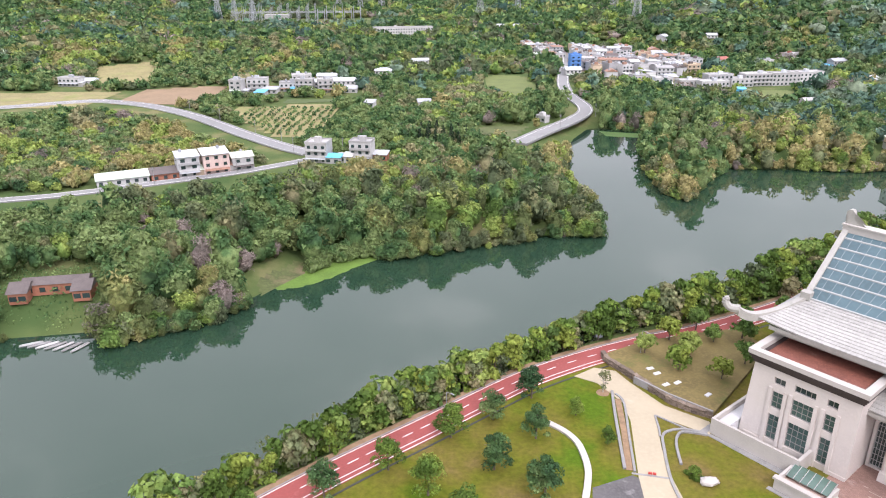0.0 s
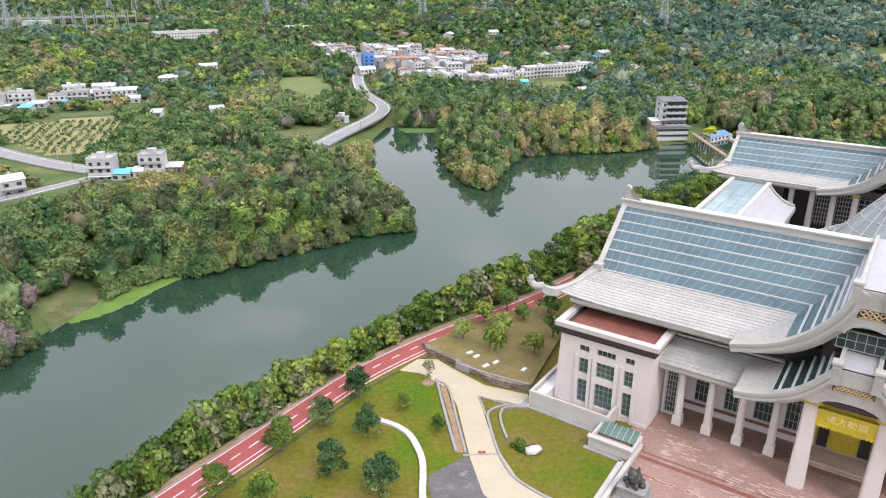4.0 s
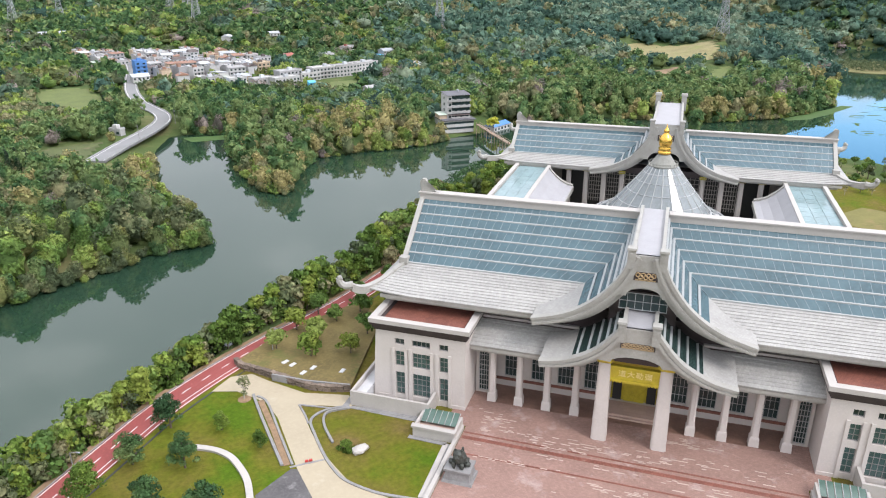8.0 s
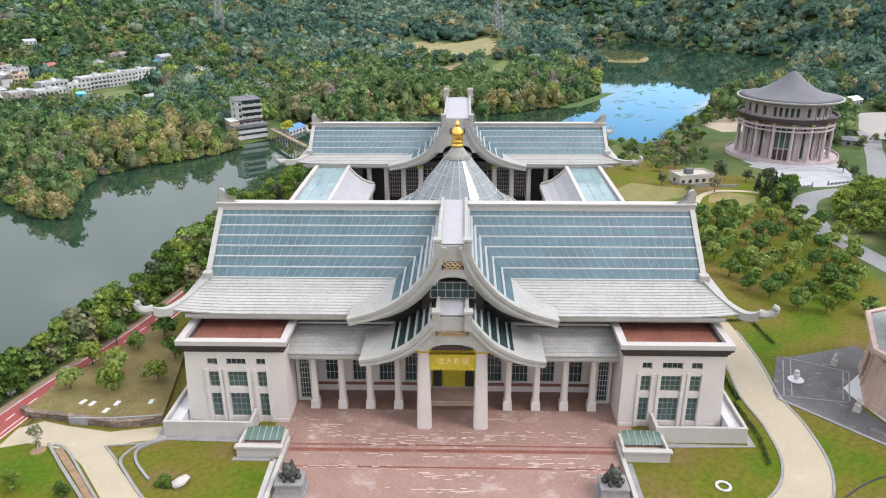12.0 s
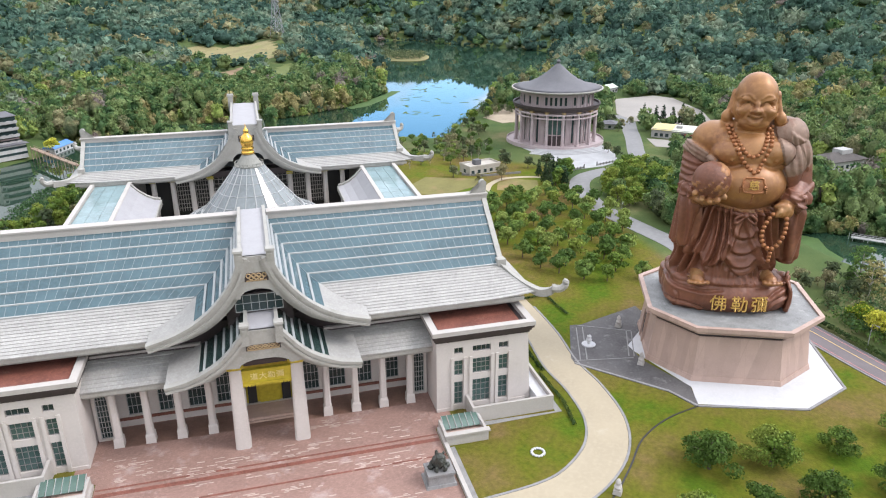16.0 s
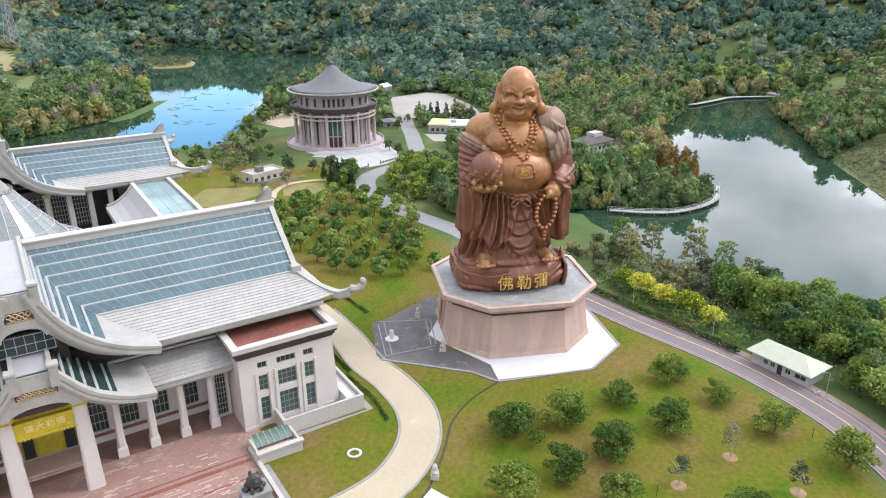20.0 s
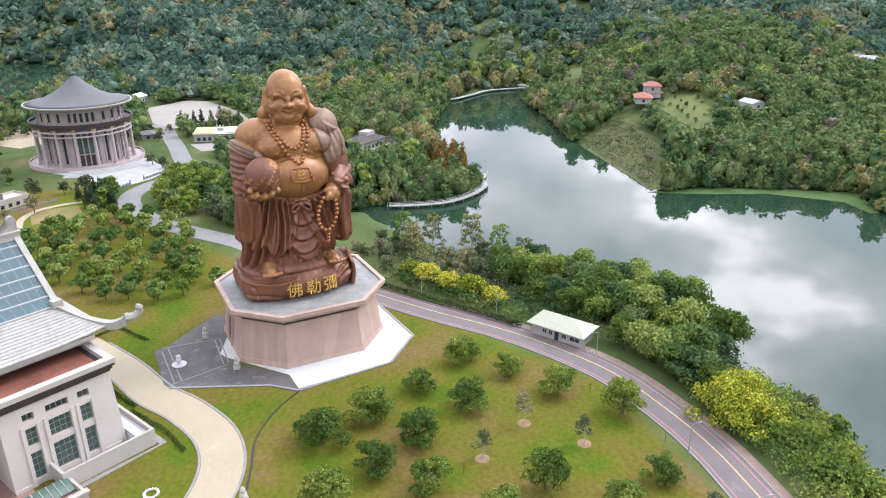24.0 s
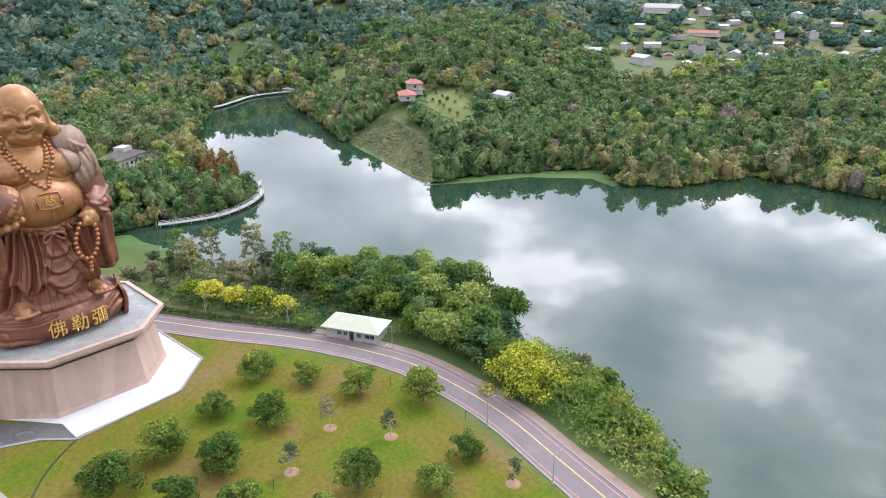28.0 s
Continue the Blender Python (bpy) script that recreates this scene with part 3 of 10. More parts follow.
CAMPUS = [(-70, 70), (-35, 104), (-1, 133), (27, 156), (60, 173), (84, 185), (150, 215), (215, 260), (300, 270), (330, 190), (330, 100), (260, 50), (205, 10), (196, -14), (165, -40), (136, -63), (100, -68), (60, -75), (0, -80), (-60, -50)]
build_ground()
bm = B()
prism(bm, [(-1500, -1500), (1500, -1500), (1500, 1500), (-1500, 1500)], WATER - 0.05, WATER)
solid("water", bm, M["water"], "still green lake water mirroring the clouded sky", "lake", kind="structure")

# ---- the temple ----
def at_height(curve, z):
    """Half width of a swept gable at height z; curve: (half width, z) from the tip up."""
    zs = [c[1] for c in curve]
    return float(np.interp(z, zs, [c[0] for c in curve]))


def fine_curve(curve, n=5):
    return smooth_line(curve, n)


def walled(bm, u0, u1, z0, z1, y0, y1, openings):
    """A wall from u0 to u1 with rectangular openings (u0, u1, z0, z1) left free."""
    us = sorted({u0, u1, *[o[0] for o in openings], *[o[1] for o in openings]})
    zs = sorted({z0, z1, *[o[2] for o in openings], *[o[3] for o in openings]})
    for za, zb in zip(zs, zs[1:]):
        run = None
        for ua, ub in zip(us, us[1:]):
            free = any(o[0] - 1e-6 <= ua and ub <= o[1] + 1e-6 and o[2] - 1e-6 <= za and zb <= o[3] + 1e-6 for o in openings)
            if free:
                if run:
                    box(bm, run[0], run[1], y0, y1, za, zb)
                run = None
            else:
                run = [run[0] if run else ua, ub]
        if run:
            box(bm, run[0], run[1], y0, y1, za, zb)


def window_at(parent, u0, u1, z0, z1, y, nu, nz, glass, frame_mat, name="window"):
    """A glazed window facing -y: pane with a grid of bars."""
    bm = B()
    box(bm, u0, u1, y + 0.06, y + 0.12, z0, z1)
    w = part(name, bm, glass, parent)
    bm = B()
    t = 0.14
    box(bm, u0, u1, y - 0.08, y + 0.05, z0, z0 + t)
    box(bm, u0, u1, y - 0.08, y + 0.05, z1 - t, z1)
    box(bm, u0, u0 + t, y - 0.08, y + 0.05, z0 + t, z1 - t)
    box(bm, u1 - t, u1, y - 0.08, y + 0.05, z0 + t, z1 - t)
    for i in range(1, nu):
        x = u0 + (u1 - u0) * i / nu
        box(bm, x - 0.05, x + 0.05, y - 0.05, y + 0.05, z0 + t, z1 - t)
    for k in range(1, nz):
        z = z0 + (z1 - z0) * k / nz
        box(bm, u0 + t, u1 - t, y - 0.065, y + 0.045, z - 0.05, z + 0.05)
    part("window_frame", bm, frame_mat, w)
    return w


def column(parent, u, y, z1, w_base, w_shaft, base_h, name="column"):
    bm = B()
    s = w_base / 2
    c = Matrix.Translation((u, y, 0))
    taper(bm, -s, s, -s, s, 0, base_h * 0.82, 0.08, 0.08, c)
    taper(bm, -s * 0.95, s * 0.95, -s * 0.95, s * 0.95, base_h * 0.82, base_h, 0.14, 0.14, c)
    h = w_shaft / 2
    k = h * 0.55
    octo = [(h, k), (k, h), (-k, h), (-h, k), (-h, -k), (-k, -h), (k, -h), (h, -k)]
    prism(bm, [(u + x, y + v) for x, v in octo], base_h, z1, [(u + 0.82 * x, y + 0.82 * v) for x, v in octo])
    taper(bm, -h * 1.15, h * 1.15, -h * 1.15, h * 1.15, z1, z1 + 0.5, -0.15, -0.15, c)
    return part(name, bm, M["wall_stone"], parent)


def roof_y(prof, z):
    return float(np.interp(z, [p[1] for p in prof], [p[0] for p in prof]))


def roof_z(prof, y):
    return float(np.interp(y, [p[0] for p in prof], [p[1] for p in prof]))


def sloped_slab(bm, a0, a1, b0, b1, thick):
    """A plank between two level lines: a0-a1 below, b0-b1 above (3D points)."""
    up = Vector((0, 0, thick))
    lo = [Vector(p) for p in (a0, a1, b1, b0)]
    loft(bm, [lo, [p + up for p in lo]])


def swept_board(bm, curve, y0, y1, thick, side):
    """A curved bargeboard along a gable's edge: curve of (half width, z)."""
    pts = fine_curve(curve)
    rings = []
    for i, (w, z) in enumerate(pts):
        a_, b_ = pts[max(i - 1, 0)], pts[min(i + 1, len(pts) - 1)]
        d = Vector((b_[0] - a_[0], b_[1] - a_[1])).normalized()
        n = Vector((d.y, -d.x))
        if n.y > 0:
            n = -n
        p0 = Vector((w, z)) - n * 0.35
        p1 = Vector((w, z)) + n * thick * (0.5 + 0.5 * min(1.0, i / (0.3 * len(pts)))) * (1.0 if i < len(pts) - 3 else 0.8)
        rings.append([(side * p0.x, y0, p0.y), (side * p1.x, y0, p1.y), (side * p1.x, y1, p1.y), (side * p0.x, y1, p0.y)])
    loft(bm, rings)


def cross_gable(parent, curve, yf, prof, rows, y_back, thick, glass_from, deck_w, ornament, z_deck, arch, glass="roof_glass"):
    """A swept cross gable over the middle of a hall: bargeboards, striped flanks, flat paved ridge, pediment."""
    top = curve[-1]
    pts = fine_curve(curve, 6)
    back = lambda z: min(y_back, max(yf + 1.0, roof_y(prof, z))) if z <= prof[-1][1] else y_back
    for side in (-1, 1):
        bm = B()
        swept_board(bm, curve, yf - 0.9, yf + 0.5, thick, side)
        part("bargeboard", bm, M["roof_stone"], parent)
        for off_, th_ in ((0.0, 0.30), (0.62 * thick, 0.22)):
            bm = B()
            lip = []
            for i, (w, z) in enumerate(curve):
                a_, b_ = curve[max(i - 1, 0)], curve[min(i + 1, len(curve) - 1)]
                d = Vector((b_[0] - a_[0], b_[1] - a_[1])).normalized()
                nn_ = Vector((d.y, -d.x)) if d.x > 0 else Vector((-d.y, d.x))
                nn_ = nn_ if nn_.y < 0 else -nn_
                lip.append((w + nn_.x * off_, z + nn_.y * off_))
            swept_board(bm, lip, yf - 1.12, yf - 0.88, th_, side)
            part("moulding", bm, M["roof_stone"], parent)
        bm = B()
        inner = [(w - 1.0, z - 0.75) for w, z in curve[:-1]] + [(curve[-1][0] - 0.6, curve[-1][1] - 1.2)]
        swept_board(bm, inner, yf + 0.5, yf + 1.2, thick * 0.9, side)
        part("bargeboard_step", bm, M["roof_stone"], parent)
        # the flank: sheet with its rails running back from the face
        bm = B()
        for (w0, z0), (w1, z1) in zip(pts, pts[1:]):
            tgt = bm if z0 < glass_from else B()
            a0, a1 = (side * w0, yf + 0.5, z0), (side * w0, back(z0) + 0.6, z0)
            b0, b1 = (side * w1, yf + 0.5, z1), (side * w1, back(z1) + 0.6, z1)
            sloped_slab(tgt, a0, a1, b0, b1, 0.18)
            if tgt is not bm:
                part("flank_pane", tgt, M[glass], parent)
        part("flank_tiles", bm, M["roof_tile"], parent)
        for z in rows:
            w = at_height(curve, z)
            bm = B()
            zz = z + 0.2
            box(bm, side * w - 0.22, side * w + 0.22, yf + 0.5, back(z), zz - 0.2, zz + 0.22)
            part("flank_rail", bm, M["mullion"], parent)
        # kerb of the flat ridge and its post
        bm = B()
        box(bm, side * deck_w - 0.35, side * deck_w + 0.35, yf, y_back, z_deck - 0.6, z_deck + 0.7)
        part("ridge_kerb", bm, M["roof_stone"], parent)
        bm = B()
        x = side * (deck_w + 0.25)
        box(bm, x - 0.75, x + 0.75, yf - 1.1, yf + 0.5, z_deck - 2.8, z_deck + 1.1)
        taper(bm, x - 0.95, x + 0.95, yf - 1.3, yf + 0.7, z_deck + 1.1, z_deck + 1.5, 0.1, 0.1)
        box(bm, x - 0.45, x + 0.45, yf - 1.22, yf - 1.1, z_deck - 0.4, z_deck + 0.5)
        part("ridge_post", bm, M["roof_stone"], parent)
    bm = B()
    box(bm, -deck_w + 0.35, deck_w - 0.35, yf - 0.2, y_back, z_deck - 0.5, z_deck)
    part("ridge_deck", bm, M["deck"], parent)
    # pediment under the apex, its lower edge an arch
    bm = B()
    w_top, w_arch, z_arch, z_foot = deck_w + 0.3, arch[0], arch[1], arch[2]
    n = 8
    outer = [(-w_arch, z_foot)]
    for k in range(n + 1):
        t = math.pi * (1 - k / n)
        outer.append((w_arch * math.cos(t), z_foot + (z_arch - z_foot) * math.sin(t)))
    outer += [(w_arch + 0.6, z_foot)]
    zt = z_deck
    upper = [(-at_height(curve, z_foot + 0.3), z_foot + 0.3)] + [(-at_height(curve, z_foot + (zt - z_foot) * k / 5), z_foot + (zt - z_foot) * k / 5) for k in range(1, 6)]
    rim = upper + [(-x, z) for x, z in upper[::-1]]
    low = [(w_arch * math.cos(math.pi * k / n), z_foot + (z_arch - z_foot) * math.sin(math.pi * k / n)) for k in range(n + 1)]
    poly = rim + low
    lo = [bm.verts.new((x, yf - 0.5, z)) for x, z in poly]
    hi = [bm.verts.new((x, yf + 0.3, z)) for x, z in poly]
    m = len(lo)
    bm.faces.new(lo)
    bm.faces.new(hi[::-1])
    for i in range(m):
        bm.faces.new((lo[i], lo[(i + 1) % m], hi[(i + 1) % m], hi[i]))
    bmesh.ops.triangulate(bm, faces=bm.faces)
    part("pediment", bm, M["roof_stone"], parent)
    bm = B()
    wide = 4 if ornament[1] > 1 else 9
    panel = B()
    box(panel, -0.42 * ornament[1] * (wide + 0.6), 0.42 * ornament[1] * (wide + 0.6), yf - 0.55, yf - 0.49, ornament[0] - 0.7 * ornament[1], ornament[0] + 0.85 * ornament[1])
    part("ornament_panel", panel, M["dark"], parent, "dark recessed panel behind the scrollwork")
    for k in range(-wide + 1, wide):
        x = k * 0.42 * ornament[1]
        zc = ornament[0] + (0.35 if k % 2 else 0.0) * ornament[1]
        rr = 0.36 * ornament[1]
        ring = [(x + rr * math.cos(t * 0.7854), yf - 0.52, zc + rr * math.sin(t * 0.7854)) for t in range(9)]
        tube(bm, [(p[0], yf - 0.6, p[2]) for p in ring], 0.11 * ornament[1], 4)
    box(bm, -0.42 * ornament[1] * wide, 0.42 * ornament[1] * wide, yf - 0.62, yf - 0.5, ornament[0] - 0.65 * ornament[1], ornament[0] - 0.45 * ornament[1])
    part("ornament", bm, M["ornament"], parent, "tan scrollwork ornament")


M["porch_glass"] = glass_material("dark_green_glass", (0.03, 0.055, 0.05), 0.12, 0.05)
M["deck"] = material("grey_ridge_deck", (0.34, 0.335, 0.345), 0.6, vary=0.1, scale=0.3, fine=2)
M["ornament"] = material("tan_scrollwork", (0.42, 0.30, 0.16), 0.5, 0.1, 0.3, 1.0, 6)


def scroll(bm, x, y, z, s, side):
    """The upright curl at a ridge's end, turned out to one side."""
    prof = [(-3.6, 0), (-2.2, 0.25), (-1.0, 0.7), (-0.35, 1.5), (-0.3, 2.6), (0.1, 3.1), (0.8, 3.15), (1.3, 2.7), (1.35, 2.0), (1.0, 1.4), (1.1, 0.7), (1.15, 0), (1.15, -0.6), (-3.6, -0.6)]
    lo = [bm.verts.new((x + side * s * px, y - 0.55 * s, z + s * pz)) for px, pz in prof]
    hi = [bm.verts.new((x + side * s * px, y + 0.55 * s, z + s * pz)) for px, pz in prof]
    n = len(lo)
    bm.faces.new(lo)
    bm.faces.new(hi[::-1])
    for i in range(n):
        bm.faces.new((lo[i], lo[(i + 1) % n], hi[(i + 1) % n], hi[i]))
    bmesh.ops.triangulate(bm, faces=[f for f in bm.faces if len(f.verts) > 4])
    lathe_pts = [(0.42 * s, -0.62 * s), (0.42 * s, 0.62 * s)]
    ring = [[(x + side * s * 0.5 + r_ * math.cos(k * 0.6283), y + d, z + s * 2.35 + r_ * math.sin(k * 0.6283)) for k in range(10)] for r_, d in lathe_pts]
    loft(bm, ring)


def hall_roof(parent, prof, L_base, L_ridge, L_eave, tip, n_rows, courses, curve, y_end):
    """Hipped and gabled roof: white tile courses below, bands of glass above, mirrored front to back about the ridge."""
    (ye, ze), (yg, zg), (yr, zr) = prof
    for face in (1, -1):
        fy = (lambda y: y) if face == 1 else (lambda y: 2 * yr - y)
        for side in (-1, 1):
            # tile courses
            for k in range(courses):
                y0, y1 = ye + (yg - ye) * k / courses, ye + (yg - ye) * (k + 1) / courses
                z0, z1 = roof_z(prof, y0), roof_z(prof, y1)
                # the eaves lift towards the corner
                u_out0 = L_eave + (L_base - L_eave) * (y0 - ye) / (yg - ye)
                u_out1 = L_eave + (L_base - L_eave) * (y1 - ye) / (yg - ye)
                u_in0 = max(at_height(curve, z0) - 1.0, 0) if face == 1 else 0
                u_in1 = max(at_height(curve, z1) - 1.0, 0) if face == 1 else 0
                bm = B()
                seg = 8
                for j in range(seg):
                    f0, f1 = j / seg, (j + 1) / seg
                    a0 = u_in0 + (u_out0 - u_in0) * f0, u_in0 + (u_out0 - u_in0) * f1
                    a1 = u_in1 + (u_out1 - u_in1) * f0, u_in1 + (u_out1 - u_in1) * f1
                    lift = lambda u, q: 1.1 * (max(0, u - L_base + 8) / 15) ** 2 * (1 - q)
                    q0, q1 = k / courses, (k + 1) / courses
                    zz = [z0 + 0.13 + lift(a0[0], q0), z0 + 0.13 + lift(a0[1], q0), z1 + lift(a1[1], q1), z1 + lift(a1[0], q1)]
                    P = [(side * a0[0], fy(y0), zz[0]), (side * a0[1], fy(y0), zz[1]), (side * a1[1], fy(y1), zz[2]), (side * a1[0], fy(y1), zz[3])]
                    lo = [Vector(p) for p in P]
                    loft(bm, [[p - Vector((0, 0, 0.28)) for p in lo], lo])
                part("tile_course", bm, M["roof_tile"], parent)
            # glass bands between white rails, each pane divided by thin bars
            bars = B()
            for k in range(n_rows):
                y0, y1 = yg + (yr - yg) * k / n_rows, yg + (yr - yg) * (k + 1) / n_rows
                z0, z1 = roof_z(prof, y0), roof_z(prof, y1)
                u_in0 = at_height(curve, z0) if face == 1 else 0
                u_in1 = at_height(curve, z1) if face == 1 else 0
                u0o = L_base + (L_ridge - L_base) * k / n_rows
                u1o = L_base + (L_ridge - L_base) * (k + 1) / n_rows
                panes = max(1, int((u0o - u_in0) / 3.6)) if face == 1 else 1
                for j in range(panes):
                    f0, f1 = j / panes, (j + 1) / panes
                    bm = B()
                    gap = 0.05
                    sloped_slab(bm, (side * (u_in0 + (u0o - u_in0) * f0 + gap), fy(y0), z0), (side * (u_in0 + (u0o - u_in0) * f1 - gap), fy(y0), z0),
                                (side * (u_in1 + (u1o - u_in1) * f0 + gap), fy(y1), z1), (side * (u_in1 + (u1o - u_in1) * f1 - gap), fy(y1), z1), 0.12)
                    part("pane", bm, M["roof_glass"], parent)
                    for q in ((0, 1) if face == 1 else ()):
                        g0 = f0 + (f1 - f0) * q / 2
                        b0, b1 = u_in0 + (u0o - u_in0) * g0, u_in1 + (u1o - u_in1) * g0
                        sloped_slab(bars, (side * (b0 - 0.05), fy(y0), z0 + 0.05), (side * (b0 + 0.05), fy(y0), z0 + 0.05), (side * (b1 - 0.05), fy(y1), z1 + 0.05), (side * (b1 + 0.05), fy(y1), z1 + 0.05), 0.12)
                bm = B()
                dy = 0.13
                sloped_slab(bm, (side * u_in0, fy(y0 - dy), z0 + 0.02), (side * u0o, fy(y0 - dy), z0 + 0.02), (side * u_in0, fy(y0 + dy * 0.6), z0 + 0.14), (side * u0o, fy(y0 + dy * 0.6), z0 + 0.14), 0.24)
                part("rail", bm, M["mullion"], parent)
            bm = B()
            if len(bars.verts):
                part("glazing_grid", bars, M["bar"], parent)
            # dark sheet below the panes closes the roof
            sloped_slab(bm, (side * 0.0, fy(yg), zg - 0.9), (side * L_base, fy(yg), zg - 0.9), (0, fy(yr), zr - 0.9), (side * L_ridge, fy(yr), zr - 0.9), 0.2)
            part("roof_lining", bm, M["lining"], parent)
            bm = B()
            u_f = at_height(curve, ze) - 2 if face == 1 else 0
            sloped_slab(bm, (side * u_f, fy(ye + 0.15), ze - 1.0), (side * (L_eave - 3), fy(ye + 0.15), ze - 1.0), (side * u_f, fy(ye + 0.7), ze - 1.0), (side * (L_eave - 3), fy(ye + 0.7), ze - 1.0), 0.85)
            sloped_slab(bm, (side * u_f, fy(ye + 0.9), ze - 1.7), (side * (L_eave - 4), fy(ye + 0.9), ze - 1.7), (side * u_f, fy(ye + 1.6), ze - 1.7), (side * (L_eave - 4), fy(ye + 1.6), ze - 1.7), 0.7)
            part("fascia", bm, M["roof_stone"], parent)
            # hip ridge and upturned beak
            bm = B()
            hip = [(L_base, yg, zg + 0.3), (L_base + (L_eave - L_base) * 0.5, (yg + ye) / 2, zg + (ze - zg) * 0.62 + 0.5), (L_eave, ye + 0.4, ze + 1.0), ((L_eave + tip[0]) / 2, ye - 1.0, ze + 1.15), (tip[0] - 0.9, ye - 1.8, tip[1])]
            line = smooth_line(hip, 5)
            rings = []
            for i, p in enumerate(line):
                f = i / (len(line) - 1)
                hw, hh = 0.75, 0.7 + 0.5 * f
                rings.append([(side * (p[0] + sx * hw * 0.7), fy(p[1] + sx * hw * 0.7), p[2] + sz * hh - 0.2) for sx, sz in ((-1, -1), (1, -1), (1, 0.7), (-1, 0.7))])
            loft(bm, rings)
            e = line[-1]
            curl = [(e[0] - 0.5, e[1], e[2]), (e[0] + 1.1, e[1] - 0.6, e[2] - 0.1), (e[0] + 2.0, e[1] - 1.0, e[2] + 0.6), (e[0] + 2.3, e[1] - 1.2, e[2] + 1.6), (e[0] + 1.7, e[1] - 0.9, e[2] + 2.0)]
            tube(bm, [(side * p[0], fy(p[1]), p[2]) for p in smooth_line(curl, 4)], [0.95, 0.95, 0.95, 0.9, 0.9, 0.85, 0.85, 0.8, 0.8, 0.75, 0.75, 0.7, 0.7, 0.65, 0.65, 0.6, 0.55], 8)
            part("hip_ridge", bm, M["roof_stone"], parent)
            # raking verge beside the glass
            bm = B()
            sloped_slab(bm, (side * (L_base - 0.5), fy(yg), zg - 0.1), (side * (L_base + 0.7), fy(yg), zg - 0.1), (side * (L_ridge - 0.5), fy(yr), zr - 0.1), (side * (L_ridge + 0.7), fy(yr), zr - 0.1), 0.8)
            box(bm, side * L_base - 1.0, side * L_base + 1.0, fy(yg) - 0.9, fy(yg) + 0.9, zg, zg + 1.5)
            part("verge", bm, M["roof_stone"], parent)
    for side in (-1, 1):
        # skirt roof under the gable, gable wall, ridge with its curl
        bm = B()
        yb = 2 * yr - yg
        for k in range(courses // 2):
            f0, f1 = k / (courses // 2), (k + 1) / (courses // 2)
            g = lambda f: (L_eave - (L_eave - L_base) * f, ye + (yg - ye) * f, ze + (zg - ze) * f)
            (x0, y0, z0), (x1, y1, z1) = g(f0), g(f1)
            sloped_slab(bm, (side * x0, y0, z0 + 0.1), (side * x0, 2 * yr - y0, z0 + 0.1), (side * x1, y1, z1), (side * x1, 2 * yr - y1, z1), 0.2)
        part("skirt_tiles", bm, M["roof_tile"], parent)
        bm = B()
        vs = [bm.verts.new(p) for p in ((side * (L_base - 0.6), yg, zg - 0.5), (side * (L_base - 0.6), yb, zg - 0.5), (side * (L_ridge - 0.6), yr, zr))]
        bm.faces.new(vs)
        bmesh.ops.solidify(bm, geom=bm.faces[:], thickness=0.5)
        part("gable_wall", bm, M["stone"], parent)
        bm = B()
        u0 = 3.2
        box(bm, *sorted((side * u0, side * (L_ridge + 0.8))), yr - 1.0, yr + 1.0, zr - 1.2, zr + 0.9)
        box(bm, *sorted((side * u0, side * (L_ridge + 1.0))), yr - 1.25, yr + 1.25, zr + 0.9, zr + 1.25)
        part("ridge", bm, M["stone"], parent)
        bm = B()
        scroll(bm, side * (L_ridge - 0.6), yr, zr + 1.25, 1.0, side)
        part("ridge_end", bm, M["roof_stone"], parent)


M["lining"] = material("dark_roof_lining", (0.10, 0.11, 0.115), 0.8, vary=0.2)
M["mullion_dark"] = material("grey_bronze_frame", (0.26, 0.25, 0.24), 0.5, 0.2, 0.1)
M["cover_glass"] = glass_material("green_cover_glass", (0.10, 0.165, 0.135), 0.12, 0.1)
M["bright_gold"] = material("pale_gold_leaf", (0.86, 0.74, 0.34), 0.4, 0.3, 0.1)

# front hall
hall = thing("temple_hall", "white stone temple hall with swept glass and tile roof", "temple", pose(TX, TY, 0, 0, 0, TYAW))
PROF = [(6.0, 22.6), (16.0, 26.4), (32.0, 37.9)]
CURVE = [(21.6, 23.3), (16.4, 24.8), (12.6, 26.6), (9.3, 29.0), (6.6, 31.9), (4.4, 35.2), (3.0, 38.6), (2.7, 39.6)]
ROWS = [26.4 + 11.5 * k / 7 for k in range(8)]
hall_roof(hall, PROF, 54.4, 55.0, 59.6, (63.6, 24.6), 7, 12, CURVE, 58)
cross_gable(hall, CURVE, 3.0, PROF, ROWS[1:], 32.5, 1.9, 26.4, 2.7, (35.3, 1.15), 39.6, (3.4, 33.0, 31.0))

# porch gable
PCURVE = [(18.6, 17.2), (14.6, 17.9), (11.3, 19.2), (8.6, 20.8), (6.4, 22.8), (4.6, 25.0), (3.3, 26.6)]
PPROF = [(3.0, 14.6), (11.0, 17.4), (12.0, 30.0)]
cross_gable(hall, PCURVE, -3.0, PPROF, [19.2, 20.4, 21.8, 23.4, 25.0], 9.0, 1.5, 18.6, 2.9, (23.4, 0.8), 27.0, (4.8, 21.0, 19.4), "porch_glass")
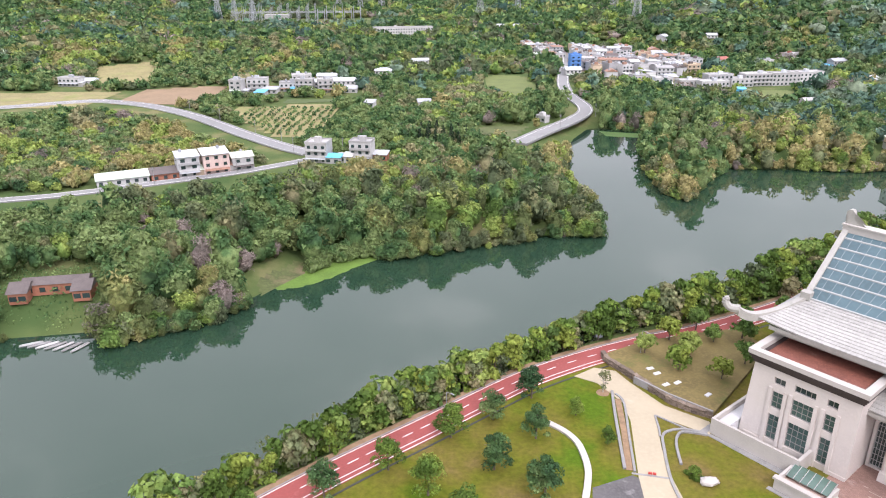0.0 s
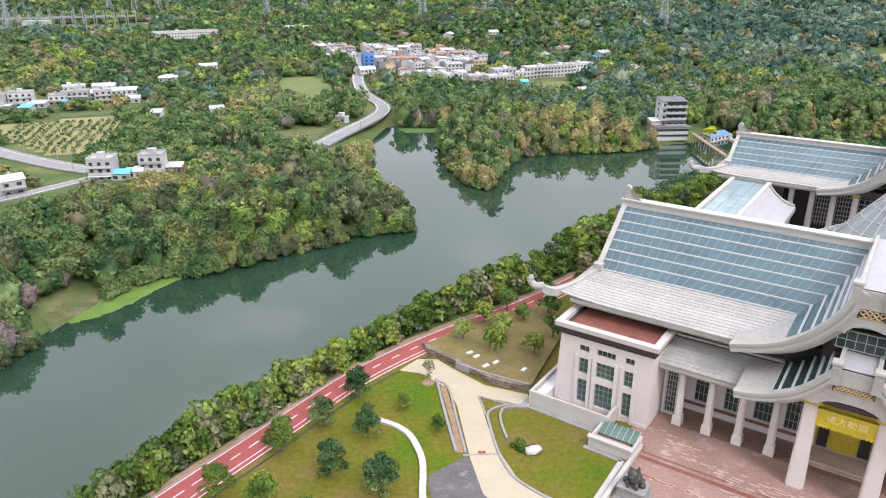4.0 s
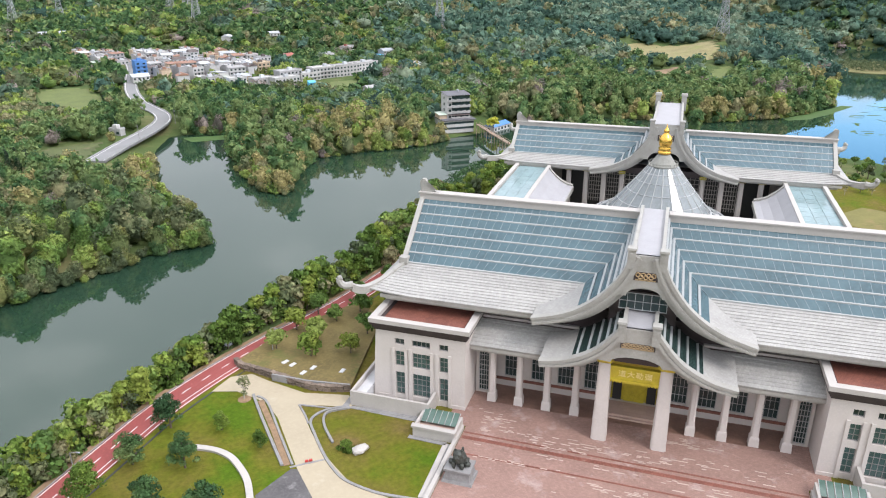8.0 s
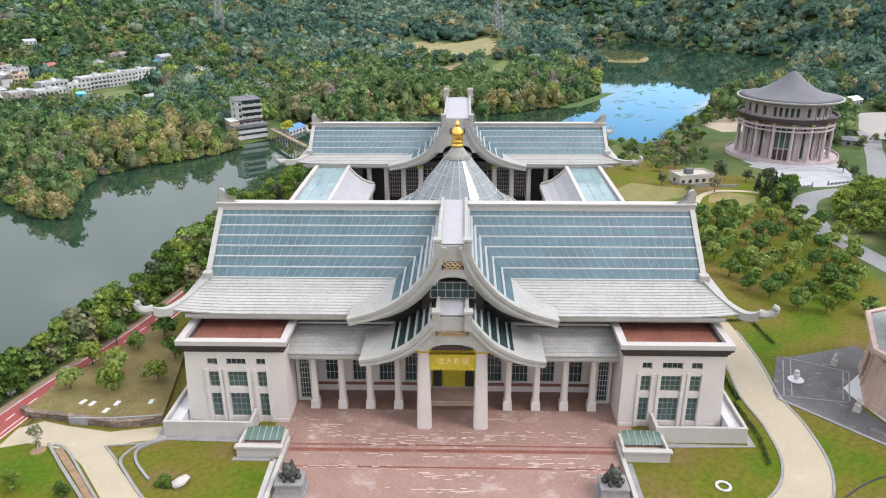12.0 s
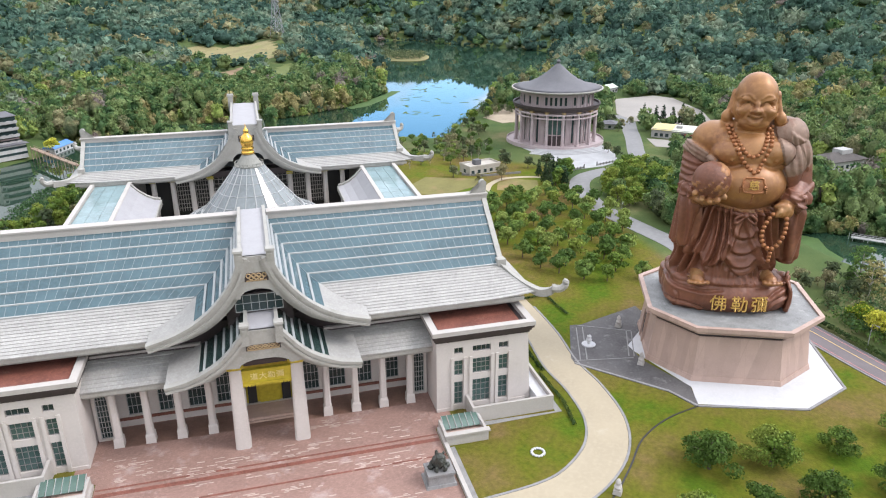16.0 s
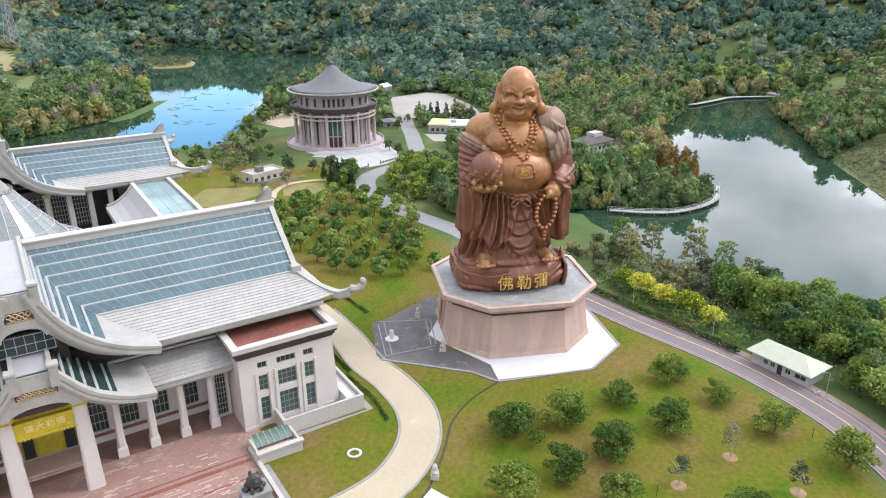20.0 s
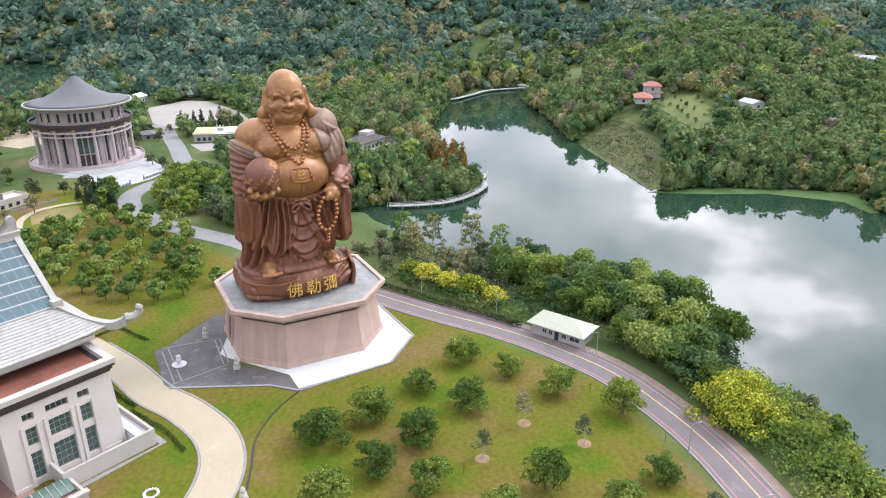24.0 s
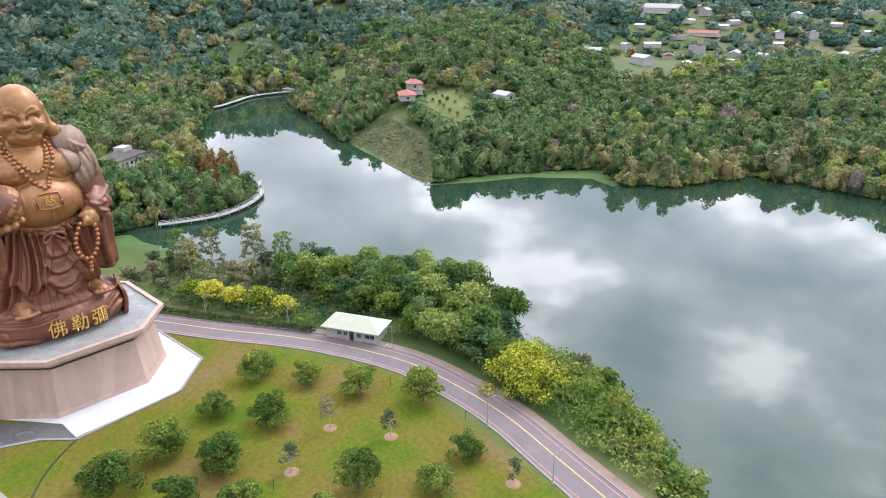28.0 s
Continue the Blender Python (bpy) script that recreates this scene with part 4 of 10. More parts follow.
# lower tile roof between wing and porch
for side in (-1, 1):
    for k in range(8):
        y0, y1 = 3 + k, 4 + k
        z0, z1 = roof_z(PPROF, y0), roof_z(PPROF, y1)
        bm = B()
        a, b = 13.0 - k * 0.3, 35.0
        sloped_slab(bm, (side * a, y0, z0 + 0.12), (side * b, y0, z0 + 0.12), (side * a, y1, z1), (side * b, y1, z1), 0.2)
        part("tile_course", bm, M["roof_tile"], hall)
    bm = B()
    sloped_slab(bm, (side * 13, 3.15, 13.7), (side * 35, 3.15, 13.7), (side * 13, 3.6, 13.7), (side * 35, 3.6, 13.7), 0.85)
    sloped_slab(bm, (side * 10, 3.7, 13.1), (side * 34.4, 3.7, 13.1), (side * 10, 4.3, 13.1), (side * 34.4, 4.3, 13.1), 0.7)
    part("fascia", bm, M["roof_stone"], hall)
    bm = B()
    box(bm, *sorted((side * 10, side * 35.2)), 10.9, 11.5, 17.2, 18.0)
    part("roof_edge", bm, M["dark"], hall)
    bm = B()
    box(bm, *sorted((side * 10, side * 35.6)), 10.7, 11.5, 18.0, 18.5)
    part("roof_cap", bm, M["stone"], hall)

# hall body behind the columns and under the eaves
bm = B()
box(bm, -57, 57, 13.8, 50, 0, 24.8)
part("core_wall", bm, M["stone"], hall)
bm = B()
box(bm, -56, 56, 11.6, 13.6, 17.0, 22.6)
part("upper_wall", bm, M["dark"], hall, "dark brown wall under the eaves")
bm = B()
box(bm, -6.5, 6.5, 6.5, 11.4, 19, 30.5)
box(bm, -8.6, 8.6, 8.5, 11.4, 18.6, 20.4)
box(bm, -5.2, 5.2, 4.6, 6.5, 27.1, 31.2)
part("gable_core", bm, M["dark"], hall)
window_at(hall, -4.6, 4.6, 27.4, 31.0, 4.4, 6, 2, M["window"], M["mullion"])

# the recessed front with its windows
bays = [(-29.0, -25.3), (-22.8, -19.2), (-16.8, -13.2), (-10.9, -7.6)]
ops = [(a, b, 2.6, 10.8) for a, b in bays] + [(-b, -a, 2.6, 10.8) for a, b in bays]
bm = B()
walled(bm, -31.6, 31.6, 0, 14.4, 12.6, 13.6, ops + [(-5.0, 5.0, 0.9, 11.5)])
part("front_wall", bm, M["wall_stone"], hall)
for a, b, z0, z1 in ops:
    window_at(hall, a, b, z0, z1, 13.0, 4, 4, M["window"], M["mullion"])
for a, b in ((-31, -7.2), (7.2, 31)):
    bm = B()
    box(bm, a, b, 12.25, 12.55, 1.7, 2.3)
    part("red_band", bm, M["terrace"], hall, "red brick sill band")
for side in (-1, 1):
    bm = B()
    box(bm, *sorted((side * 31.6, side * 34.4)), 9.3, 10.2, 0, 14.0)
    walled(bm, *sorted((side * 31.2, side * 34.6)), 0, 14, 8.3, 9.2, [(*sorted((side * 31.7, side * 34.0)), 0.5, 10.8)])
    part("arch_bay", bm, M["wall_stone"], hall)
    w = window_at(hall, *sorted((side * 31.7, side * 34.0)), 0.5, 10.8, 8.7, 4, 8, M["window"], M["mullion"])
    bm = B()
    for q in (-1, 1):
        c = side * 32.85
        vs = [(c + q * 1.15, 10.8), (c + q * 1.15, 9.9), (c + q * 0.95, 10.35), (c + q * 0.5, 10.68), (c, 10.8)]
        lo = [bm.verts.new((x, 8.28, z)) for x, z in vs]
        hi = [bm.verts.new((x, 8.75, z)) for x, z in vs]
        bm.faces.new(lo)
        bm.faces.new(hi[::-1])
        for i in range(5):
            bm.faces.new((lo[i], lo[(i + 1) % 5], hi[(i + 1) % 5], hi[i]))
    part("arch_spandrel", bm, M["wall_stone"], hall)
for u in (11.9, 18.05, 24.15, 30.2):
    for side in (-1, 1):
        column(hall, side * u, 6.0, 13.2, 2.0, 1.55, 2.3)
for side in (-1, 1):
    bm = B()
    c = side * 5.9
    taper(bm, c - 1.55, c + 1.55, -2.1, 1.0, 0, 18.0, 0.4, 0.4)
    bmesh.ops.bevel(bm, geom=[e for e in bm.edges if abs(e.verts[0].co.z - e.verts[1].co.z) > 5], offset=0.3, segments=2, affect="EDGES")
    part("porch_column", bm, M["wall_stone"], hall, "tall tapered white porch column")
    bm = B()
    taper(bm, c - 1.2, c + 1.2, -1.75, 0.65, 18.0, 18.5, -0.3, -0.3)
    taper(bm, c - 1.6, c + 1.6, -2.1, 1.0, 18.5, 19.2, -0.15, -0.15)
    for q in (-1, 0, 1):
        box(bm, c + q * 1.1 - 0.3, c + q * 1.1 + 0.3, -2.5, 1.3, 18.55, 19.0)
    part("bracket_capital", bm, M["sign_gold"], hall, "gilded bracket capital")
    bm = B()
    box(bm, side * 5.9 - 0.6, side * 5.9 + 0.6, 1.0, 12.4, 17.6, 18.9)
    part("porch_beam", bm, M["roof_stone"], hall)
bm = B()
box(bm, -9, 9, -2.0, 0.2, 18.9, 19.9)
box(bm, -12.6, 12.6, 1.2, 12.4, 18.2, 18.6)
part("porch_ceiling", bm, M["dark"], hall)

# gilded door and name board
bm = B()
box(bm, -5.0, 5.0, 13.5, 13.7, 0.9, 11.5)
box(bm, -5.0, 5.0, 12.9, 13.3, 8.6, 11.5)
part("door_surround", bm, M["sign_gold"], hall, "gilded door surround")
for q in (-1, 1):
    bm = B()
    box(bm, *sorted((q * 0.06, q * 2.2)), 13.1, 13.35, 0.9, 8.5)
    for z in (1.6, 4.0, 6.4):
        box(bm, *sorted((q * 0.35, q * 1.9)), 13.0, 13.12, z, z + 1.8)
    part("door_leaf", bm, M["sign_gold"], hall, "gilded carved door leaf")
    bm = B()
    box(bm, *sorted((q * 2.7, q * 4.6)), 13.2, 13.4, 0.9, 8.3)
    part("side_door", bm, M["black"], hall)
bm = B()
box(bm, -6.6, 6.6, 7.2, 12.5, 0, 0.9)
box(bm, -6.2, 6.2, 6.6, 7.2, 0, 0.45)
part("doorstep", bm, M["granite"], hall)


def lettering(text, size, m, depth=0.06, spacing=1.0):
    """Letters as a mesh, standing upright and facing -y."""
    cu = bpy.data.curves.new("lettering", "FONT")
    cu.body, cu.size, cu.extrude, cu.align_x, cu.align_y, cu.space_character = text, size, depth, "CENTER", "CENTER", spacing
    ob = bpy.data.objects.new("lettering", cu)
    scene.collection.objects.link(ob)
    me = bpy.data.meshes.new_from_object(ob.evaluated_get(bpy.context.evaluated_depsgraph_get()))
    bpy.data.objects.remove(ob)
    bm_ = B()
    bm_.from_mesh(me)
    bpy.data.meshes.remove(me)
    bmesh.ops.transform(bm_, matrix=m @ pose(0, 0, 0, 90, 0, 0), verts=bm_.verts)
    return bm_


bm = B()
box(bm, -4.6, 4.8, -1.0, -0.5, 14.3, 17.2)
sign = part("name_board", bm, M["sign_gold"], hall, "gilded name board with raised characters")
bm = B()
for z0, z1 in ((14.0, 14.5), (16.95, 17.4)):
    box(bm, -4.9, 5.1, -1.25, -0.3, z0, z1)
for x in (-4.75, 4.95):
    box(bm, x - 0.25, x + 0.25, -1.2, -0.35, 14.0, 17.4)
for k in range(16):
    box(bm, -4.8 + k * 0.62, -4.4 + k * 0.62, -1.15, -0.5, 13.7, 14.0)
part("board_frame", bm, M["sign_gold"], sign)
bm = lettering("道大勒彌", 1.55, pose(0.1, -1.08, 15.75), 0.05, 1.15)
part("characters", bm, M["bright_gold"], sign, "pale gold raised characters")

# wings
WIN = [(-50.9, -48.7), (-46.9, -42.8), (-40.7, -38.7)]
ZR = [(1.3, 7.0), (8.5, 12.2), (13.8, 15.3)]
for side in (-1, 1):
    ops = [(*sorted((side * -a, side * -b)), z0, z1) for a, b in WIN for z0, z1 in ZR]
    u0, u1 = sorted((side * 34.8, side * 55.2))
    bm = B()
    walled(bm, u0, u1, 0, 17.0, 0, 0.9, ops)
    box(bm, *sorted((side * 34.8, side * 35.6)), 0.9, 13.8, 0, 17.0)
    box(bm, *sorted((side * 54.4, side * 55.2)), 0.9, 50, 0, 17.0)
    # outer face leans in a little towards the top
    x0, x1 = side * 55.2, side * 56.3
    vs = [(x0, 0.0, 0), (x1, -0.0, 0), (x1, 50, 0), (x0, 50, 0)]
    loft(bm, [vs, [(x0, 0.0, 17.0), (x0 + side * 0.1, 0.0, 17.0), (x0 + side * 0.1, 50, 17.0), (x0, 50, 17.0)]])
    part("wing_wall", bm, M["wall_stone"], hall)
    for a, b, z0, z1 in ops:
        wide = b - a > 3
        window_at(hall, a, b, z0, z1, 0.45, 4 if wide else 2, 1 if z1 - z0 < 2 else 4 if z1 - z0 > 5 else 3, M["window_green"] if z1 - z0 > 2 else M["window"], M["mullion_dark"])
    for a, b in WIN:
        c0, c1 = sorted((side * -a, side * -b))
        for p in (c0 - 0.75, c1 + 0.05):
            bm = B()
            box(bm, p, p + 0.7, -0.25, 0.0, 0, 12.9)
            part("pilaster", bm, M["wall_stone"], hall)
    for a, b in (sorted((side * 34.8, side * 38.0)), sorted((side * 51.6, side * 55.2))):
        bm = B()
        box(bm, a, b, -0.18, 0.0, 0, 0.8)
        part("base_course", bm, M["wall_stone"], hall)
    bm = B()
    for z0, z1, o in ((17.0, 17.6, 0.25), (17.6, 18.3, 0.6), (18.3, 18.9, 1.0)):
        x0, x1 = sorted((side * (34.8 - o), side * (55.3 + o)))
        box(bm, x0, x1, -o, 1.0, z0, z1)
        box(bm, *sorted((side * (34.8 - o), side * 35.8)), 1.0, 12, z0, z1)
        box(bm, *sorted((side * 54.2, side * (55.3 + o))), 1.0, 50, z0, z1)
    part("cornice", bm, M["dark"], hall, "dark brown moulded cornice")
    bm = B()
    x0, x1 = sorted((side * 33.7, side * 56.5))
    box(bm, x0, x1, -1.2, 0.4, 18.9, 19.9)
    box(bm, *sorted((side * 33.7, side * 35.2)), 0.4, 11.4, 18.9, 19.9)
    box(bm, *sorted((side * 55.0, side * 56.5)), 0.4, 16, 18.9, 19.9)
    part("parapet", bm, M["stone"], hall)
    bm = B()
    box(bm, *sorted((side * 35.2, side * 55.0)), 0.4, 12, 18.2, 18.75)
    part("terrace_floor", bm, M["terrace"], hall, "red tiled terrace floor")
    # side block further back
    bm = B()
    box(bm, *sorted((side * 56.3, side * 57.6)), 18, 26, 0, 19.0)
    box(bm, *sorted((side * 56.3, side * 58.6)), 17, 27, 19.0, 20.4)
    part("side_block", bm, M["dark"], hall)
    # plinth round the wing
    bm = B()
    x0, x1 = sorted((side * 41.2, side * 59.6))
    box(bm, x0, x1, -5.6, -5.0, 0, 3.6)
    box(bm, *sorted((side * 59.0, side * 59.6)), -5.0, 50, 0, 3.6)
    box(bm, *sorted((side * 41.2, side * 41.8)), -5.0, -0.3, 0, 3.6)
    part("plinth_wall", bm, M["stone"], hall)
    bm = B()
    box(bm, *sorted((side * 41.9, side * 56.4)), -4.9, -0.3, 0, 0.3)
    box(bm, *sorted((side * 56.5, side * 58.9)), -4.9, -0.3, 0, 2.6)
    box(bm, *sorted((side * 56.5, side * 58.9)), -0.3, 50, 0, 2.6)
    part("plinth_top", bm, M["whitepave"], hall)
    # planter with a slanting green glass cover
    bm = B()
    pa, pb = sorted((side * 33.6, side * 42.6))
    box(bm, pa, pb, -12.0, -11.4, 0, 2.2)
    box(bm, pa, pa + 0.5, -11.4, -5.7, 0, 2.2)
    box(bm, pb - 0.5, pb, -11.4, -5.7, 0, 2.2)
    box(bm, pa - 0.3, pb + 0.3, -12.3, -11.1, 2.2, 2.6)
    part("planter_wall", bm, M["stone"], hall)
    bm = B()
    box(bm, pa + 0.5, pb - 0.5, -11.3, -5.7, 0, 0.9)
    part("planter_floor", bm, M["granite"], hall)
    for k in range(6):
        bm = B()
        x = pa + 0.6 + k * (pb - pa - 1.2) / 6
        sloped_slab(bm, (x, -8.6, 1.5), (x + 1.15, -8.6, 1.5), (x, -5.3, 2.6), (x + 1.15, -5.3, 2.6), 0.08)
        part("cover_pane", bm, M["cover_glass"], hall)
    bm = B()
    for k in range(7):
        x = pa + 0.55 + k * (pb - pa - 1.2) / 6
        sloped_slab(bm, (x, -8.7, 1.48), (x + 0.12, -8.7, 1.48), (x, -5.3, 2.6), (x + 0.12, -5.3, 2.6), 0.16)
    part("cover_frame", bm, M["mullion"], hall)

# rear hall, dome and the two glass-roofed galleries
rear = thing("rear_hall", "white stone rear hall with glass roof and tall columns", "temple", pose(TX, TY, 0, 0, 0, TYAW))
RPROF = [(112.0, 27.4), (119.0, 29.0), (134.0, 36.2)]
RCURVE = [(23.5, 27.2), (17.5, 28.6), (12.6, 30.8), (9.0, 33.6), (6.4, 37.0), (4.9, 40.6), (4.4, 43.0)]
hall_roof(rear, RPROF, 52.4, 53.2, 56.5, (60.5, 28.8), 5, 6, RCURVE, 156)
cross_gable(rear, RCURVE, 110.0, RPROF, [29.0 + 7.2 * k / 5 for k in range(1, 6)], 152, 2.2, 29.0, 4.3, (39.2, 1.3), 43.6, (5.0, 35.0, 32.0))
for side in (-1, 1):
    bm = B()
    x = side * 4.6
    box(bm, x - 0.9, x + 0.9, 150.6, 152.4, 41, 46.4)
    taper(bm, x - 1.2, x + 1.2, 150.3, 152.7, 46.4, 47.2, 0.2, 0.2)
    part("ridge_post", bm, M["roof_stone"], rear)
bm = B()
box(bm, -52, 52, 122, 148, 0, 28.2)
part("core_wall", bm, M["stone"], rear)
bm = B()
box(bm, -34, 34, 119.6, 121.6, 0, 26)
part("front_glazing", bm, M["black"], rear, "dark recessed glazing behind the columns")
bm = B()
box(bm, -51, 51, 114.5, 119.4, 25.6, 27.6)
part("eave_beam", bm, M["dark"], rear)
for u in (13.0, 19.0, 25.0, 31.0):
    for side in (-1, 1):
        column(rear, side * u, 115.5, 25.2, 2.2, 1.9, 2.3)
        bm = B()
        box(bm, side * u - 1.1, side * u + 1.1, 114.3, 116.7, 25.2, 26.2)
        part("capital", bm, M["sign_gold"], rear, "small gilded capital")
for side in (-1, 1):
    for a, b in ((5, 12), (14, 18), (20, 24)):
        bm = B()
        u0, u1 = sorted((side * a, side * b))
        for k in range(7):
            z = 15 + k * 1.5
            box(bm, u0, u1, 117.6, 117.75, z, z + 0.18)
        for k in range(6):
            x = u0 + (u1 - u0) * k / 5
            box(bm, x - 0.09, x + 0.09, 117.45, 117.6, 14, 25.4)
        part("lattice", bm, M["stone"], rear)

M["dome_stone"] = material("weathered_grey_stone", (0.27, 0.27, 0.24), 0.75, vary=0.25, scale=0.5, fine=3)
dome = thing("glass_dome", "conical ribbed glass dome with golden gourd finial", "dome", Matrix.Translation((*T(0.2, 87), 0)))
DP = [(22.6, 18.4), (20.0, 20.1), (17.4, 21.5), (15.0, 22.6), (12.2, 25.8), (9.6, 28.9), (7.2, 31.9), (5.4, 34.2), (4.0, 36.1)]
for (r0, z0), (r1, z1) in zip(DP, DP[1:]):
    for k in range(24):
        a0, a1 = 2 * math.pi * k / 24 + 0.012, 2 * math.pi * (k + 1) / 24 - 0.012
        bm = B()
        P = [(r0 * math.cos(a0), r0 * math.sin(a0), z0), (r0 * math.cos(a1), r0 * math.sin(a1), z0), (r1 * math.cos(a1), r1 * math.sin(a1), z1), (r1 * math.cos(a0), r1 * math.sin(a0), z1)]
        loft(bm, [P, [(0.985 * x, 0.985 * y, z - 0.1) for x, y, z in P]])
        part("pane", bm, M["dome_glass"], dome)
for k in range(24):
    a0 = 2 * math.pi * k / 24
    bm = B()
    tube(bm, [(r_ * 1.003 * math.cos(a0), r_ * 1.003 * math.sin(a0), z + 0.05) for r_, z in DP], 0.13 if k % 3 else 0.2, 4)
    part("rib", bm, M["mullion"], dome)
for i, (r_, z) in enumerate(DP):
    bm = B()
    tube(bm, [(r_ * math.cos(k * math.pi / 24), r_ * math.sin(k * math.pi / 24), z + 0.05) for k in range(49)], 0.32 if i in (1, 2, 3) else 0.11, 4)
    part("ring", bm, M["mullion"], dome)
bm = B()
lathe(bm, [(3.9, 35.9), (4.3, 36.1), (4.3, 36.4), (3.7, 36.5), (1.7, 39.4), (1.9, 39.6)], n=24)
for k in range(20):
    a0 = 2 * math.pi * k / 20
    box(bm, -0.08, 0.08, -0.08, 0.08, 0, 0.8, Matrix.Translation((4.15 * math.cos(a0), 4.15 * math.sin(a0), 36.3)))
tube(bm, [(4.15 * math.cos(k * math.pi / 12), 4.15 * math.sin(k * math.pi / 12), 37.15) for k in range(25)], 0.09, 4)
part("crown", bm, M["dome_stone"], dome, "weathered grey stone crown with a small rail")
bm = B()
lathe(bm, [(1.75, 39.5), (1.95, 39.8), (1.9, 40.3), (1.55, 40.6), (1.8, 40.9), (1.85, 41.3), (1.5, 41.7), (1.75, 42.2), (1.95, 43.1), (1.85, 44.0), (1.45, 44.8), (0.9, 45.4), (0.62, 45.8), (0.85, 46.1), (0.8, 46.5), (0.4, 47.0), (0.14, 47.5), (0.04, 48.3)], n=24)
part("gourd_finial", bm, M["gold"], dome, "polished golden gourd finial", True)
bm = B()
lathe(bm, [(22.2, 0), (22.2, 18.2)], n=48)
part("drum_wall", bm, M["stone"], dome)

for side in (-1, 1):
    g = thing("gallery", "pale glass-roofed gallery joining two temple halls", "gallery", pose(TX, TY, 0, 0, 0, TYAW), "temple galleries")
    u0, u1 = 37.4, 48.6
    bm = B()
    box(bm, *sorted((side * (u0 + 0.5), side * (u1 - 0.5))), 50.2, 121.8, 0, 25.2)
    part("gallery_wall", bm, M["stone"], g)
    for k in range(14):
        for j in range(3):
            bm = B()
            a, b = u0 + 0.7 + (u1 - u0 - 1.4) * j / 3, u0 + 0.7 + (u1 - u0 - 1.4) * (j + 1) / 3
            y0 = 50 + k * 4.45
            box(bm, *sorted((side * (a + 0.04), side * (b - 0.04))), y0 + 0.04, y0 + 4.41, 25.9, 26.0)
            part("pane", bm, M["corr_glass"], g)
    bm = B()
    for x in (u0, u1):
        box(bm, *sorted((side * (x - 0.6), side * (x + 0.6))), 50.2, 113.5, 25.2, 26.9)
    box(bm, *sorted((side * (u0 + 0.6), side * (u1 - 0.6))), 112.4, 113.5, 25.2, 26.9)
    part("parapet", bm, M["stone"], g)
    bm = B()
    prof = [(u0 - 0.6, 26.6), (34.6, 24.2), (32.4, 22.5), (30.2, 21.5), (28.6, 21.2)]
    for (a, za), (b, zb) in zip(prof, prof[1:]):
        sloped_slab(bm, (side * b, 50.2, zb - 0.3), (side * b, 108, zb - 0.3), (side * a, 50.2, za - 0.3), (side * a, 108, za - 0.3), 0.3)
    part("side_roof", bm, M["deck"], g)
    bm = B()
    box(bm, *sorted((side * 28.2, side * 29.0)), 50.2, 108.6, 19.6, 21.2)
    for (a, za), (b, zb) in zip(prof, prof[1:]):
        sloped_slab(bm, (side * b, 108, zb - 1.5), (side * b, 109.2, zb - 1.5), (side * a, 108, za - 1.5), (side * a, 109.2, za - 1.5), 2.1)
    part("side_roof_verge", bm, M["roof_stone"], g)
    bm = B()
    box(bm, *sorted((side * 30.5, side * 37.8)), 50.2, 107, 0, 20.8)
    part("inner_wall", bm, M["stone"], g)

# ---- the statue and its pedestal ----
SX, SY, SYAW = 176.0, 6.2, -72.5


def octagon(k, hw=19.2, hd=18.7, e=10.0, f=9.5):
    return [(k * x, k * y) for x, y in ((-e, -hd), (e, -hd), (hw, -f), (hw, f), (e, hd), (-e, hd), (-hw, f), (-hw, -f))]


ped = thing("statue_pedestal", "pink granite octagonal pedestal with overhanging grey slab", "pedestal", pose(SX, SY, 0, 0, 0, SYAW))
bm = B()
prism(bm, octagon(1.0), 0.0, 1.3, octagon(0.985))
part("base_course", bm, M["granite"], ped)
oct0, oct1 = octagon(0.975), octagon(0.915)
for i in range(8):
    bm = B()
    j = (i + 1) % 8
    a0, a1, b0, b1 = oct0[i], oct0[j], oct1[i], oct1[j]
    inn = 0.9
    loft(bm, [[(*a0, 1.3), (*a1, 1.3), (a1[0] * inn, a1[1] * inn, 1.3), (a0[0] * inn, a0[1] * inn, 1.3)], [(*b0, 11.1), (*b1, 11.1), (b1[0] * inn, b1[1] * inn, 11.1), (b0[0] * inn, b0[1] * inn, 11.1)]])
    part("side_panel", bm, M["granite"], ped)
bm = B()
prism(bm, octagon(0.90), 11.1, 11.5, octagon(0.91))
prism(bm, octagon(0.91), 11.5, 12.3, octagon(0.975))
part("dark_course", bm, M["dark"], ped, "dark recessed course under the slab")
bm = B()
prism(bm, octagon(0.98), 12.3, 12.8)
prism(bm, octagon(1.005), 12.8, 13.4, octagon(1.03))
part("cornice", bm, M["granite"], ped)
M["slabtop"] = material("grey_speckled_granite", (0.26, 0.265, 0.26), 0.7, vary=0.35, scale=0.35, fine=3, stain=((0.37, 0.37, 0.36), 0.4, 0.57))
bm = B()
prism(bm, octagon(1.03), 13.4, 13.95)
part("slab", bm, M["slabtop"], ped)
o0, o1 = octagon(1.045), octagon(0.99)
for i in range(8):
    bm = B()
    j = (i + 1) % 8
    ring = [o0[i], o0[j], o1[j], o1[i]]
    prism(bm, ring, 13.42, 14.4)
    part("rim", bm, M["granite"], ped)
